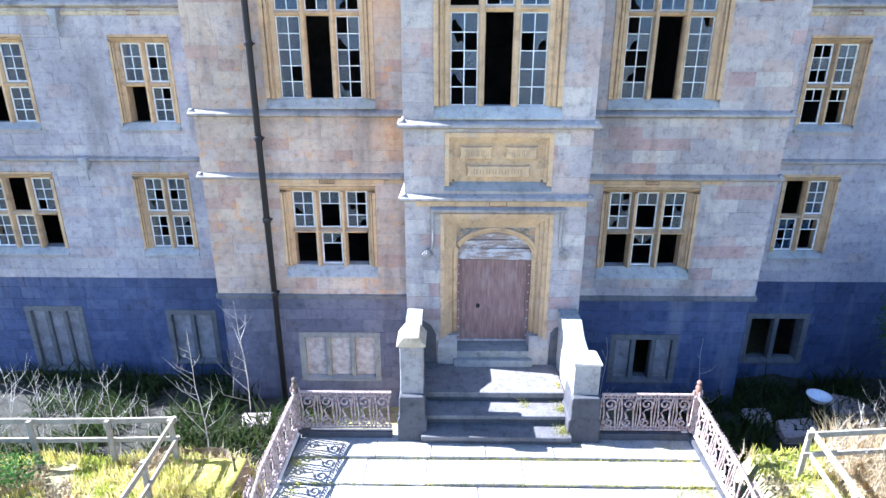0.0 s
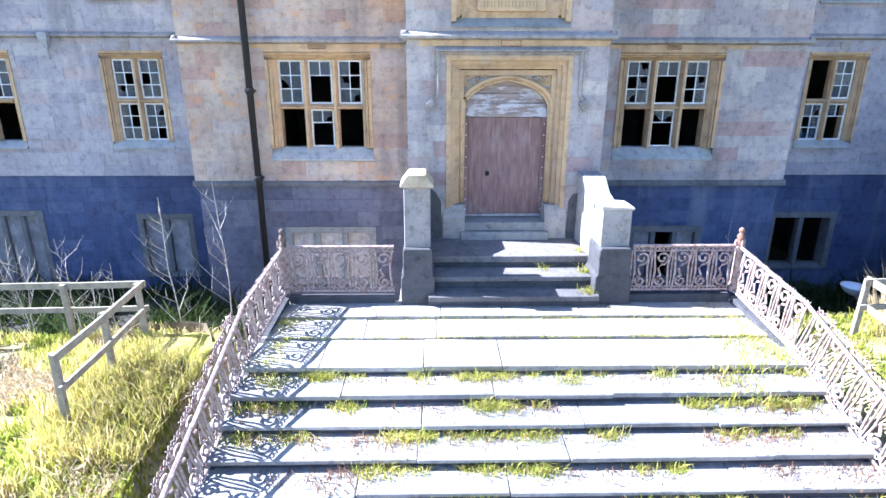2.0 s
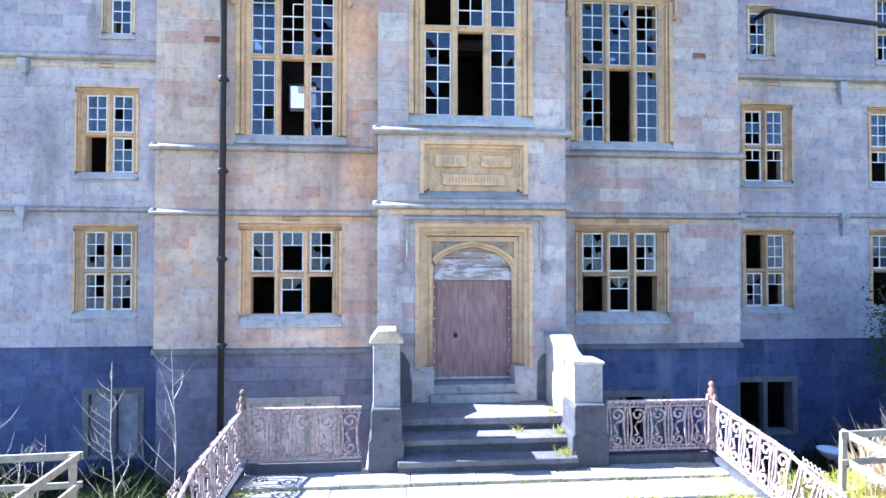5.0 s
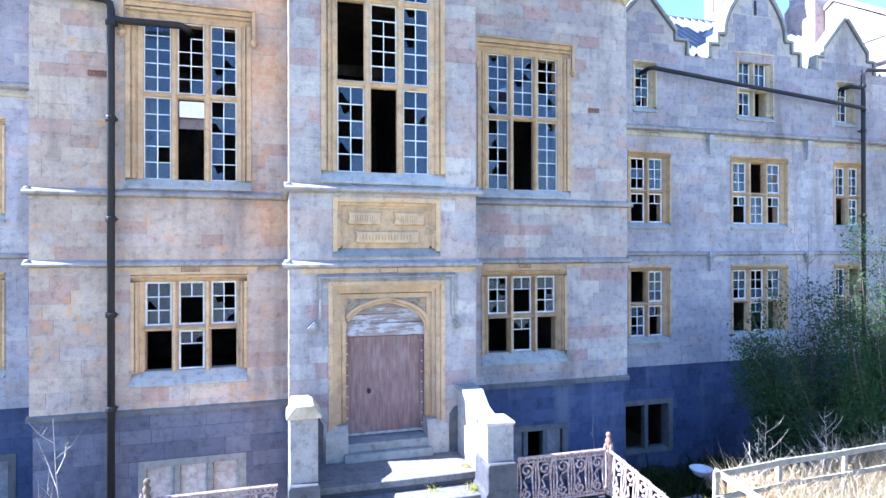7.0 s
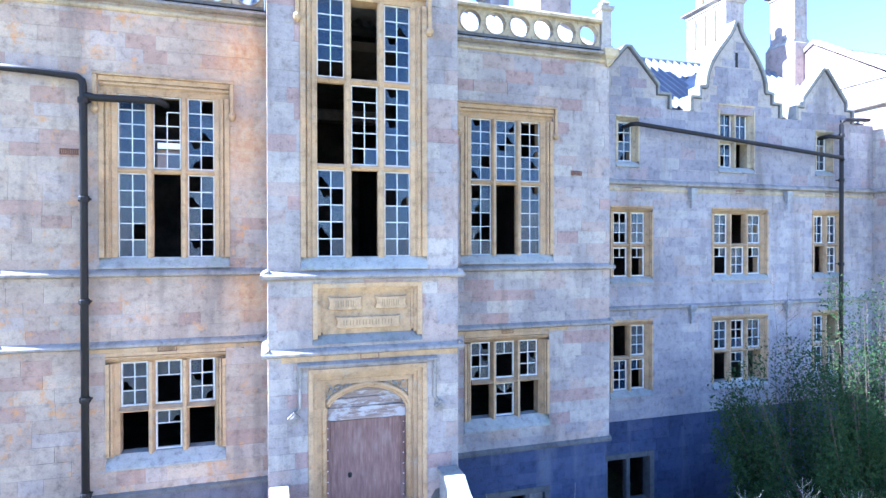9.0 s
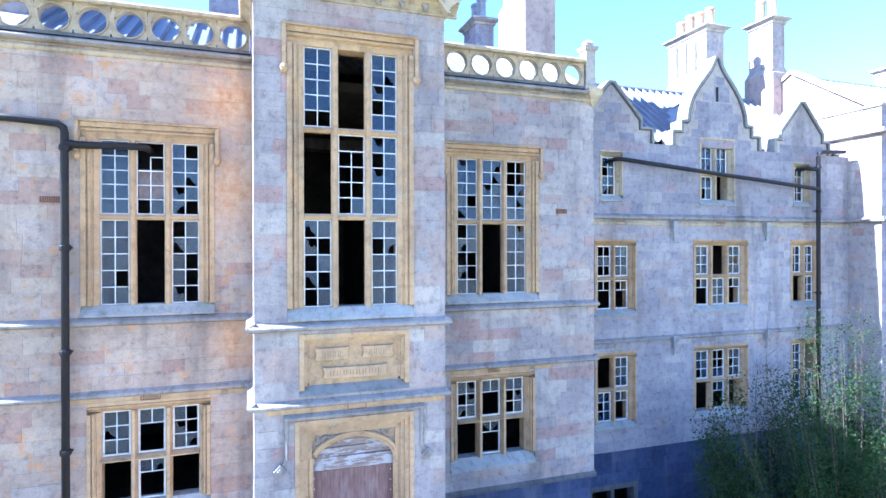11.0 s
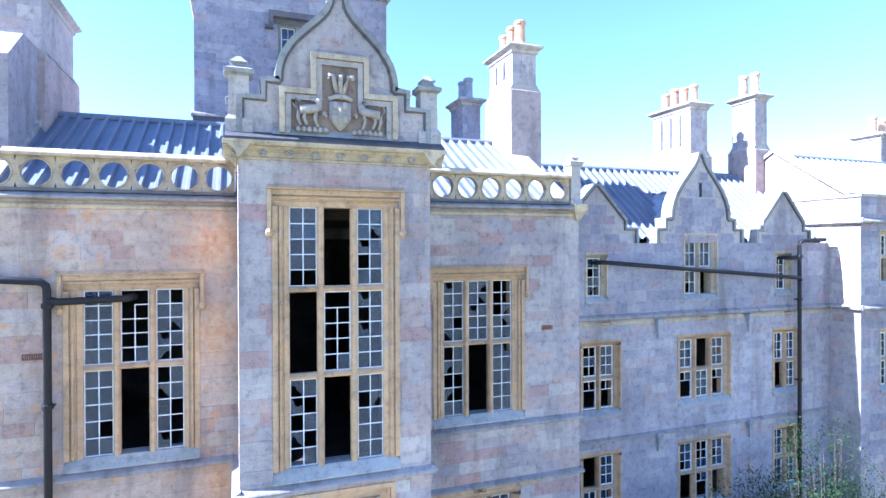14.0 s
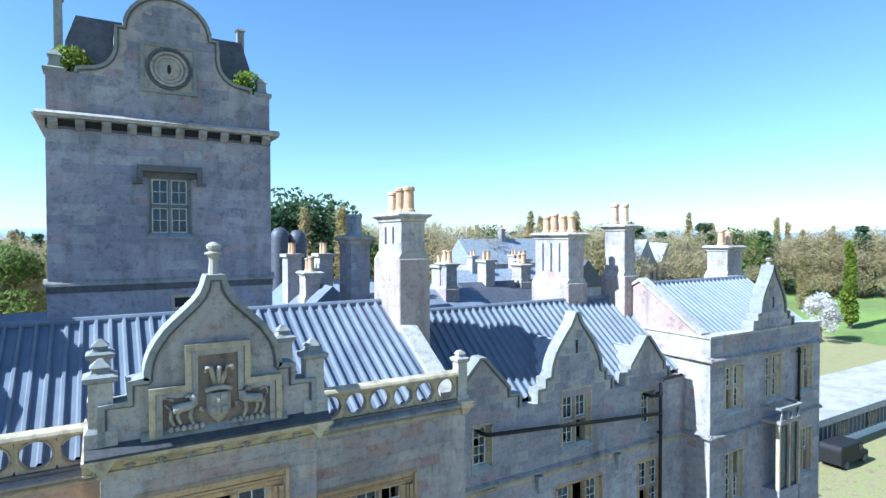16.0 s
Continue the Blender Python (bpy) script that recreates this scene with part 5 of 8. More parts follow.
chimney(6.72, 7.62, 5.1, 6.9, 12.3, 17.1, 3, "tall pale stone chimney stack with three clay pots", 2, shoulder=3.2)
chimney(6.6, 7.4, 9.3, 10.6, 11.0, 16.3, 2, "dark weathered chimney stack with two pots", 0, "cool", pots_mat=M_LEAD)
# stack and base are deepened, mostly unseen, to cast shadow on roof_1
left_stack = chimney(-7.75, -6.85, 5.5, 8.6, 12.3, 17.2, 3, "tall pale stone chimney stack with clay pots, base deepened to shade the roof", 2, shoulder=3.0)
part("deep_base", prism(bmesh.new(), [(3.3, 11.4), (8.6, 11.4), (8.6, 15.2), (5.4, 15.4), (4.3, 15.4), (3.3, 14.6)], -7.8, -6.9, "x"), STONES["grey"][1], left_stack)
chimney(16.35, 17.3, 7.2, 9.5, 11.5, 16.45, 4, "wide pale chimney stack with four clay pots", 3, shoulder=2.6)
chimney(19.15, 19.85, 6.4, 7.6, 11.8, 16.85, 2, "slim pale chimney stack with two tall pots", 0, shoulder=2.6, pot_h=0.95)
chimney(27.6, 29.0, 6.6, 7.8, 11.5, 15.75, 2, "pale square chimney stack with two clay pots", 0, shoulder=2.6, pot_axis="x")

# raised gable copings between the roofs
for k, (x, s) in enumerate(((PX1 - 0.35, 1), (PX0 + 0.3, -1))):
    ob = thing("gable_wall", (x, 6.5, 11.4), "raised gable wall with sloping pale coping", "gable", kind="structure")
    part("masonry", prism(bmesh.new(), [(2.4, 11.3), (6.5, 14.1), (10.6, 11.3)], x - 0.25, x + 0.2, "x"), M_JOINT, ob)
    for ya, za, yb, zb in ((2.3, 11.55, 6.5, 14.2), (10.7, 11.55, 6.5, 14.2)):
        part("coping", prism(bmesh.new(), [(ya, za - 0.1), (yb, zb - 0.1), (yb, zb + 0.06), (ya, za + 0.06)], x - 0.32, x + 0.28, "x"), M_CREAM, ob)
ob = thing("gable_wall", (19.7, 5.8, 12), "raised sunlit gable wall of the cross wing", "gable", kind="structure")
part("masonry", prism(bmesh.new(), [(2.7, 12.0), (5.8, 14.1), (9.6, 12.0)], 19.52, 19.95, "x"), STONES["grey"][1], ob)
for ya, za, yb, zb in ((2.6, 12.1, 5.8, 14.25), (9.7, 12.1, 5.8, 14.25)):
    part("coping", prism(bmesh.new(), [(ya, za - 0.08), (yb, zb - 0.08), (yb, zb + 0.08), (ya, za + 0.08)], 19.45, 20.02, "x"), M_CREAM, ob)

# ---------------------------------------------------------------- clock tower
TX0, TX1, TY = -3.41, 3.38, 9.1
TWH = opening(0.03, 16.4, 18.2, 1.08, 0.16)
led = thing("trim_tower_ledge", label="weathered ledge at the foot of the tower", category="ledge", kind="structure")
part("ledge", prism(bmesh.new(), [(TY - 0.12, 14.72), (TY - 0.1, 14.8), (TY + 0.05, 14.95), (TY + 0.3, 14.95), (TY + 0.3, 14.72)], TX0 - 0.1, TX1 + 0.1, "x"), M_STRING, led)
# dark strip that paints the ledge's shadow on the wall
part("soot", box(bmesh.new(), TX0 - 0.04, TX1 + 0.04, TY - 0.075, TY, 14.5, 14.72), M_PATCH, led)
part("opening_frame", frame_band(bmesh.new(), 0.12, 0.66, 13.88, 14.2, 0.1, TY - 0.09, TY - 0.051, True), M_WARM, led)
# black sheet for the unlit inside of the opening
part("dark_opening", box(bmesh.new(), 0.12, 0.66, TY - 0.058, TY - 0.052, 13.88, 14.2), M_IRONPIPE, led)
part("rubble_band", box(bmesh.new(), TX0 - 0.02, TX1 + 0.02, TY - 0.05, TY + 0.3, 13.0, 14.72), STONES["cool"][1], led)
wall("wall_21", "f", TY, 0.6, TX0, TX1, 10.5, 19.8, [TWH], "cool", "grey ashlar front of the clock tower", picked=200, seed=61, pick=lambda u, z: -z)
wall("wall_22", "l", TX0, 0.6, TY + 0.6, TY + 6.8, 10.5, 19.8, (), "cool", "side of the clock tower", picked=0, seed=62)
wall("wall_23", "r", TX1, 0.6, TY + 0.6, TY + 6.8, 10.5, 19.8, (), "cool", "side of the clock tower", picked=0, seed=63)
part("back", box(bmesh.new(), TX0, TX1, TY + 6.8, TY + 7.2, 10.5, 22), M_JOINT, thing("wall_24", label="rear wall of the clock tower", category="wall", kind="structure"))
window(60, 0.03, TY, 16.4, 18.2, 2, 1.08, (17.3,), ["####", "####", "####", "####"], 2, 0.16, 0.1, 0, 0.18, 77, "two-light stone tower window under a hood mould", 0.018, 0.03, M_SILL)
th = thing("trim_tower_hood", label="heavy dark hood mould over the tower window", category="hood mould", kind="structure")
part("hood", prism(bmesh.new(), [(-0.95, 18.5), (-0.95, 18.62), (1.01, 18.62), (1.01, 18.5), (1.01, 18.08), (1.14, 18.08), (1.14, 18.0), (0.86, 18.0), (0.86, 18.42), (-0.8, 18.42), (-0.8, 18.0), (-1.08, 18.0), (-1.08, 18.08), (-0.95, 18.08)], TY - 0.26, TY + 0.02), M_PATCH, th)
# shade beneath the hood, put in as a dark strip
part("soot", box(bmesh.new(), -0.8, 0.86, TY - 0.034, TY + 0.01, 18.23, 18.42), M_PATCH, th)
tc = thing("trim_tower_cornice", label="corbelled stone cornice of the clock tower", category="cornice", kind="structure")
part("moulding", prism(bmesh.new(), [(TY, 19.6), (TY - 0.06, 19.62), (TY - 0.06, 19.66), (TY, 19.68)], TX0, TX1, "x"), M_BASEFRAME, tc)
prof = [(0.0, 19.9), (0.3, 19.92), (0.36, 20.02), (0.22, 20.12), (0.0, 20.16)]
part("moulding", prism(bmesh.new(), [(TY + 0.1, 19.9), *[(TY - d, z) for d, z in prof], (TY + 0.1, 20.16)], TX0 - 0.25, TX1 + 0.25, "x"), M_CREAM, tc)
part("moulding", prism(bmesh.new(), [(TX1 - 0.1, 19.9), *[(TX1 + d, z) for d, z in prof], (TX1 - 0.1, 20.16)], TY, TY + 7, "y"), M_CREAM, tc)
part("moulding", prism(bmesh.new(), [(TX0 + 0.1, 19.9), *[(TX0 - d, z) for d, z in prof], (TX0 + 0.1, 20.16)], TY, TY + 7, "y"), M_CREAM, tc)
# black band painting the overhang's shade between the corbels
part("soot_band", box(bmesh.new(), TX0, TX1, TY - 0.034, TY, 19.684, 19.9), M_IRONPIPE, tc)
for k in range(10):
    x = TX0 + 0.2 + (TX1 - TX0 - 0.4) * k / 9
    part("corbel", prism(bmesh.new(), [(TY + 0.05, 19.55), (TY - 0.08, 19.6), (TY - 0.27, 19.78), (TY - 0.27, 19.9), (TY + 0.05, 19.9)], x - 0.13, x + 0.13, "x"), M_STRING, tc)
wall("wall_25", "f", TY + 0.02, 0.5, TX0 + 0.02, TX1 - 0.02, 20.16, 21.4, (), "cool", "upper stage of the clock tower", picked=60, seed=64)
wall("wall_26", "l", TX0 + 0.02, 0.5, TY + 0.55, TY + 6.8, 20.16, 21.4, (), "cool", "upper stage of the clock tower", picked=0, seed=65)
wall("wall_27", "r", TX1 - 0.02, 0.5, TY + 0.55, TY + 6.8, 20.16, 21.4, (), "cool", "upper stage of the clock tower", picked=0, seed=66)
arc = [(1.27 * math.cos(a), 23.02 + 1.2 * math.sin(a)) for a in (math.pi / 2 * k / 8 for k in range(9))]
neck = [(2.35 - 0.85 * math.sin(a), 21.55 + 0.9 * (1 - math.cos(a))) for a in (math.pi / 2 * k / 6 for k in range(7))]
gable("gable_7", 0.04, [(2.6, 21.4), (2.6, 21.5), *neck, (1.5, 22.75), (1.5, 23.02), *arc[:-1], (0.05, 24.22)], TY + 0.02, 0.5, "cool", 21.4, "curved grey stone tower gable with a round clock opening", 0, 0.1, (-0.7, 0.78, 21.2, 22.6), 67, 20)
for sg, x in ((-1, TX0 + 0.25), (1, TX1 - 0.25)):
    ob = thing("tower_pinnacle", (x, TY + 0.3, 21.4), "small stone corner pinnacle", "pinnacle", "tower pinnacles")
    part("pinnacle", lathe(bmesh.new(), x, TY + 0.3, [(0.3, 21.35), (0.32, 21.48), (0.16, 21.55), (0.14, 21.85), (0.2, 21.9), (0.12, 22.0), (0.05, 22.1)], square=True), M_SILL, ob)
clock = thing("clock_surround", (0.04, TY, 21.88), "round stepped stone clock recess with the dial gone", "clock")
bm = frame_band(bmesh.new(), -0.7, 0.78, 21.18, 22.58, 0.12, TY - 0.06, TY + 0.04, True)
part("square_frame", bm, M_SILL, clock)
part("dial_ground", box(bmesh.new(), -0.7, 0.78, TY - 0.02, TY + 0.03, 21.18, 22.58), M_CARVE, clock)
for k, (r, d) in enumerate(((0.66, 0.07), (0.54, 0.02), (0.42, -0.03), (0.3, -0.06))):
    ring = [(0.04 + r * math.cos(a), TY - 0.03 - d * 0.6, 21.88 + r * math.sin(a)) for a in (2 * math.pi * j / 40 for j in range(41))]
    part("ring", tube(bmesh.new(), ring, 0.06 if k else 0.045, 6), M_SLATE if k == 0 else M_CARVE, clock, smooth=True)
# black plug painting the dark of the spindle slot
part("slot", prism(bmesh.new(), [(0.04 + 0.06 * math.cos(a), 21.88 + 0.16 * math.sin(a)) for a in (2 * math.pi * j / 12 for j in range(12))], TY - 0.04, TY + 0.01), M_IRONPIPE, clock)
ob = thing("roof_8", (0, TY + 3.5, 21.4), "dark slate tower roof", "roof", kind="structure")
bm = bmesh.new()
prism(bm, [(TX0 + 0.4, 21.3), (TX1 - 0.4, 21.3), (TX1 - 0.5, 22.6), (TX1 - 0.8, 23.5), (TX0 + 0.8, 23.5), (TX0 + 0.5, 22.6)], TY + 1.0, TY + 6.6)
part("slates", bm, M_SLATE, ob)
for x in (TX0 + 0.3, TX1 - 0.75):
    part("roof_post", lathe(bmesh.new(), x, TY + 1.4, [(0.12, 21.3), (0.12, 24.0), (0.17, 24.05), (0.1, 24.15)], square=True), M_SILL, ob)


# ---------------------------------------------------------------- entrance: door, surround, inscription panel
DX0, DX1 = -0.9, 0.88
DC = (DX0 + DX1) / 2


def tudor(half, spring, apex, n=12):
    """A four-centred arch from the right springing over to the left, about DC."""
    good = []
    for k in range(n + 1):
        u = math.cos(math.pi / 2 * k / n)
        good.append((half * u, spring + (apex - spring) * (0.8 * math.sqrt(max(0.0, 1 - u ** 2.3)) + 0.2 * (1 - u))))
    right = [(DC + x, z) for x, z in good]
    left = [(DC - x, z) for x, z in good[:-1]][::-1]
    return [*right, *left]


door = thing("door_1", (DC, BAY_Y, -0.05), "boarded-up brown plywood door in a moulded buff Tudor arch", "door", kind="structure")
yd = BAY_Y + 0.5
for k, (w, top, ya) in enumerate(((0.36, 3.36, -0.03), (0.27, 3.27, 0.05), (0.18, 3.18, 0.13), (0.1, 3.08, 0.2))):
    nxt = (0.27, 0.18, 0.1, 0.0)[k]
    band = w - nxt + 0.001
    bm = frame_band(bmesh.new(), DX0 - nxt, DX1 + nxt, 0.3, top - band, band, BAY_Y + ya, yd)
    part("moulding", bm, M_BUFF, door)
arch = tudor((DX1 - DX0) / 2, 2.32, 2.9)
bm = prism(bmesh.new(), [(DX1, 2.2), (DX1, 3.08), (DX0, 3.08), (DX0, 2.2), *[p for p in arch[::-1]]], BAY_Y + 0.27, yd)
part("spandrel", bm, M_BUFF, door)
for dr, yy, rr in ((0.06, 0.235, 0.05), (0.0, 0.28, 0.04)):
    pts = [(DC + (x - DC) * (1 + dr * 0.8), BAY_Y + yy, z + dr) for x, z in arch]
    pts = [(pts[0][0], pts[0][1], 0.3), *pts, (pts[-1][0], pts[-1][1], 0.3)]
    part("arch_roll", tube(bmesh.new(), pts, rr, 7), M_BUFF, door, smooth=True)
rng = random.Random(8)
for sg in (-1, 1):
    bm = bmesh.new()
    for k in range(16):
        dx = 0.86 - 0.46 * (k / 15) - rng.uniform(0, 0.04)
        z = 2.98 - rng.uniform(0, 1) * 0.3 * (1 - k / 15)
        a = rng.uniform(0, 6.28)
        tube(bm, [(DC + sg * dx, BAY_Y + 0.255, z), (DC + sg * dx + 0.05 * math.cos(a), BAY_Y + 0.225, z + 0.05 * math.sin(a)), (DC + sg * dx + 0.09 * math.cos(a + 0.8), BAY_Y + 0.25, z + 0.09 * math.sin(a + 0.8))], 0.03, 5, 0.014)
    part("leaf_carving", bm, M_CARVE, door, "carved leaves in the spandrel")
for x0, x1 in ((DX0 - 0.42, DX0 + 0.04), (DX1 - 0.04, DX1 + 0.42)):
    part("jamb_foot", prism(bmesh.new(), [(BAY_Y - 0.08, -0.37), (BAY_Y - 0.08, 0.08), (BAY_Y + 0.04, 0.34), (BAY_Y + 0.5, 0.34), (BAY_Y + 0.5, -0.37)], x0, x1, "x"), M_CREAM, door)
part("threshold", box(bmesh.new(), DX0, DX1, BAY_Y - 0.06, yd + 0.1, -0.2, -0.02), M_SILL, door, bevel=0.01)
part("door_step", box(bmesh.new(), DX0 - 0.05, DX1 + 0.05, BAY_Y - 0.2, yd + 0.1, -0.38, -0.203), M_SILL, door, bevel=0.015)
yb = BAY_Y + 0.42
part("door_panel", box(bmesh.new(), DX0 + 0.13, DX1 - 0.12, yb, yb + 0.03, 0.06, 2.13), M_PLY, door, "weathered brown plywood sheet", bevel=0.004)
for x0, x1 in ((DX0 + 0.01, DX0 + 0.125), (DX1 - 0.115, DX1 - 0.01)):
    part("side_strip", box(bmesh.new(), x0, x1, yb - 0.012, yb + 0.03, 0.02, 2.14), M_PLY, door, bevel=0.004)
part("foot_strip", box(bmesh.new(), DX0 + 0.05, DX1 - 0.05, yb - 0.015, yb + 0.03, 0.0, 0.055), M_BOARD, door)
for z0, z1, out, tip in ((2.15, 2.42, 0.04, 0.6), (2.43, 2.62, 0.015, -0.9), (2.63, 2.98, 0.0, 0.5)):
    bm = box(bmesh.new(), DX0 + 0.015, DX1 - 0.015, yb - out - 0.012, yb - out + 0.03, z0, z1)
    bmesh.ops.rotate(bm, verts=bm.verts, cent=(DC, yb, z0), matrix=Matrix.Rotation(radians(tip), 3, "Y"))
    part("head_board", bm, M_FLAKE, door, "grey head board with flaking white paint", bevel=0.006)
part("head_backing", box(bmesh.new(), DX0, DX1, yb + 0.035, yb + 0.05, 2.1, 3.0), M_BOARD, door)
bm = bmesh.new()
for k in range(9):
    for x in (DX0 + 0.07, DX1 - 0.06):
        lathe(bm, x, yb - 0.014, [(0.012, 0.15 + 0.23 * k), (0.014, 0.16 + 0.23 * k), (0.006, 0.17 + 0.23 * k)], 6)
part("nails", bm, M_PLASTIC, door)
# black knob shape stands for the dark of the hole
part("handle_hole", lathe(bmesh.new(), DC - 0.35, yb + 0.0, [(0.03, 0.9), (0.045, 0.93), (0.045, 0.97), (0.03, 1.0)], 8), M_IRONPIPE, door)
bm = bmesh.new()
hx, hz = 1.42, 3.42
prism(bm, [(BAY_Y - 0.02, hz), (BAY_Y - 0.11, hz + 0.01), (BAY_Y - 0.11, hz + 0.04), (BAY_Y - 0.02, hz + 0.1)], DC - hx - 0.05, DC + hx + 0.05, "x")
for sg in (-1, 1):
    x = DC + sg * hx
    tube(bm, [(x, BAY_Y - 0.05, hz + 0.04), (x, BAY_Y - 0.05, 2.62), (x + sg * 0.12, BAY_Y - 0.05, 2.46)], 0.045, 6)
    prism(bm, [(x + sg * 0.12 + 0.13, 2.42), (x + sg * 0.12, 2.55), (x + sg * 0.12 - 0.13, 2.42), (x + sg * 0.12, 2.29)], BAY_Y - 0.1, BAY_Y)
    prism(bm, [(x + sg * 0.12 + 0.07, 2.42), (x + sg * 0.12, 2.49), (x + sg * 0.12 - 0.07, 2.42), (x + sg * 0.12, 2.35)], BAY_Y - 0.13, BAY_Y - 0.09)
part("hood_mould", bm, M_STRING, door, "square label mould with diamond stops")
part("lintel_band", box(bmesh.new(), BX0 + 0.25, BX1 - 0.02, BAY_Y - 0.03, BAY_Y + 0.03, 3.53, 3.635), M_BUFF, trim)
panel = thing("inscription_panel", (DC, BAY_Y, 3.9), "buff stone tablet with three worn scroll bands", "tablet")
for k, (w, d) in enumerate(((0.0, -0.03), (0.1, 0.04), (0.17, 0.09))):
    x0, x1, z0, z1 = -1.17 + w, 1.14 - w, 3.98 + w * 0.7, 5.12 - w
    nx = (0.1, 0.07, 0.05)[k]
    bm = frame_band(bmesh.new(), x0 + nx, x1 - nx, z0, z1 - nx, nx, BAY_Y + d, BAY_Y + 0.3)
    part("moulding", bm, M_BUFF, panel)
part("tablet", box(bmesh.new(), -0.96, 0.93, BAY_Y + 0.12, BAY_Y + 0.3, 4.05, 4.92), M_BUFF, panel)
part("panel_sill", prism(bmesh.new(), [(BAY_Y - 0.05, 3.87), (BAY_Y + 0.14, 4.06), (BAY_Y + 0.3, 4.06), (BAY_Y + 0.3, 3.87)], -1.17, 1.14, "x"), M_SILL, panel)
for x0, x1, z0, z1, marks in ((-0.86, -0.14, 4.55, 4.83, 4), (0.12, 0.82, 4.55, 4.83, 4), (-0.7, 0.68, 4.16, 4.42, 8)):
    sc = part("scroll", prism(bmesh.new(), [(x0, z0 + 0.03), (x0 + 0.08, z0), (x1 - 0.08, z0), (x1, z0 + 0.03), (x1 - 0.04, (z0 + z1) / 2), (x1, z1), (x1 - 0.1, z1 - 0.02), (x0 + 0.1, z1 - 0.02), (x0, z1), (x0 + 0.04, (z0 + z1) / 2)], BAY_Y + 0.035, BAY_Y + 0.125), M_BUFF, panel, "worn stone scroll", bevel=0.012)
    run = (x1 - x0 - 0.3) / marks
    for k in range(marks):
        a = x0 + 0.15 + run * k
        for f0, f1 in ((0.08, 0.24), (0.5, 0.66)):
            part("worn_stroke", box(bmesh.new(), a + run * f0, a + run * f1, BAY_Y + 0.031, BAY_Y + 0.045, z0 + 0.07, z1 - 0.08), M_INK, sc)

# thin dark grey patches low on the wall, either side of the door
for x0, x1, zt in ((-1.95, -1.36, 0.75), (1.34, 1.9, 0.62)):
    bm = prism(bmesh.new(), [(x0, -0.4), (x1, -0.4), (x1, zt * 0.55), (x1 - 0.12, zt * 0.85), (x1 - 0.3, zt), (x0 + 0.1, zt * 0.94), (x0, zt * 0.7)], BAY_Y - 0.03, BAY_Y + 0.01)
    part("cement_patch", bm, M_PATCH, w_bay, "dark grey patch low on the bay wall")
# vents
for cx, yf, cz, w, h, t in ((0.0, BAY_Y, 3.585, 0.36, 0.09, True), (-4.2, PAV_Y, 3.585, 0.36, 0.09, True), (4.1, PAV_Y, 3.585, 0.3, 0.08, True), (-2.66, PAV_Y, 3.585, 0.16, 0.13, False), (5.25, PAV_Y, 3.56, 0.18, 0.13, False), (-6.08, PAV_Y, 7.92, 0.36, 0.09, True), (6.2, PAV_Y, 7.9, 0.3, 0.09, True), (9.2, WING_Y, 7.68, 0.3, 0.08, True), (13.3, WING_Y, 7.68, 0.3, 0.08, True), (17.3, WING_Y, 7.68, 0.3, 0.08, True), (9.1, WING_Y, 3.66, 0.2, 0.15, False), (13.6, WING_Y, 3.66, 0.2, 0.15, False), (-9.3, WING_Y, 3.66, 0.2, 0.15, False), (-9.2, WING_Y, 7.66, 0.3, 0.08, True)):
    air_brick(cx, yf, cz, w, h, t)


# ---------------------------------------------------------------- boarded basement windows
def basement_window(idx, h, yf, lights, boards, label, fr=None):
    x0, x1, z0, z1 = h
    ob = thing("window_%d" % idx, ((x0 + x1) / 2, yf, z0), label, "window", kind="structure")
    bm = frame_band(bmesh.new(), x0 + 0.16, x1 - 0.16, z0, z1 - 0.16, 0.16, yf - 0.02, yf + 0.35)
    part("surround", bm, fr or M_SILL, ob)
    part("sill", prism(bmesh.new(), [(yf - 0.05, z0), (yf - 0.05, z0 + 0.05), (yf + 0.12, z0 + 0.13), (yf + 0.35, z0 + 0.13), (yf + 0.35, z0)], x0 + 0.16, x1 - 0.16, "x"), fr or M_SILL, ob)
    w = (x1 - x0 - 0.32 - (lights - 1) * 0.14) / lights
    for k in range(lights):
        a = x0 + 0.16 + k * (w + 0.14)
        if k:
            part("mullion", box(bmesh.new(), a - 0.14, a, yf + 0.02, yf + 0.25, z0 + 0.12, z1 - 0.16), fr or M_SILL, ob, bevel=0.02)
        if boards[k]:
            part("board", box(bmesh.new(), a + 0.005, a + w - 0.005, yf + 0.1, yf + 0.13, z0 + 0.14, z1 - 0.165), M_BOARD if boards[k] == 1 else M_BASEBOARD, ob, "stained boarding")
    return ob


basement_window(71, BASE_L, PAV_Y + 0.05, 3, (1, 1, 1), "boarded three-light basement window with stained boards", M_SILL)
basement_window(72, BASE_R, PAV_Y + 0.05, 3, (2, 0, 2), "basement window, partly boarded", M_BASEFRAME)
basement_window(73, BASE_WR, WING_Y + 0.05, 2, (0, 0), "open dark two-light basement window", M_BASEFRAME)
basement_window(74, BASE_WL, WING_Y + 0.05, 2, (2, 2), "boarded basement window in the dark plinth", M_BASEFRAME)
basement_window(75, BASE_WL2, WING_Y + 0.05, 3, (2, 2, 2), "blocked white-washed basement window", M_BASEFRAME)

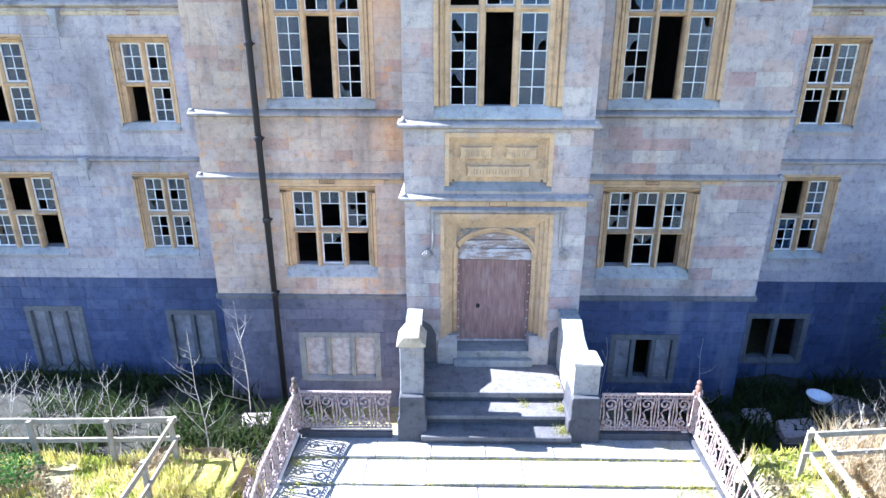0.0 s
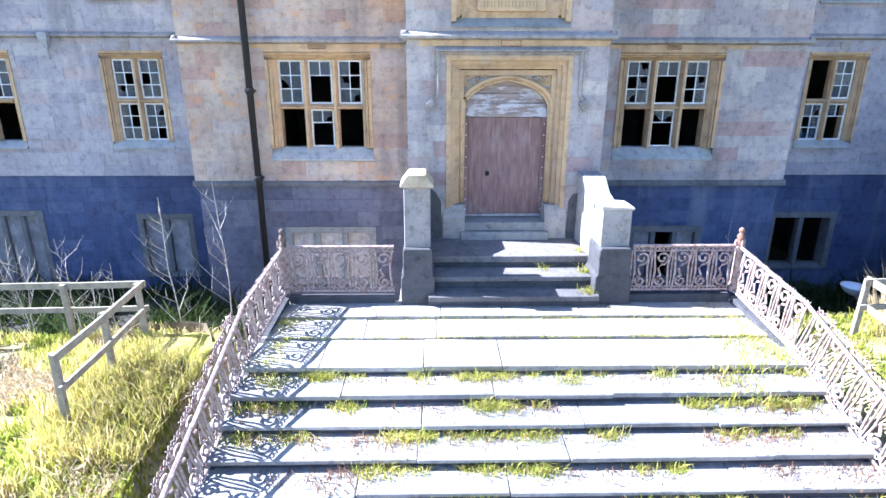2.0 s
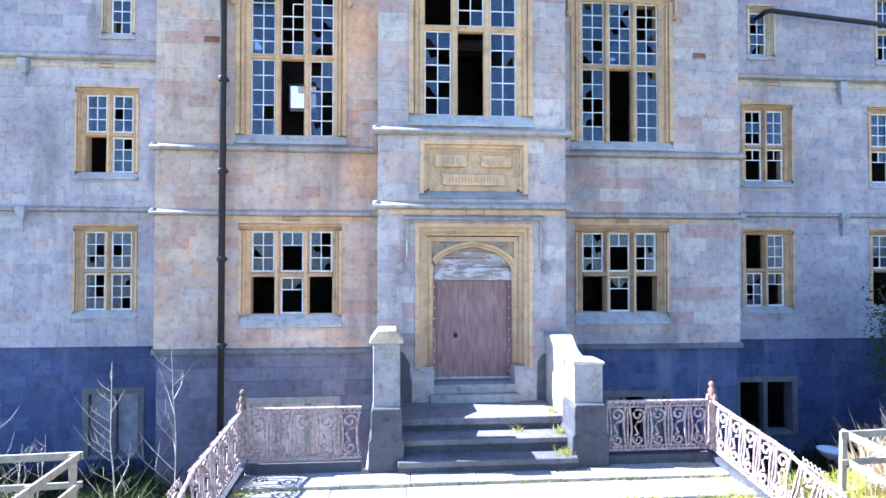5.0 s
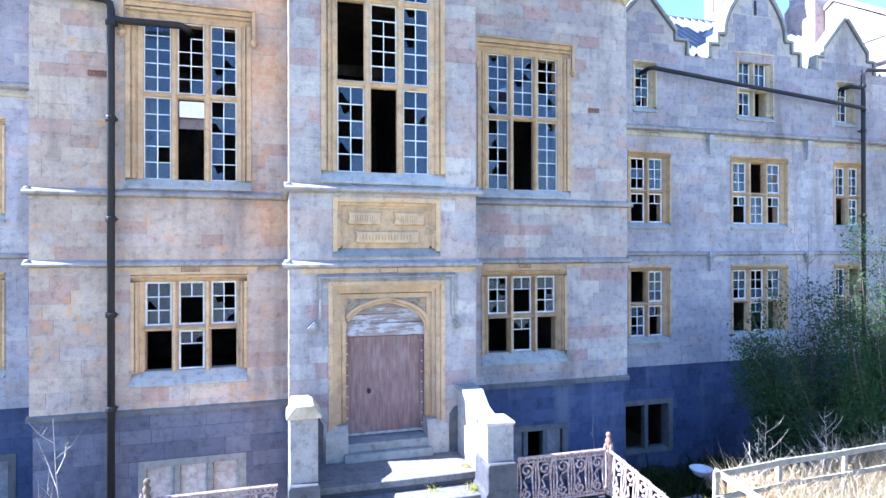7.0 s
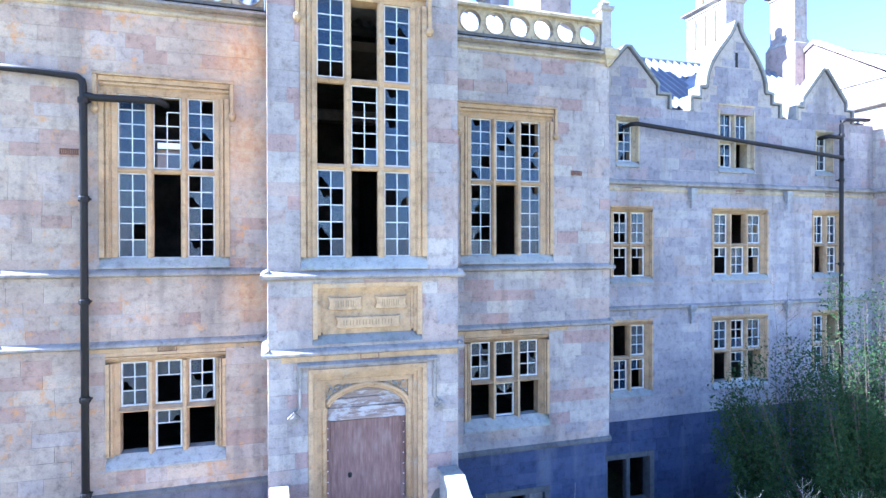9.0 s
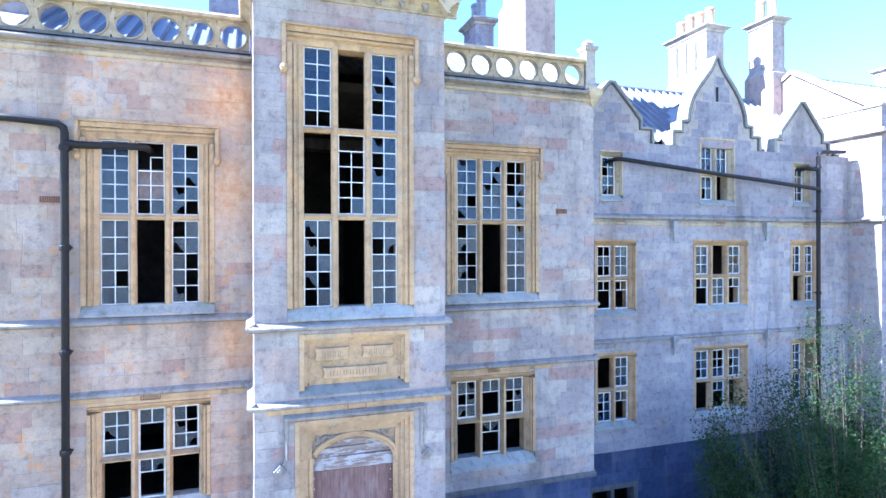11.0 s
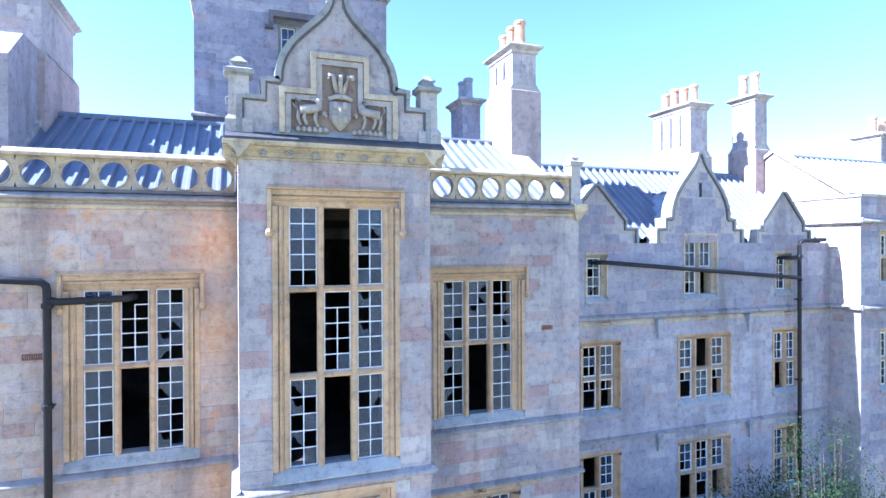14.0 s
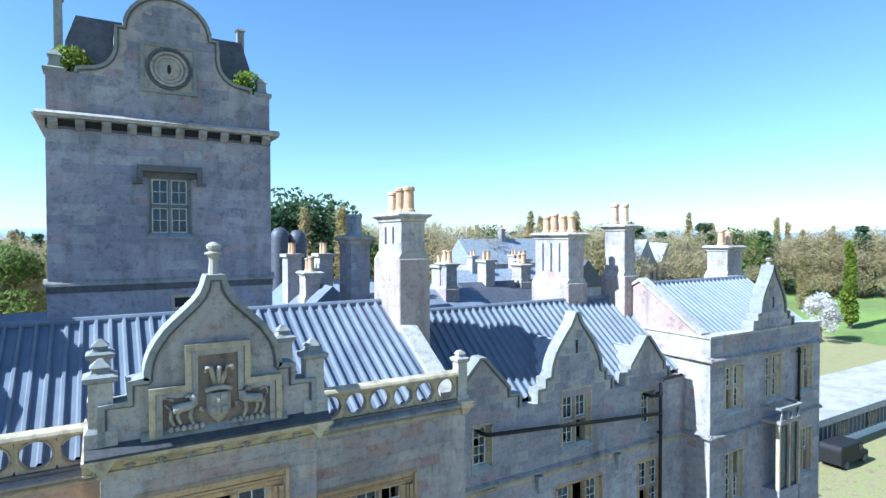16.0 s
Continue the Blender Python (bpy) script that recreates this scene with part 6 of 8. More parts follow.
# ---------------------------------------------------------------- terrace, porch steps and garden steps
TZ, RISE, KERB = -1.14, 0.165, -0.9
terrace = thing("terrace", (0, -2.7, TZ), "sunlit stone terrace bridging to the door, grass in its joints", "terrace", kind="structure")
TXL, TXR, TYF = -4.4, 4.2, -4.34
part("terrace_core", box(bmesh.new(), TXL, TXR, TYF + 0.1, -2.06, FOOT, TZ - 0.08), M_JOINT, terrace)
part("bridge_core", box(bmesh.new(), -2.2, 2.08, -2.06, BAY_Y + 0.5, FOOT, TZ - 0.08), M_JOINT, terrace)
SLABS = []
rng = random.Random(21)
for y0, y1, up in ((-4.36, -3.48, 0.0), (-3.46, -2.77, 0.04), (-2.75, -2.04, 0.09)):
    x = TXL
    while x < TXR - 0.2:
        w = min(rng.uniform(1.0, 1.9), TXR - x)
        if TXR - x - w < 0.5:
            w = TXR - x
        SLABS.append((x + 0.003, x + w - 0.003, y0 + 0.004, y1 - 0.004, TZ - 0.09, TZ + up + rng.uniform(-0.01, 0.01)))
        x += w


def slab(parent, name, x0, x1, y0, y1, z0, z1, mtl, rng):
    bm = box(bmesh.new(), x0, x1, y0, y1, z0, z1)
    for v in bm.verts:
        v.co += Vector((rng.uniform(-0.006, 0.006), rng.uniform(-0.012, 0.012), rng.uniform(-0.006, 0.006)))
    return part(name, bm, mtl, parent, bevel=0.012)


for s in SLABS:
    slab(terrace, "paving_slab", *s, M_PAVE, rng)

porch = thing("porch_steps", (DC, -1.5, TZ), "three worn stone steps up to the door landing", "steps", kind="structure")
SX0, SX1 = -1.62, 1.5
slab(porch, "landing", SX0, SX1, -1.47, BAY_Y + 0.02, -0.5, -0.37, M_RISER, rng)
# shade below the landing and nosings is put into the black cores
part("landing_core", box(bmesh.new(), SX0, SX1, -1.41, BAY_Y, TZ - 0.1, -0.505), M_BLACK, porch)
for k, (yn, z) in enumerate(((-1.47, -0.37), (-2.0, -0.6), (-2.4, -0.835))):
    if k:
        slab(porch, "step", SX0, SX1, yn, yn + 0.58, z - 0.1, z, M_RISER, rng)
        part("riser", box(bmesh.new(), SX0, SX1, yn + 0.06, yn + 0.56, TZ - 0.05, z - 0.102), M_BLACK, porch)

garden = thing("garden_steps", (0, -6.5, TZ), "broad worn stone steps down to the garden, weeds in the joints", "steps", kind="structure")
STEPY = [-4.36, -4.87, -5.35, -5.82, -6.28, -6.74, -7.2, -7.66, -8.12, -8.58, -9.04]
for k in range(1, len(STEPY)):
    z = TZ - RISE * k
    x, spread = TXL - 0.2, 0.2
    end = TXR + spread
    while x < end - 0.3:
        w = min(rng.uniform(1.7, 3.2), end - x)
        if end - x - w < 0.6:
            w = end - x
        jut = rng.uniform(-0.03, 0.02)
        slab(garden, "step_slab", x + 0.004, x + w - 0.004, STEPY[k] + jut, STEPY[k - 1] + 0.1, z - 0.075, z + rng.uniform(-0.012, 0.01), M_PIER, rng)
        x += w
    # riser stone is black to hold the shade under each tread
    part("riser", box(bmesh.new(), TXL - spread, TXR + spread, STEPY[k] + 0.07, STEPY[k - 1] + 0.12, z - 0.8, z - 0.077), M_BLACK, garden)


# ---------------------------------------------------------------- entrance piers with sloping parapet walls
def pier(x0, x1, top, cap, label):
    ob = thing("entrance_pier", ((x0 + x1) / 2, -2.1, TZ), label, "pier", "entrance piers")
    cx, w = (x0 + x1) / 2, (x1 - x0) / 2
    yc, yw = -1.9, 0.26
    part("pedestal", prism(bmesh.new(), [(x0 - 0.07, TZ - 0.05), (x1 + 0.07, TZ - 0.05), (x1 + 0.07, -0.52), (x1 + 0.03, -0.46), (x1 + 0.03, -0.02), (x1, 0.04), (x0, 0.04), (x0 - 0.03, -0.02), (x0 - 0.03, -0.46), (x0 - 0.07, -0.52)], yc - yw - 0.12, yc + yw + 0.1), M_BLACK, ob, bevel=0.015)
    part("shaft", box(bmesh.new(), x0, x1, yc - yw, yc + yw, 0.03, top), M_PIER, ob, bevel=0.012)
    if cap:
        bm = prism(bmesh.new(), [(x0 - 0.06, top), (x1 + 0.06, top), (x1 + 0.06, top + 0.05), (x1 + 0.02, top + 0.1), (x1 - 0.08, top + 0.23), (x0 + 0.08, top + 0.23), (x0 - 0.02, top + 0.1), (x0 - 0.06, top + 0.05)], yc - yw - 0.06, yc + yw + 0.06)
        part("cap", bm, M_WARM, ob, "yellowed sloping cap stone", bevel=0.015)
    else:
        part("broken_top", prism(bmesh.new(), [(x0 - 0.03, top), (x1 + 0.03, top), (x1 + 0.03, top + 0.05), (x0 - 0.03, top + 0.08)], yc - yw - 0.03, yc + yw + 0.03), M_CREAM, ob, bevel=0.012)
    xa, xb = (x0 + 0.08, x1 - 0.12) if cap else (x0 + 0.02, x0 + 0.36)
    part("parapet_wall", prism(bmesh.new(), [(yc + yw - 0.02, TZ - 0.05), (yc + yw - 0.02, 0.62), (-1.15, 0.72), (-0.75, 0.98), (BAY_Y - 0.02, 0.98), (BAY_Y - 0.02, TZ - 0.05)], xa, xb, "x"), M_CREAM, ob)
    part("parapet_coping", prism(bmesh.new(), [(yc + yw, 0.62), (-1.15, 0.725), (-0.75, 0.985), (BAY_Y - 0.02, 0.985), (BAY_Y - 0.02, 1.07), (-0.8, 1.07), (-1.18, 0.82), (yc + yw, 0.72)], xa - 0.05, xb + 0.05, "x"), M_SILL, ob, bevel=0.01)
    return ob


pier(-2.05, -1.58, 1.14, True, "square stone entrance pier with a sloping cap on a dark pedestal")
pier(1.5, 2.03, 0.72, False, "square stone entrance pier without its cap, sunlit on one side")


# ---------------------------------------------------------------- cast-iron railings
def scroll_panel(w, h):
    """One bay of scrollwork in the x-z plane, from 0 to w and 0 to h."""
    bm = bmesh.new()
    r = 0.019
    spiral = lambda cx, cz, r0, a0, turns, sgn, n=16: [(cx + r0 * (1 - 0.75 * k / n) * math.cos(a0 + sgn * turns * 2 * math.pi * k / n), 0, cz + r0 * (1 - 0.75 * k / n) * math.sin(a0 + sgn * turns * 2 * math.pi * k / n)) for k in range(n + 1)]  # noqa: E731
    b0, b1 = 0.09, h - 0.1
    m = (b0 + b1) / 2
    big = min(w * 0.36, (b1 - b0) * 0.3)
    tube(bm, spiral(w * 0.5, b1 - big - 0.01, big, -math.pi / 2, 1.35, 1), 0.023, 5)
    tube(bm, spiral(w * 0.5, b0 + big * 0.8, big * 0.8, math.pi / 2, 1.35, 1), 0.023, 5)
    tube(bm, [(w * 0.5, 0, b1 - 2 * big), (w * 0.34, 0, m), (w * 0.5, 0, b0 + big * 1.6)], 0.022, 5)
    tube(bm, [(w * 0.12, 0, b0), (w * 0.2, 0, m - 0.06), (w * 0.1, 0, b1)], r, 5)
    tube(bm, [(w * 0.88, 0, b0), (w * 0.8, 0, m + 0.06), (w * 0.9, 0, b1)], r, 5)
    tube(bm, [(0, 0, b0), (0, 0, b1)], 0.015, 5)
    n = 5
    for k in range(n):
        a, b = w * k / n, w * (k + 1) / n
        for z0, z1 in ((0.02, b0), (b1, h - 0.02)):
            tube(bm, [(a, 0, z0), (b, 0, z1)], 0.01, 4)
            tube(bm, [(a, 0, z1), (b, 0, z0)], 0.01, 4)
    for z in (b0, b1):
        tube(bm, [(0, 0, z), (w, 0, z)], 0.011, 5)
    bmesh.ops.recalc_face_normals(bm, faces=bm.faces)
    me = bpy.data.meshes.new("scroll_panel")
    bm.to_mesh(me)
    bm.free()
    me.materials.append(M_RAIL)
    return me


RAIL_H = 0.88
PANEL_W = 0.36
SCROLL = scroll_panel(PANEL_W, RAIL_H)


def railing(points, label, lift=0.06):
    """A run of scrollwork along a broken line of feet (x, y, z)."""
    ob = thing("iron_railing", points[0], label, "railing", "terrace railings")
    base = Vector(points[0])
    for p, q in zip(points, points[1:]):
        p, q = Vector(p), Vector(q)
        d = q - p
        flat = Vector((d.x, d.y, 0)).length
        n = max(1, round(flat / PANEL_W))
        up = Vector((0, 0, 1))
        for nm, z, r in (("top_rail", RAIL_H, 0.03), ("bottom_rail", 0.02, 0.022)):
            part(nm, tube(bmesh.new(), [p + up * (z + lift), q + up * (z + lift)], r, 6), M_RAIL, ob)
        for k in range(n):
            o = new("scroll_panel", SCROLL)
            o.parent = ob
            s = p + d * (k / n)
            f = flat / n / PANEL_W
            m = Matrix(((d.x / flat * f, -d.y / flat, 0, 0), (d.y / flat * f, d.x / flat, 0, 0), (d.z / flat * f, 0, 1, 0), (0, 0, 0, 1)))
            o.matrix_local = Matrix.Translation(s - base + up * lift) @ m
        side = Vector((-d.y, d.x, 0)).normalized() * 0.055
        bm = bmesh.new()
        bmesh.ops.convex_hull(bm, input=[bm.verts.new(e + side * f + up * g) for e in (p, q) for f in (-1, 1) for g in (-0.42, 0.0)])
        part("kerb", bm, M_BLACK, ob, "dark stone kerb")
    return ob


def rail_post(x, y, z, rust, label):
    ob = thing("railing_post", (x, y, z), label, "post", "railing posts")
    part("shaft", lathe(bmesh.new(), x, y, [(0.075, z), (0.075, z + 0.1), (0.05, z + 0.14), (0.045, z + 0.8), (0.07, z + 0.84), (0.07, z + 0.88)], square=True), M_RAIL, ob)
    part("finial", lathe(bmesh.new(), x, y, [(0.04, z + 0.88), (0.075, z + 0.92), (0.045, z + 0.95), (0.055, z + 1.0), (0.068, z + 1.05), (0.04, z + 1.1), (0.03, z + 1.12), (0.052, z + 1.15), (0.048, z + 1.19), (0.015, z + 1.22)], 10), rust, ob, smooth=True)
    for dx, dy in ((0.08, 0), (-0.08, 0), (0, 0.08), (0, -0.08)):
        part("leaf", lathe(bmesh.new(), x + dx, y + dy, [(0.012, z + 0.86), (0.03, z + 0.9), (0.022, z + 0.96), (0.006, z + 1.0)], 6), M_RAIL, ob)
    return ob


RPL, RPR = (-4.25, -2.12), (4.08, -2.12)
railing([(RPL[0] + 0.06, RPL[1], KERB), (-2.25, RPL[1], KERB)], "flaking scrollwork iron railing beside the entrance pier")
railing([(2.12, RPR[1], KERB), (RPR[0] - 0.06, RPR[1], KERB)], "pale scrollwork iron railing beside the entrance pier")
railing([(RPL[0], RPL[1] - 0.06, KERB - 0.02), (-4.38, -4.05, -1.2), (-4.5, -8.9, -2.9)], "rusty cream scrollwork railing stepping down the garden stair")
railing([(RPR[0], RPR[1] - 0.06, KERB - 0.02), (4.12, -4.05, -1.18), (4.3, -8.9, -2.9)], "sunlit cream scrollwork railing along the garden stair")
rail_post(*RPL, KERB + 0.06, M_TRUNK, "iron corner post with a dark rusted turned finial")
rail_post(*RPR, KERB + 0.06, M_TERRA, "iron corner post with a rusty turned finial")


# ---------------------------------------------------------------- pipes on the fronts
def pipe(name, label, runs, r, joints=(), category="pipe"):
    ob = thing(name, runs[0][0], label, category)
    for pts in runs:
        part("pipe_run", tube(bmesh.new(), pts, r, 10), M_IRONPIPE, ob, smooth=True)
    for x, y, z in joints:
        part("collar", lathe(bmesh.new(), x, y, [(r * 1.3, z - 0.06), (r * 1.45, z - 0.03), (r * 1.45, z + 0.03), (r * 1.3, z + 0.06)], 10), M_IRONPIPE, ob)
        part("bracket", box(bmesh.new(), x - 0.11, x + 0.11, y + r * 0.3, y + 0.14, z - 0.02, z + 0.02), M_IRONPIPE, ob)
    return ob


PXX, PYY = -5.78, PAV_Y - 0.2
pipe("soil_pipe", "tall black cast-iron soil pipe with a branch and bend", [[(PXX, PYY, FOOT + 0.3), (PXX, PYY, 9.3), (PXX - 0.02, PYY, 9.42), (PXX - 0.12, PYY, 9.5), (PXX - 0.9, PYY + 0.02, 9.56), (-7.9, PYY + 0.1, 9.62)], [(PXX, PYY, 9.12), (PXX + 0.2, PYY, 9.07), (-4.42, PYY + 0.04, 9.1), (-4.3, PYY + 0.16, 9.1), (-4.24, PYY + 0.5, 9.1)]], 0.078, [(PXX, PYY, z) for z in (0.55, 2.6, 4.7, 6.9, 9.0)])
pipe("drain_pipe", "black pipe sloping across the wing wall to a downpipe", [[(8.86, WING_Y + 0.25, 9.66), (8.86, WING_Y - 0.22, 9.68), (8.98, WING_Y - 0.3, 9.68), (17.55, WING_Y - 0.3, 9.0), (17.62, WING_Y - 0.3, 8.9)], [(17.62, WING_Y - 0.25, FOOT + 0.2), (17.62, WING_Y - 0.25, 10.2), (17.64, WING_Y - 0.25, 10.3), (17.8, WING_Y - 0.25, 10.38), (18.9, WING_Y - 0.3, 10.42)], [(17.1, WING_Y + 0.2, 9.75), (17.1, WING_Y - 0.2, 9.75), (17.62, WING_Y - 0.25, 9.72)]], 0.07, [(17.62, WING_Y - 0.25, z) for z in (2.5, 5.2, 8.2, 9.8)])
pipe("downpipe", "black downpipe on the cross wing", [[(26.2, XW_Y - 0.12, FOOT + 0.2), (26.2, XW_Y - 0.12, 11.0)]], 0.06, [(26.2, XW_Y - 0.12, z) for z in (6.0, 8.6, 10.8)])
for x, z in ((11.25, 7.6), (11.25, 3.8), (15.3, 7.6), (15.3, 3.8), (-11.2, 7.6), (-11.2, 3.8)):
    ob = thing("rainwater_head", (x, WING_Y, z), "small pale rainwater head below the string course", "rainwater head", "rainwater heads")
    part("hopper", lathe(bmesh.new(), x, WING_Y - 0.1, [(0.06, z - 0.22), (0.07, z - 0.1), (0.11, z), (0.12, z + 0.1), (0.12, z + 0.14)], square=True), M_LEAD, ob)
    part("outlet", tube(bmesh.new(), [(x, WING_Y - 0.1, z - 0.2), (x, WING_Y - 0.08, z - 0.5)], 0.035, 8), M_LEAD, ob)
# stone balcony on brackets on the cross wing
ob = thing("balcony", (24.2, XW_Y, 8.2), "small stone balcony with lattice front over a bay window", "balcony")
part("balcony_floor", prism(bmesh.new(), [(23.2, XW_Y), (25.4, XW_Y), (25.2, XW_Y - 0.8), (23.4, XW_Y - 0.8)], 7.95, 8.1, "z"), M_STRING, ob)
part("balcony_rail", prism(bmesh.new(), [(23.2, XW_Y), (23.4, XW_Y - 0.8), (25.2, XW_Y - 0.8), (25.4, XW_Y), (25.28, XW_Y), (25.1, XW_Y - 0.68), (23.5, XW_Y - 0.68), (23.32, XW_Y)], 8.6, 8.7, "z"), M_SILL, ob)
for k in range(8):
    x = 23.45 + 1.7 * k / 7
    part("baluster", tube(bmesh.new(), [(x, XW_Y - 0.74, 8.1), (x + 0.18 * (-1) ** k, XW_Y - 0.74, 8.6)], 0.03, 5), M_SILL, ob)
part("bay_wall", prism(bmesh.new(), [(23.3, XW_Y), (25.3, XW_Y), (25.1, XW_Y - 0.7), (23.5, XW_Y - 0.7)], FOOT, 5.0, "z"), STONES["cool"][1], ob)
for x in (23.5, 24.3, 25.1):
    part("bay_mullion", box(bmesh.new(), x - 0.05, x + 0.05, XW_Y - 0.72, XW_Y - 0.55, 5.0, 7.95), M_WARM, ob)
part("bay_glass", box(bmesh.new(), 23.5, 25.1, XW_Y - 0.62, XW_Y - 0.61, 5.0, 7.95), M_GLASS, ob)


# ---------------------------------------------------------------- ground
def ground_z(x, y):
    """Height of the land: banked lawns in front, a sunken area along the building."""
    ax = abs(x + 0.05)
    lawn = (-1.85 if x < 0 else -1.62) + 0.12 * math.sin(x * 0.9 + y * 0.5) * math.sin(y * 0.8) - max(0, -7 - y) * 0.12
    lawn = max(lawn, -3.0)
    if x > 14:
        lawn -= min(2.0, (x - 14) * 0.25)
    area = -3.2
    edge = -2.0 + (0.0 if x < 0 else min(1.0, max(0.0, ax - 5.5) / 5.5) * 1.0) + 0.12 * math.sin(x * 1.7)
    t = min(1, max(0, (y - edge) / 0.8))
    g = lawn + (area - lawn) * t * t * (3 - 2 * t)
    side = min(1, max(0, (5.35 + 0.12 * math.sin(y * 2.1) - ax) / 0.4))
    low = min(lawn, TZ - 0.34 * max(0, -4.36 - y) - 0.35)
    g = g + ((max(area, low - 0.9) if y < -2.4 else area) - g) * side if y > -9.2 else g
    far = math.hypot(x, y - 10)
    if y > 20 or far > 60:
        g = area + min(0.0, 0)
    return max(g, -3.3)


gr = thing("ground", label="rough grassy ground, banked in front of a sunken area", category="ground", kind="structure")
xs = sorted({*[-30 + 0.5 * k for k in range(121)], *[-800, -400, -200, -100, -60, -45, 45, 60, 100, 200, 400, 800]})
ys = sorted({*[-24 + 0.4 * k for k in range(80)], *[-800, -300, -120, -60, -35, 10, 14, 20, 30, 50, 80, 120, 200, 400, 900]})
verts = [(x, y, ground_z(x, y) if abs(x) <= 30 and y < 10 else -3.2) for y in ys for x in xs]
nx = len(xs)
faces = [(j * nx + i, j * nx + i + 1, (j + 1) * nx + i + 1, (j + 1) * nx + i) for j in range(len(ys) - 1) for i in range(nx - 1)]
me = bpy.data.meshes.new("turf")
me.from_pydata(verts, [], faces)
me.polygons.foreach_set("use_smooth", [True] * len(me.polygons))
me.materials.append(M_GROUND)
turf = new("turf", me)
turf.parent = gr
for x0, x1 in ((-22.0, -4.45), (4.35, 19.4)):
    bm = bmesh.new()
    nx2, ny2 = int((x1 - x0) / 0.6), 9
    grid = [[bm.verts.new((x0 + (x1 - x0) * i / nx2, -1.6 + 5.1 * j / ny2, -3.12 + 0.3 * max(0, noise.noise((i * 0.5, j * 0.6, x0))) + (0.1 if j else -0.3))) for i in range(nx2 + 1)] for j in range(ny2 + 1)]
    for j in range(ny2):
        for i in range(nx2):
            bm.faces.new((grid[j][i], grid[j][i + 1], grid[j + 1][i + 1], grid[j + 1][i]))
    part("area_floor", bm, M_DIRT, gr, "soil of the sunken area, shade in its dark colour", smooth=True)


def blades(name, spots, mtl, parent=None, label="", lo=0.12, hi=0.45, seed=1, spread=0.35, wide=0.012):
    """Many bent blades, two triangles each, joined into one mesh. spots: (x, y, z, height factor)."""
    rng = random.Random(seed)
    v, f = [], []
    for x, y, z, k in spots:
        h = rng.uniform(lo, hi) * k
        a = rng.uniform(0, 6.283)
        b = rng.uniform(0, 6.283)
        lean = rng.uniform(0.1, spread) * h * 1.4
        dx, dy = math.cos(a) * wide, math.sin(a) * wide
        mx, my = math.cos(b) * lean * 0.35, math.sin(b) * lean * 0.35
        ex, ey = math.cos(b) * lean, math.sin(b) * lean
        n = len(v)
        v += [(x - dx, y - dy, z - 0.02), (x + dx, y + dy, z - 0.02), (x + mx + dx * 0.7, y + my + dy * 0.7, z + h * 0.6), (x + mx - dx * 0.7, y + my - dy * 0.7, z + h * 0.6), (x + ex, y + ey, z + h)]
        f += [(n, n + 1, n + 2, n + 3), (n + 3, n + 2, n + 4)]
    me = bpy.data.meshes.new(name)
    me.from_pydata(v, [], f)
    me.materials.append(mtl)
    ob = new(name, me)
    ob.parent = parent
    return tagged(ob, label, "grass" if label else "", "", "stuff")


rng = random.Random(31)
green, straw, moss = [], [], []
while len(green) + len(straw) + len(moss) < 62000:
    x, y = rng.uniform(-14, -5.2) if rng.random() < 0.6 else rng.uniform(5.2, 15), rng.uniform(-10.0, -1.5)
    if abs(x) < 5.4 + 0.25 * max(0, (-5 - y) * 0.25) or noise.noise((x * 0.8, y * 0.8, 0)) < -0.34:
        continue
    patch = noise.noise((x * 0.75, y * 0.9, 3)) + 0.35 * noise.noise((x * 2.1, y * 2.1, 8))
    tall = 0.55 + 0.8 * max(0, noise.noise((x * 0.5, y * 0.5, 4)) + 0.3)
    bucket, k = (straw, tall) if patch > 0.12 else (moss, 0.7) if patch < -0.12 else (green, tall)
    bucket.append((x, y, ground_z(x, y), k))
for _ in range(9000):
    x, y = rng.uniform(-7.2, -5.15), rng.uniform(-9.0, -1.9)
    (moss if noise.noise((x * 1.1, y * 1.1, 6)) > -0.05 else straw).append((x, y, ground_z(x, y), rng.uniform(0.5, 1.0)))
blades("bank_grass", green, M_GRASS, None, "tangled straw-coloured and green grass on the banks", 0.12, 0.42, 32)
blades("bank_straw", straw, M_STRAW, None, "pale dead straw matted over the bank", 0.1, 0.36, 39, 1.3, 0.014)
blades("moss_tufts", moss, M_MOSS, None, "bright yellow-green moss and tufts on the bank", 0.08, 0.24, 33, 0.7, 0.018)
spots = []
for k, yn in enumerate(STEPY):
    z = TZ - RISE * k
    for _ in range(30):
        cx = rng.uniform(-4.2, 4.1)
        if noise.noise((cx * 0.9, k * 3.1, 2)) < -0.05:
            continue
        big = rng.uniform(0.3, 1.0) ** 2
        for _ in range(int(25 + 130 * big)):
            spots.append((cx + rng.gauss(0, 0.05 + 0.1 * big), yn - abs(rng.gauss(0.03, 0.05 + 0.07 * big)), z - RISE, rng.uniform(0.3, 0.7 + 0.7 * big)))
for yn in (-3.47, -2.76):
    for _ in range(150):
        cx = rng.uniform(-4.0, 3.9)
        for _ in range(4):
            spots.append((cx + rng.gauss(0, 0.05), yn + rng.gauss(0, 0.012), TZ + 0.04, rng.uniform(0.12, 0.32)))
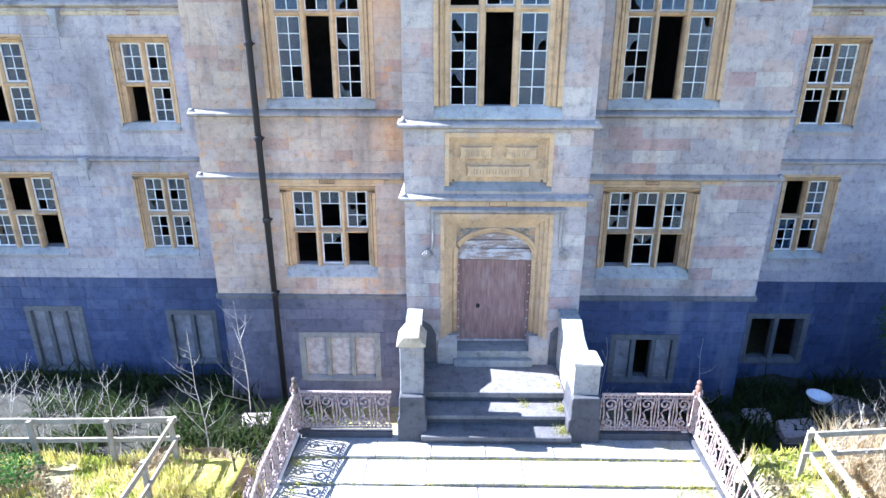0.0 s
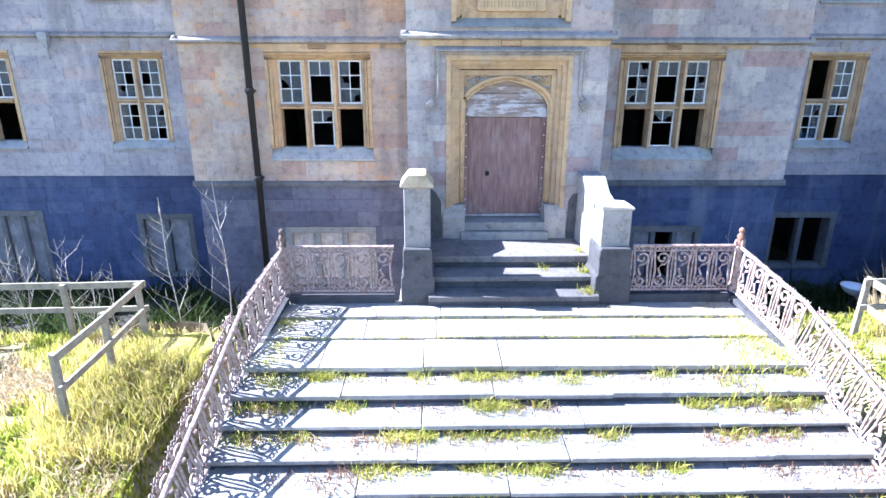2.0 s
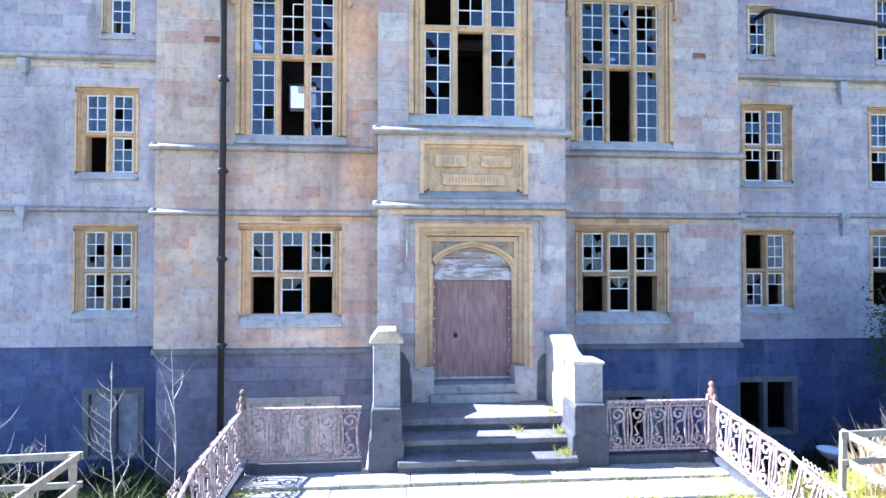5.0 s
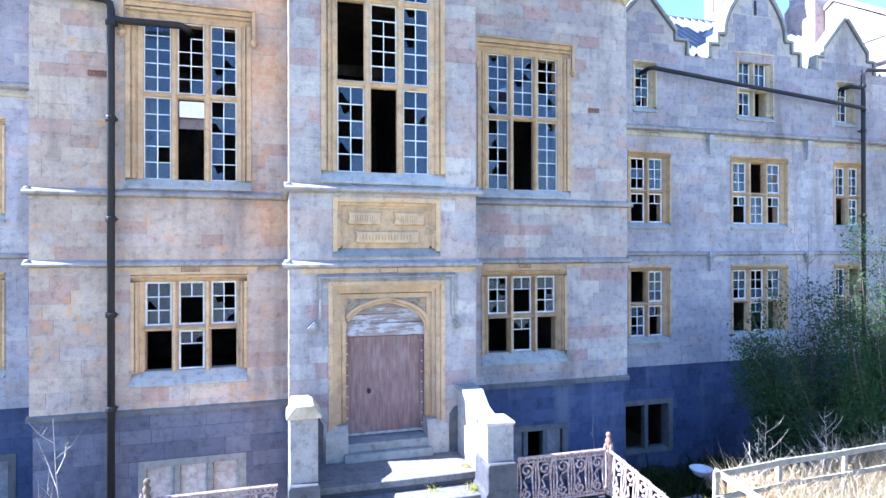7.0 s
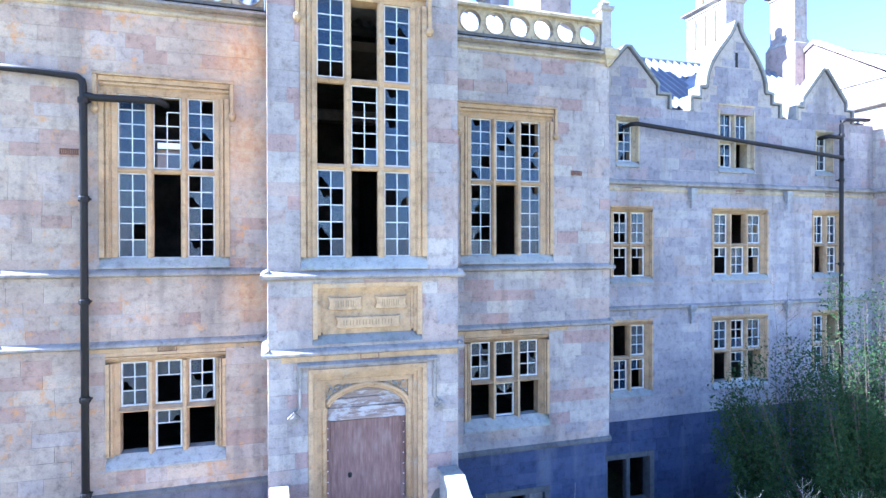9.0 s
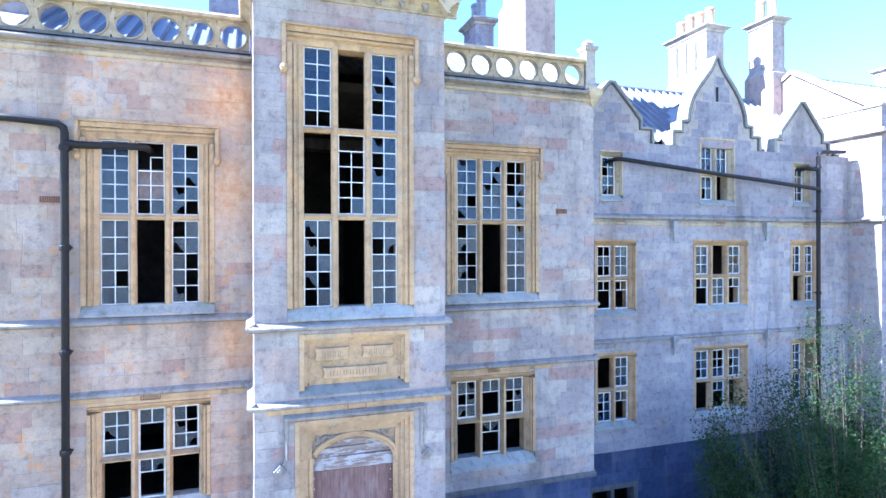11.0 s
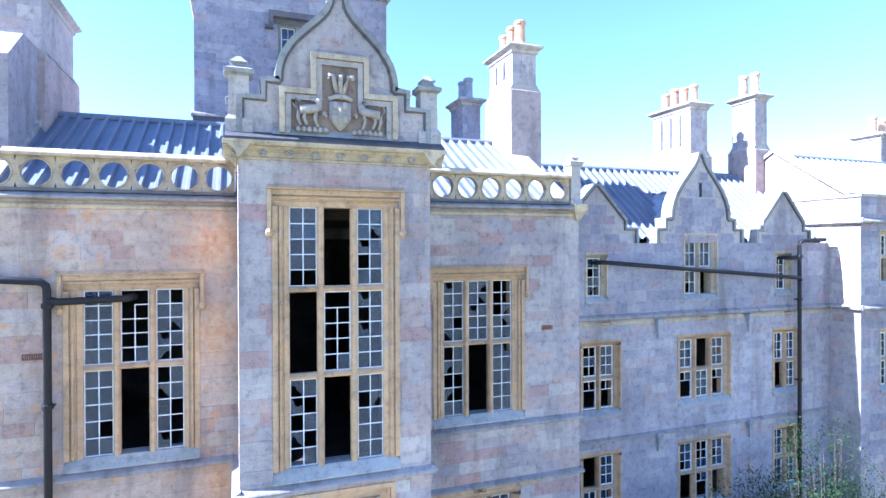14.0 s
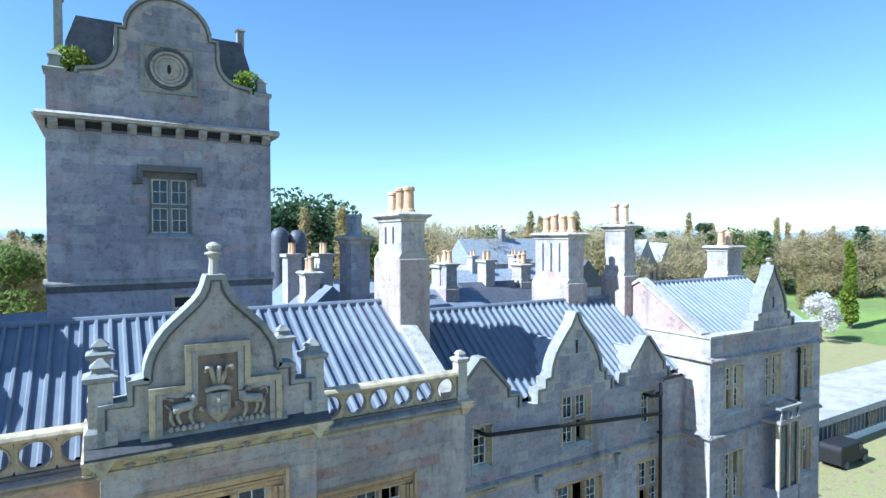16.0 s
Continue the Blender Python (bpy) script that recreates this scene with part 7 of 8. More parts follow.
for cx, cy, z, s, n in ((-3.9, -4.5, TZ - RISE, 0.14, 260), (-2.1, -2.45, TZ, 0.1, 160), (1.5, -2.45, TZ, 0.14, 240), (2.0, -2.5, TZ, 0.16, 220), (3.7, -2.4, TZ, 0.14, 200), (1.4, -1.2, -0.37, 0.05, 60), (1.4, -1.75, -0.6, 0.07, 110), (1.35, -2.2, -0.83, 0.08, 110), (0.6, -1.62, -0.6, 0.05, 30), (-4.1, -2.9, TZ, 0.1, 160), (-1.75, -2.6, TZ, 0.12, 120), (3.1, -4.25, TZ, 0.35, 320), (0.5, -4.45, TZ - RISE, 0.14, 200), (3.6, -3.6, TZ, 0.25, 260), (3.8, -3.0, TZ, 0.15, 200), (2.9, -4.6, TZ - RISE, 0.3, 260)):
    for _ in range(n):
        spots.append((cx + rng.gauss(0, s), cy + rng.gauss(0, s), z, rng.uniform(0.5, 1.0)))
for _ in range(260):
    cx, cy = rng.choice((rng.gauss(-4.0, 0.08), rng.gauss(3.85, 0.1))), rng.uniform(-4.3, -2.3)
    for _ in range(5):
        spots.append((cx + rng.gauss(0, 0.05), cy + rng.gauss(0, 0.05), TZ, rng.uniform(0.2, 0.6)))
rng.shuffle(spots)
blades("dry_step_weeds", spots[:len(spots) // 2], M_GRASS, None, "straw-coloured weeds in the step joints", 0.04, 0.2, 38, 1.3, 0.006)
spots = spots[len(spots) // 2:]
blades("step_weeds", spots, M_MOSS, None, "weeds and grass growing from the step joints", 0.04, 0.18, 34, 1.2, 0.007)
spots = []
for k, yn in enumerate(STEPY[:-1]):
    for _ in range(46):
        cx = rng.uniform(-4.3, 4.1)
        thick = 1.0 + 1.6 * max(0.0, 1 - abs(cx + 2.6) / 1.2) * (k in (2, 3, 4)) + 0.8 * (cx > 2.2)
        if noise.noise((cx * 0.7, k * 1.9, 9)) + 0.25 * thick < 0.15:
            continue
        for _ in range(int(rng.randint(6, 16) * thick)):
            spots.append((cx + rng.gauss(0, 0.14), yn - 0.04 - abs(rng.gauss(0, 0.09 + 0.05 * thick)), TZ - RISE * (k + 1), rng.uniform(0.2, 0.45 + 0.25 * thick)))
blades("dead_weeds", spots, M_DEAD, None, "brown dead weeds and litter on the stair", 0.05, 0.2, 35, 1.6, 0.008)


spots = [(rng.uniform(7.2, 16.0), 0, 0, rng.uniform(0.5, 1.3)) for _ in range(13000)]
spots = [(x, y, ground_z(x, y), k) for x, k in ((s[0], s[3]) for s in spots) for y in (rng.uniform(-4.2, -1.4 + min(1.2, max(0, x - 8) * 0.3)),)]
blades("straw_scrub", [s for s in spots if s[2] > -2.4], M_STRAW, None, "tall pale straw and bramble stems on the bank", 0.3, 0.95, 36, 0.7, 0.011)
spots = []
for _ in range(16000):
    x, y = (rng.uniform(-15, -4.6) if rng.random() < 0.5 else rng.uniform(4.4, 13)), rng.uniform(-1.8, 3.2)
    if noise.noise((x * 0.7, y * 0.7, 5)) > -0.1:
        spots.append((x, y, -3.1, rng.uniform(0.5, 1.5)))
blades("area_brambles", spots, M_BRAMBLE, None, "brambles and ivy in the sunken area, shade in their colour", 0.2, 0.7, 37, 0.9, 0.03)


# ---------------------------------------------------------------- post-and-rail fences
def fence(posts, label, z_top=-0.58):
    """Posts at (x, y); two rails between neighbours."""
    ob = thing("timber_fence", (*posts[0], ground_z(*posts[0])), label, "fence", "timber fences")
    rng = random.Random(int(posts[0][0] * 10))
    tops = []
    for x, y in posts:
        z0 = ground_z(x, y)
        lx, ly = rng.uniform(-0.03, 0.03), rng.uniform(-0.03, 0.03)
        bm = box(bmesh.new(), x - 0.05, x + 0.05, y - 0.04, y + 0.04, z0 - 0.3, z_top)
        for v in bm.verts:
            if v.co.z > z0:
                v.co.x += lx
                v.co.y += ly
        part("post", bm, M_FENCE, ob, bevel=0.008)
        tops.append((x + lx, y + ly))
    for (xa, ya), (xb, yb2) in zip(tops, tops[1:]):
        d = Vector((xb - xa, yb2 - ya, 0)).normalized()
        s = Vector((-d.y, d.x, 0)) * 0.022
        for zc, h, nm in ((z_top - 0.04, 0.06, "rail"), (z_top - 0.52, 0.05, "rail")):
            a, b = Vector((xa, ya, zc)) - d * 0.12, Vector((xb, yb2, zc - 0.01)) + d * 0.12
            o = Vector((-d.y, d.x, 0)) * -0.062
            bm = bmesh.new()
            vs = [bm.verts.new(p + o + e * s + Vector((0, 0, f * h))) for p in (a, b) for e in (-1, 1) for f in (-1, 1)]
            bmesh.ops.convex_hull(bm, input=vs)
            part(nm, bm, M_FENCE, ob)
    return ob


fence([(-6.8, -4.86), (-6.86, -3.5), (-6.92, -2.2), (-8.24, -2.24), (-9.9, -2.28), (-11.6, -2.3), (-13.2, -2.34)], "weathered grey timber post-and-rail fence on the bank", -0.62)
fence([(5.75, -6.2), (5.95, -4.4), (6.15, -2.65), (7.9, -2.5), (9.8, -2.4), (11.8, -2.3)], "sunlit timber post-and-rail fence on the bank", -0.42)


# ---------------------------------------------------------------- plants
def twig_tree(x, y, z, height, seed, label, limbs=9, spread=0.35, r=0.02, mtl=None):
    rng = random.Random(seed)
    ob = thing("sapling", (x, y, z), label, "sapling", "bare saplings")
    bm = bmesh.new()
    pts = [Vector((x, y, z - 0.1))]
    for k in range(7):
        pts.append(pts[-1] + Vector((rng.gauss(0, 0.035), rng.gauss(0, 0.035), height / 7)))
    tube(bm, pts, r, 6, r * 0.25)
    part("trunk", bm, mtl or M_BRANCH, ob)
    bm = bmesh.new()
    for k in range(limbs):
        t = 0.2 + 0.75 * k / limbs
        p = pts[int(t * 7)].lerp(pts[min(7, int(t * 7) + 1)], t * 7 % 1)
        a = rng.uniform(0, 6.28)
        ln = height * spread * (1.1 - t) * rng.uniform(0.6, 1.2)
        q = p + Vector((math.cos(a) * ln * 0.6, math.sin(a) * ln * 0.6, ln * 0.5))
        e = q + Vector((math.cos(a + 0.4) * ln * 0.3, math.sin(a + 0.4) * ln * 0.3, ln * 0.5))
        tube(bm, [p, q, e], r * 0.45, 4, r * 0.12)
        for j in range(3):
            s = p.lerp(q, rng.uniform(0.4, 1.0))
            b = rng.uniform(0, 6.28)
            tube(bm, [s, s + Vector((math.cos(b) * ln * 0.2, math.sin(b) * ln * 0.2, ln * 0.3))], r * 0.22, 3, r * 0.08)
    part("branchwork", bm, mtl or M_BRANCH, ob)
    return ob


twig_tree(-7.15, -0.45, -3.0, 3.7, 1, "thin bare pale sapling beside the basement area", 14)
twig_tree(-6.7, 1.3, -3.2, 3.9, 2, "tall bare forked sapling in the basement area", 9, 0.45)
twig_tree(-7.9, -1.5, -2.2, 1.8, 3, "low bare scrub by the sunken area", 10, 0.6, 0.012)
twig_tree(-9.6, -1.4, -2.2, 2.2, 4, "low bare scrub by the sunken area", 12, 0.6, 0.012)
twig_tree(-11.0, -1.2, -2.2, 2.6, 5, "low bare scrub by the sunken area", 12, 0.6, 0.014)
twig_tree(5.55, 0.8, -3.1, 3.0, 6, "small bare sapling before the plinth", 5, 0.35, 0.014)
twig_tree(2.9, 0.4, -2.6, 2.7, 7, "small bare sapling before the plinth", 4, 0.3, 0.014)
for k, (x, y, h) in enumerate(((7.6, -3.2, 1.5), (8.5, -2.8, 1.9), (9.3, -3.4, 1.4), (10.4, -2.6, 1.9), (6.9, -3.6, 1.1), (11.6, -3.2, 1.6))):
    twig_tree(x, y + 1.2, -1.9, h + 0.3, 20 + k, "straw-coloured bare scrub on the bank", 11, 0.6, 0.014)


def crown_cards(bm, centre, rad, count, size, rng, shell=0.55, slim=0.55):
    cx, cy, cz = centre
    for _ in range(count):
        while True:
            p = Vector((rng.uniform(-1, 1), rng.uniform(-1, 1), rng.uniform(-1, 1)))
            if shell * rng.random() < p.length <= 1:
                break
        q = Vector((cx + p.x * rad[0], cy + p.y * rad[1], cz + p.z * rad[2]))
        a = Vector((rng.gauss(0, 1), rng.gauss(0, 1), rng.gauss(0, 1))).normalized()
        b = a.cross(Vector((rng.gauss(0, 1), rng.gauss(0, 1), rng.gauss(0, 1)))).normalized()
        s = size * rng.uniform(0.6, 1.3)
        vs = [bm.verts.new(q + a * s * u + b * s * w * slim) for u, w in ((-1, 0), (-0.2, -1), (1, 0), (-0.2, 1))]
        bm.faces.new(vs)


def tree(name, x, y, z, h, kind, seed, label, leaf=None, size=None, count=900, scrub=False, slim=0.55):
    rng = random.Random(seed)
    ob = thing(name, (x, y, z), label, "tree" if not scrub else "shrub", "background trees" if not scrub else "")
    bm = bmesh.new()
    tube(bm, [(x, y, z - 0.2), (x + h * 0.01, y, z + h * 0.4), (x, y + h * 0.01, z + h * 0.85)], h * 0.022, 7, h * 0.004)
    limbs = []
    for k in range(12):
        t = rng.uniform(0.2, 0.8)
        a = rng.uniform(0, 6.28)
        ln = h * (0.28 if kind == "broad" else 0.14) * (1.15 - t)
        e = Vector((x + math.cos(a) * ln, y + math.sin(a) * ln, z + h * t + ln * (0.5 if kind != "pine" else -0.1)))
        limbs.append(e)
        tube(bm, [(x, y, z + h * t), e], h * 0.008, 5, h * 0.002)
    part("trunk", bm, M_TRUNK if not scrub else M_BRANCH, ob)
    bm = bmesh.new()
    size = size or h * 0.035
    if kind == "broad":
        for e in limbs:
            crown_cards(bm, e, (h * 0.15, h * 0.15, h * 0.11), count // 14, size, rng, 0.4, slim)
        crown_cards(bm, (x, y, z + h * 0.8), (h * 0.2, h * 0.2, h * 0.18), count // 6, size, rng, 0.4, slim)
    elif kind == "pine":
        for k in range(9):
            t = 0.25 + 0.72 * k / 9
            w = h * 0.17 * (1.1 - t) + 0.02 * h
            for j in range(5):
                a = 6.283 * j / 5 + k * 0.7
                crown_cards(bm, (x + math.cos(a) * w * 0.6, y + math.sin(a) * w * 0.6, z + h * t), (w * 0.6, w * 0.6, h * 0.035), count // 45, size, rng)
    else:
        for k in range(8):
            t = 0.18 + 0.78 * k / 8
            w = h * 0.075 * (1.25 - t)
            crown_cards(bm, (x + rng.gauss(0, 0.01 * h), y + rng.gauss(0, 0.01 * h), z + h * t), (w, w, h * 0.09), count // 8, size, rng, 0.4, slim)
    part("crown", bm, leaf or M_SPRING, ob)
    return ob


# tower greenery and the great shrub before the wing
for x, sg in ((-2.75, -1), (2.75, 1)):
    ob = thing("wall_shrub", (x, TY + 0.6, 21.4), "self-sown green shrub on the tower parapet", "shrub", "tower shrubs")
    bm = bmesh.new()
    crown_cards(bm, (x, TY + 0.65, 21.85), (0.62, 0.35, 0.55), 700, 0.075, random.Random(90 + sg))
    part("foliage", bm, M_YEW, ob)
    part("stem", tube(bmesh.new(), [(x, TY + 0.6, 21.3), (x + 0.1, TY + 0.6, 22.0)], 0.03, 5, 0.01), M_BRANCH, ob)
rng = random.Random(70)
shrub = thing("great_shrub", (14.5, 0.4, -3.0), "large dark evergreen shrub crowding the wing wall", "shrub")
bm, bs = bmesh.new(), bmesh.new()
for k in range(64):
    a, t = rng.uniform(0, 6.28), rng.random() ** 0.6
    px, py = 14.4 + math.cos(a) * 4.5 * t, 0.4 + math.sin(a) * 1.9 * t
    top = 5.3 * (1 - 0.6 * t * t) * rng.uniform(0.5, 1.0) - 0.4
    e = Vector((px, py, top))
    tube(bs, [(14.5 + (px - 14.5) * 0.3, -0.5 + (py + 0.5) * 0.3, -3.2), (14.5 + (px - 14.5) * 0.75, -0.5 + (py + 0.5) * 0.75, top * 0.3 - 1), e], 0.022, 5, 0.006)
    for j in range(5):
        s = rng.uniform(0.1, 1.0)
        c = (px * s + (14.5 + (px - 14.5) * 0.75) * (1 - s), py * s + (-0.5 + (py + 0.5) * 0.75) * (1 - s), top * s + (-2.4) * (1 - s))
        crown_cards(bm, c, (0.8 - 0.35 * s, 0.8 - 0.35 * s, 0.7), int(430 - 340 * s), 0.042, rng)
part("stem", bs, M_TRUNK, shrub)
part("foliage", bm, M_BUSH, shrub)
for k in range(6):
    twig_tree(11.6 + 1.1 * k, 0.4 + 0.5 * math.sin(k * 2.3), -1.0, 5.6 + 0.9 * math.sin(k * 1.7 + 1), 75 + k, "bare twiggy shoots rising from the shrub", 18, 0.3, 0.011, M_TRUNK)
ivy = thing("ivy_shrub", (18.0, -4.5, -3.0), "bright green spring foliage on the bank", "shrub")
bm = bmesh.new()
for k in range(14):
    crown_cards(bm, (16.2 + rng.uniform(-2, 2), -3.2 + rng.uniform(-1.4, 1.4), -1.4 + rng.uniform(-1.2, 2.2)), (0.8, 0.8, 0.6), 260, 0.055, rng)
part("foliage", bm, M_YEW, ivy)
part("stem", tube(bmesh.new(), [(16.4, -3.4, -3.4), (16.2, -3.2, 0.2)], 0.08, 6, 0.02), M_BRANCH, ivy)
bush = thing("bank_shrub", (-10.4, -2.9, -1.6), "bright green leafy bush on the bank", "shrub")
bm = bmesh.new()
for k in range(8):
    crown_cards(bm, (-10.5 + rng.uniform(-0.9, 0.9), -2.9 + rng.uniform(-0.6, 0.6), -1.25 + rng.uniform(-0.2, 0.3)), (0.4, 0.4, 0.3), 200, 0.045, rng)
part("foliage", bm, M_IVY, bush)
part("stem", tube(bmesh.new(), [(-10.5, -2.9, -1.9), (-10.4, -2.9, -1.1)], 0.03, 5, 0.01), M_BRANCH, bush)
bm = bmesh.new()
bmesh.ops.create_grid(bm, x_segments=14, y_segments=8, size=1.0)
for v in bm.verts:
    gx, gz = v.co.x, v.co.y
    v.co = Vector((-6.6 + gx * 1.05, -1.95 + 0.35 * (gz < 0) * -gz + 0.14 * noise.noise((gx * 3, gz * 3, 1)), -2.3 + gz * 0.78 + 0.1 * noise.noise((gx * 4, gz * 2, 6))))
    v.co.y += 1.2 * max(0, (v.co.x + 5.9)) * -1.5
part("bank_edge", bm, M_EARTH, thing("earth_bank", (-6.6, -1.95, -3.2), "broken earth and stone edge of the bank", "bank", kind="structure"), smooth=True)
block = thing("mossy_wall_end", (-6.0, -2.5, -3.2), "broken retaining wall end capped with bright yellow moss", "wall")
bm = box(bmesh.new(), -6.5, -5.42, -3.3, -2.2, -3.2, -1.62)
bmesh.ops.subdivide_edges(bm, edges=bm.edges, cuts=6, use_grid_fill=True)
for v in bm.verts:
    v.co += Vector(noise.noise_vector(v.co * 2.3)) * 0.1
for f in bm.faces:
    f.material_index = int(f.normal.z > 0.6)
core = part("rubble_core", bm, M_EARTH, block, smooth=True)
core.data.materials.append(M_MOSSY)
blades("bank_edge_grass", [(x, y, max(ground_z(x, y), -1.95), rng.uniform(0.5, 1.2)) for x, y in ((rng.uniform(-7.0, -5.45), rng.uniform(-5.6, -3.0)) for _ in range(4500))], M_GRASS, None, "bright grass hanging over the bank edge", 0.15, 0.5, 42, 0.6, 0.012)
blades("moss_cap", [(rng.uniform(-6.5, -5.4), rng.uniform(-3.35, -2.15), -1.6 + rng.uniform(-0.06, 0.03), rng.uniform(0.5, 1.3)) for _ in range(9000)], M_MOSS, block, "", 0.05, 0.16, 41, 0.8, 0.018)
for k in range(9):
    twig_tree(-8.3 - 0.62 * k, -1.35 + 0.3 * math.sin(k * 1.9), -2.3, 1.7 + 0.8 * abs(math.sin(k * 2.2)), 120 + k, "pale bare scrub along the sunken area", 13, 0.55, 0.013)
# rubble and a fallen dish in the sunken area
dish = thing("fallen_dish", (9.0, 1.1, -2.2), "white dish lying in the sunken area", "dish")
part("bowl", lathe(bmesh.new(), 9.0, 1.1, [(0.05, -2.3), (0.2, -2.22), (0.3, -2.08), (0.31, -2.05), (0.28, -2.07), (0.18, -2.18), (0.03, -2.24)], 18), M_PLASTIC, dish, smooth=True)
part("stand", tube(bmesh.new(), [(9.0, 1.1, -3.25), (9.0, 1.1, -2.25)], 0.04, 6), M_IRONPIPE, dish)
for k, (x, y, w) in enumerate(((8.3, 0.6, 0.5), (7.6, 1.2, 0.4), (9.6, 0.4, 0.35), (-6.4, 0.9, 0.4), (10.2, 1.6, 0.6))):
    ob = thing("rubble_block", (x, y, -3.2), "tumbled grey stone block", "rubble", "rubble")
    bm = box(bmesh.new(), x - w, x + w, y - w * 0.7, y + w * 0.7, -3.3, -3.2 + w)
    for v in bm.verts:
        v.co += Vector((rng.uniform(-0.1, 0.1), rng.uniform(-0.1, 0.1), rng.uniform(-0.1, 0.1)))
    part("stone", bm, M_CONC, ob, bevel=0.05)


# ---------------------------------------------------------------- far buildings, trees, hills
def house(x, y, w, d, h, rise, label, tone="grey", stacks=1, ridge="x", roof_mat=None, windows=3):
    ob = thing("far_building", (x, y, -3.2), label, "building", "far buildings")
    part("wall_block", box(bmesh.new(), x - w / 2, x + w / 2, y - d / 2, y + d / 2, -3.3, h), STONES[tone][1], ob)
    if ridge == "x":
        bm = prism(bmesh.new(), [(y - d / 2 - 0.2, h), (y, h + rise), (y + d / 2 + 0.2, h)], x - w / 2 - 0.1, x + w / 2 + 0.1, "x")
    else:
        bm = prism(bmesh.new(), [(x - w / 2 - 0.2, h), (x, h + rise), (x + w / 2 + 0.2, h)], y - d / 2 - 0.1, y + d / 2 + 0.1, "y")
    part("roof", bm, roof_mat or M_SLATE, ob)
    for k in range(windows):
        u = x - w / 2 + w * (k + 0.5) / windows
        for zz in (h - 1.2, h - 4.2):
            wd = part("window", box(bmesh.new(), u - 0.45, u + 0.45, y - d / 2 - 0.03, y - d / 2 + 0.05, zz - 1.4, zz), M_GLASS2, ob)
            part("window_frame", frame_band(bmesh.new(), u - 0.45, u + 0.45, zz - 1.4, zz, 0.12, y - d / 2 - 0.06, y - d / 2 + 0.05, True), M_CREAM, wd)
    for k in range(stacks):
        u = x - w / 2 + w * (k + 0.7) / (stacks + 0.4)
        st = part("chimney", box(bmesh.new(), u - 0.45, u + 0.45, y - 0.6, y + 0.6, h, h + rise + 1.6), STONES[tone][1], ob)
        part("chimney_cap", box(bmesh.new(), u - 0.58, u + 0.58, y - 0.73, y + 0.73, h + rise + 1.6, h + rise + 1.8), M_CREAM, st)
        for j in (-0.3, 0.3):
            part("chimney_pot", lathe(bmesh.new(), u, y + j, [(0.17, h + rise + 1.8), (0.14, h + rise + 2.4), (0.17, h + rise + 2.5), (0.1, h + rise + 2.5)], 8), M_POT, st)
    return ob


house(9.5, 24, 5, 9, 11.0, 2.4, "rear hospital range with blue steel roof and chimney", "grey", 2, "y", M_ROOF)
house(17.5, 24, 10, 8, 10.2, 2.2, "rear hospital range behind the wing", "grey", 2, "x", M_ROOF)
house(27.0, 26, 9, 9, 10.0, 2.6, "rear hospital range with pale chimney", "grey", 2, "x")
house(42.0, 48, 16, 9, 8.5, 3.6, "far slate-roofed hospital block with paired gables", "pale", 2, "x", M_LEAD)
house(58.0, 52, 7, 10, 9.0, 4.0, "far gabled hospital block", "cool", 1, "y")
house(24.0, 62, 20, 9, 7.5, 3.0, "far range of slate-roofed blocks", "pale", 3, "x", M_LEAD)
house(68.0, 72.0, 32, 9, 11.6, 4.4, "far long slate-roofed hospital range", "pale", 2, "x", M_LEAD, 9)
house(83.0, 63.0, 5.0, 12, 11.2, 4.6, "far gabled hospital wing in pale stone", "pale", 1, "y", M_LEAD, 2)
house(89.5, 63.5, 4.6, 12, 10.8, 4.4, "far gabled hospital wing in pale stone", "pale", 0, "y", M_LEAD, 2)
house(-9.0, 22, 10, 7, 10.6, 2.0, "rear hospital range in warm stone", "pink", 2, "x", M_ROOF)
house(-22.0, 44, 14, 9, 9.5, 2.5, "distant block with a row of chimney pots", "cool", 3, "x")
house(14.0, 40, 8, 10, 7.6, 2.8, "far small roofs with chimneys", "pink", 2, "y")
for k, (x, y, z1) in enumerate(((14.6, 21.4, 14.8), (19.2, 22.6, 14.4), (8.4, 21.0, 14.2), (10.6, 27.0, 13.6), (28.0, 25.0, 14.0))):
    chimney(x, x + 0.9, y, y + 1.2, 9.0, z1, 2, "pale rear chimney stack with two clay pots", 0, shoulder=3.5)
for x, r, h in ((10.1, 0.75, 17.0), (11.5, 0.75, 16.8)):
    ob = thing("roof_ventilator", (x, 33, 8), "round dark lead-capped ventilator", "ventilator", "ventilators")
    part("drum", lathe(bmesh.new(), x, 33.0, [(r, -3.3), (r, 7.5), (r, h - 0.8), (r * 0.9, h - 0.4), (r * 0.5, h), (0.05, h + 0.05)], 14), M_SLATE, ob, smooth=True)
# flat-roofed annexe and yard beyond the cross wing
ob = thing("annexe", (70, 17, -3.2), "low flat-roofed annexe with a pale roof and dark slatted walls", "building")
part("wall_block", box(bmesh.new(), 46, 96, 13.8, 21.0, -3.3, -0.45), M_SLATE, ob)
part("plinth", box(bmesh.new(), 45.9, 96.1, 13.7, 21.1, -3.3, -2.5), M_WHITE, ob, "white painted base course")
part("roof_slab", box(bmesh.new(), 45.6, 96.4, 13.3, 21.5, -0.4, 0.0), M_PAVE, ob)
part("fascia", box(bmesh.new(), 45.55, 96.45, 13.2, 13.32, -0.6, 0.05), M_LEAD, ob)
for k in range(60):
    part("slat", box(bmesh.new(), 46.2 + 0.8 * k, 46.32 + 0.8 * k, 13.66, 13.82, -2.5, -0.45), M_LEAD, ob)
for k in range(6):
    part("window", box(bmesh.new(), 50 + 6 * k, 52 + 6 * k, 13.6, 13.7, -2.2, -1.0), M_GLASS2, ob)


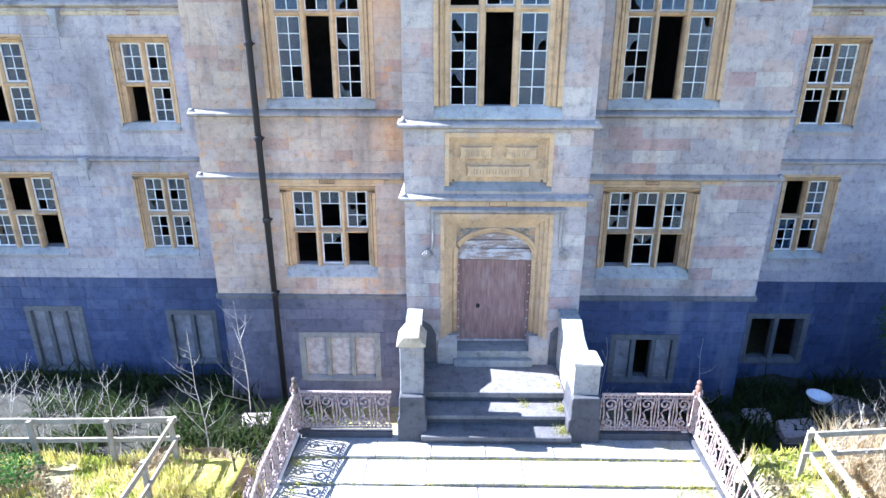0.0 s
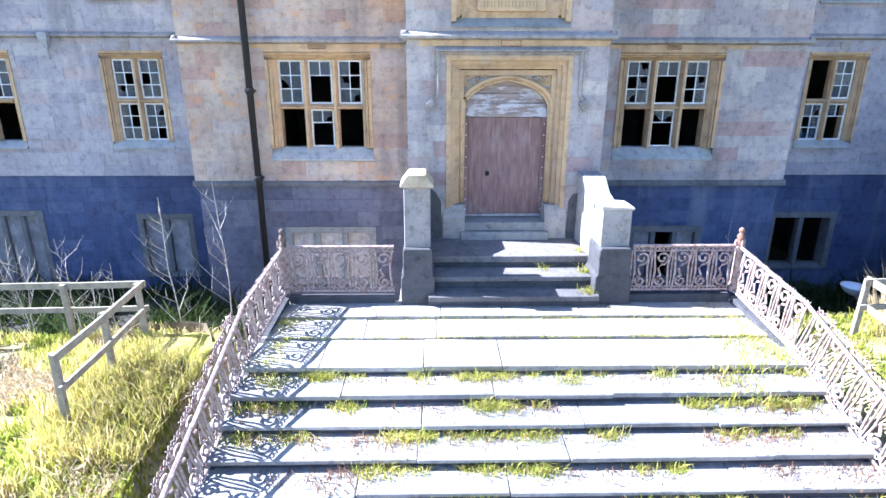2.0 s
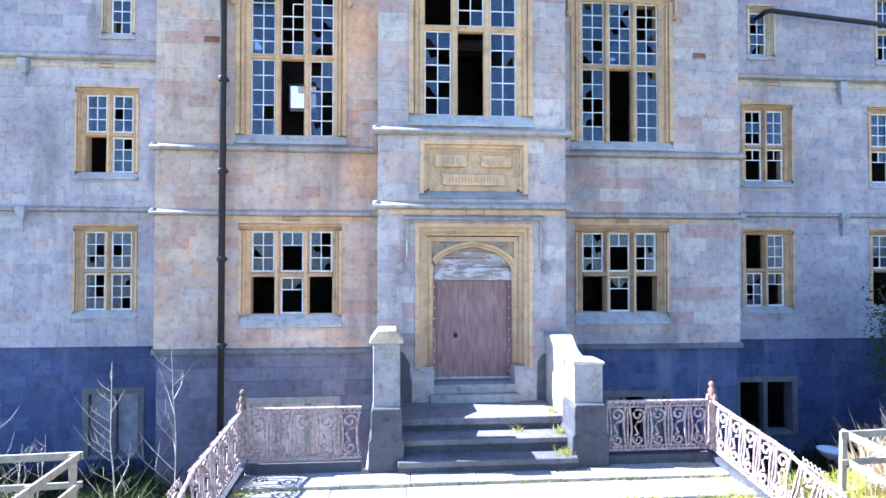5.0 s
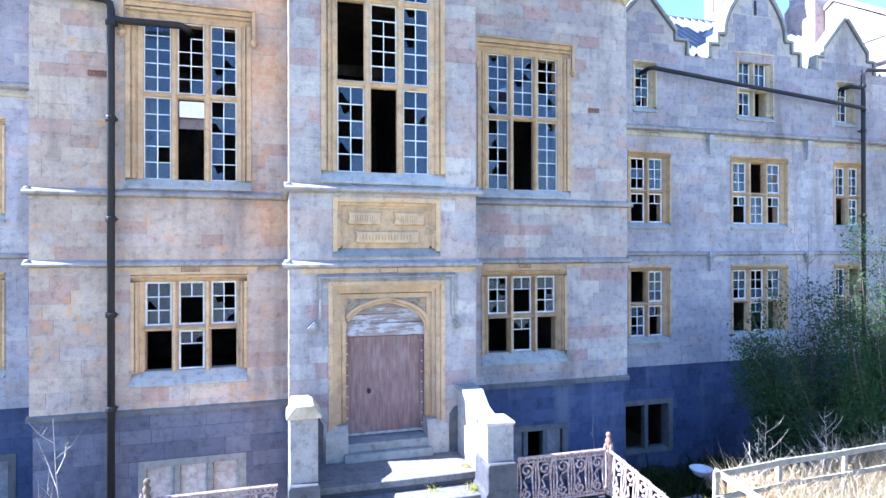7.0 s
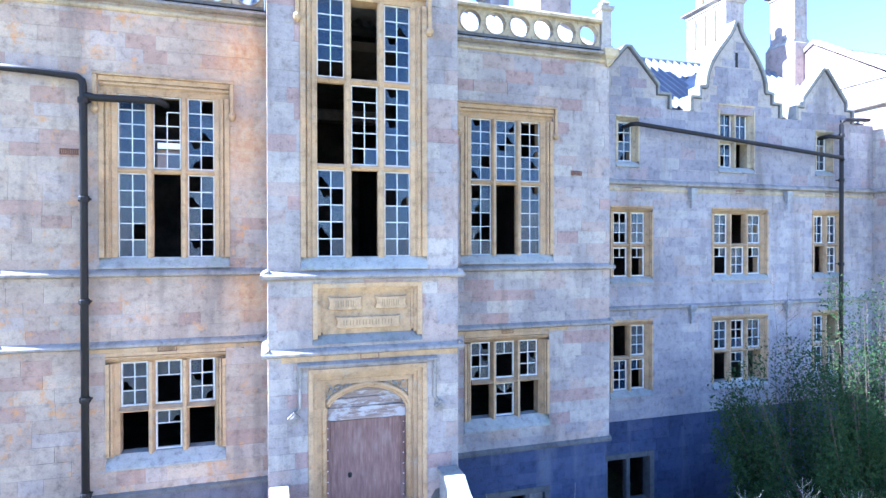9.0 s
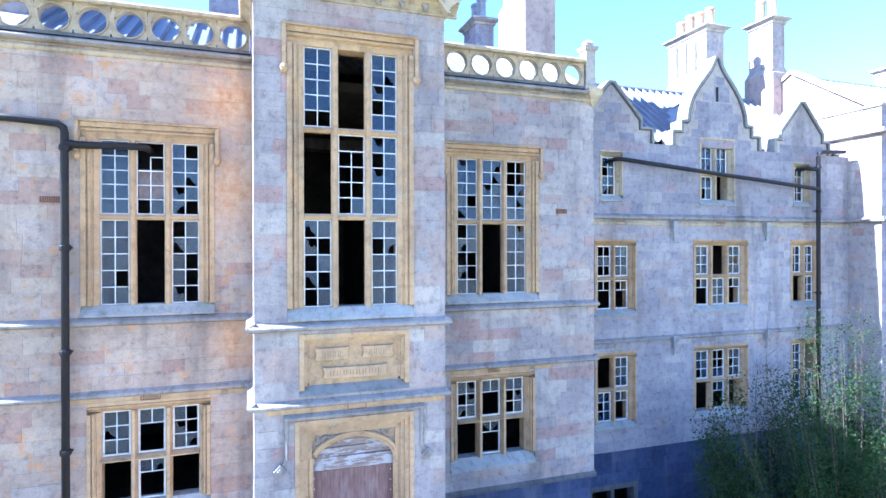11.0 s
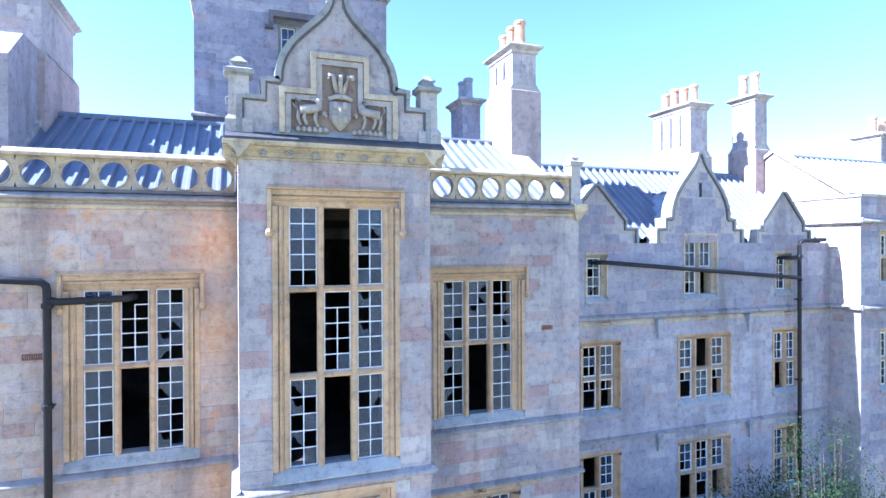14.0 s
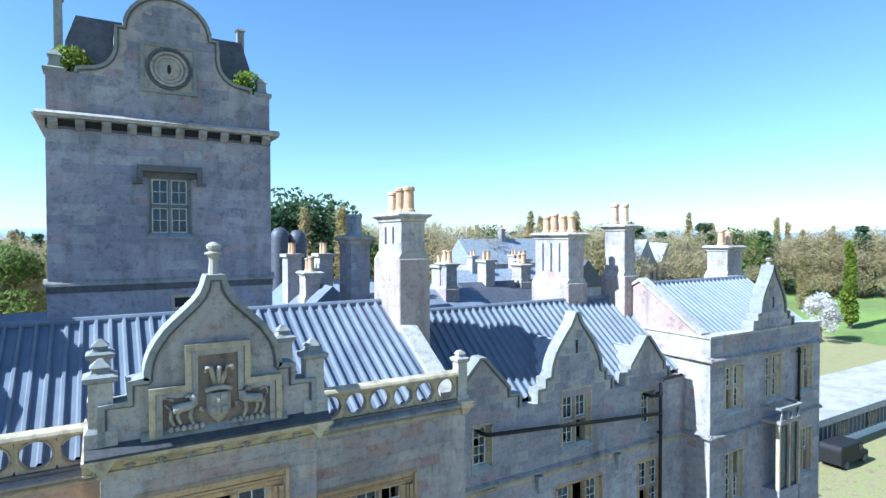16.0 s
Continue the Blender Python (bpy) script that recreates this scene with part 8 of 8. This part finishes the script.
def van(x, y, z):
    """A parked panel van, nose to +x."""
    ob = thing("parked_van", (x, y, z), "dark parked van beside the flat-roofed annexe", "van")
    side = [(-2.3, 0.35), (2.4, 0.35), (2.45, 0.95), (1.7, 1.15), (1.15, 1.95), (-2.2, 2.0), (-2.35, 1.6)]
    part("body", prism(bmesh.new(), [(x + u, z + w) for u, w in side], y - 0.9, y + 0.9), M_IRONPIPE, ob, bevel=0.08)
    part("side_window", prism(bmesh.new(), [(x + 0.55, z + 1.2), (x + 1.5, z + 1.2), (x + 1.1, z + 1.75), (x + 0.55, z + 1.75)], y - 0.93, y - 0.88), M_GLASS2, ob)
    part("windscreen", prism(bmesh.new(), [(x + 1.68, z + 1.2), (x + 1.74, z + 1.2), (x + 1.22, z + 1.9), (x + 1.16, z + 1.9)], y - 0.75, y + 0.75), M_GLASS2, ob)
    for u in (-1.5, 1.6):
        for w in (-0.85, 0.85):
            ring = [(x + u + 0.33 * math.cos(a), z + 0.35 + 0.33 * math.sin(a)) for a in (2 * math.pi * j / 16 for j in range(16))]
            part("wheel", prism(bmesh.new(), ring, y + w - 0.1, y + w + 0.1), M_SLATE, ob)
    return ob


van(52.5, 11.6, -3.2)
fld = thing("field", label="bright green meadow rising beyond the grounds", category="field", kind="structure")
bm = bmesh.new()
fan = [[bm.verts.new((d * math.sin(radians(a)), d * math.cos(radians(a)), z + 2.0 * noise.noise((a * 0.2, d * 0.01, 0)))) for a in range(-12, 90, 3)] for d, z in ((98, -5.4), (150, -1.0), (250, 6.0), (420, 15.0), (700, 8.0))]
for ra, rb in zip(fan, fan[1:]):
    for k in range(len(ra) - 1):
        bm.faces.new((ra[k], ra[k + 1], rb[k + 1], rb[k]))
part("meadow", bm, plain("meadow_grass", (0.17, 0.23, 0.045), 0.95, vary=0.3, scale=0.05, second=(0.12, 0.15, 0.04), bumps=0), fld, smooth=True)

TREES = [tree("pine_tree", 60, 150, -3, 19, "pine", 1, "tall dark pine at the edge of the grounds", M_PINE, 0.4, 2200, slim=0.3),
         tree("poplar_tree", 66, 150, -3, 18, "poplar", 2, "bare golden poplar in early spring", M_POPLAR, 0.5, 1500, slim=0.14),
         tree("broadleaf_tree", 72, 150, -3, 15, "broad", 3, "bare brown broadleaf tree in early spring", M_BARE, 0.42, 3600, slim=0.1),
         tree("green_tree", 78, 150, -3, 14, "broad", 4, "green leafing tree in the grounds", M_SPRING, 0.3, 2400),
         tree("cedar_tree", 54, 150, -3, 20, "broad", 5, "dark spreading cedar behind the hospital", M_PINE, 0.35, 3000)]
tree("blossom_tree", 112, 41.4, -3.2, 9.5, "broad", 6, "white flowering tree beside the meadow", M_BLOSSOM, 0.2, 4200)
tree("golden_yew", 128, 43.5, -3.2, 19.5, "poplar", 7, "tall bright golden-green yew", M_YEW, 0.5, 5000)
rng = random.Random(44)
WOODS = [(20, 82, 4, 0.9), (24, 80, 4, 0.98), (30, 79, 4, 0.95), (27, 85, 0, 1.0), (24.5, 72, 1, 0.98), (29.5, 70, 1, 0.98), (35, 90, 1, 1.05), (33, 100, 2, 0.9), (42, 96, 2, 1.0), (48, 92, 1, 1.0), (52, 98, 1, 0.95), (56, 104, 2, 0.9), (60, 96, 2, 1.1), (66, 104, 1, 0.8), (70, 100, 1, 0.7), (76, 96, 4, 0.8), (82, 100, 2, 1.0), (88, 92, 1, 1.0)]
for k in range(300):
    b = rng.uniform(-12, 74)
    d = rng.uniform(105, 230)
    n = rng.choice((2, 2, 1, 3, 2, 0, 2, 2, 1, 2, 3, 2, 2, 2))
    rise = rng.uniform(1.2, 3.6) if n == 1 else rng.uniform(0.6, 2.6) if n == 0 else rng.uniform(-0.8, 1.9)
    if b < 5:
        rise *= 0.35
    if b > 56:
        d, rise = max(d, 185), rise * 0.6
    s = (19.4 + d * math.tan(radians(rise))) / (19, 18, 15, 14, 20)[n]
    WOODS.append((-2 + d * math.sin(radians(b)), -12 + d * math.cos(radians(b)), n, s))
for x, y, n in ((138, 80, 2), (146, 74, 2), (132, 72, 2), (142, 86, 3), (130, 74, 1), (146, 62, 1), (128, 84, 2), (136, 84, 1)):
    WOODS.append((x, y, n, rng.uniform(0.6, 0.85)))
for k_, (x, y, n, s) in enumerate(WOODS):
    src = TREES[n]
    s = s * 1.45 if k_ < 18 else s
    copy_thing(src, Matrix.Translation((x, y, -3.2)) @ Matrix.Rotation(rng.uniform(0, 6.28), 4, "Z") @ Matrix.Scale(s, 4))
hill = thing("backdrop", label="low hazy hills on the horizon", category="hills", kind="structure")
bm = bmesh.new()
N = 60
prev = None
for k in range(N + 1):
    a = radians(-75 + 150 * k / N)
    h = 30 + 22 * noise.noise((k * 0.13, 1.2, 0)) + 8 * noise.noise((k * 0.5, 3.2, 0))
    row = [bm.verts.new((1500 * math.sin(a), 1500 * math.cos(a), -4)), bm.verts.new((1700 * math.sin(a), 1700 * math.cos(a), h)), bm.verts.new((2100 * math.sin(a), 2100 * math.cos(a), h * 1.3))]
    if prev:
        for j in range(2):
            bm.faces.new((prev[j], row[j], row[j + 1], prev[j + 1]))
    prev = row
# distance haze is put into the pale blue hill colour
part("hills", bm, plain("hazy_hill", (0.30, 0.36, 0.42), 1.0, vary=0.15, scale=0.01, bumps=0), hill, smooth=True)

lay_stones()
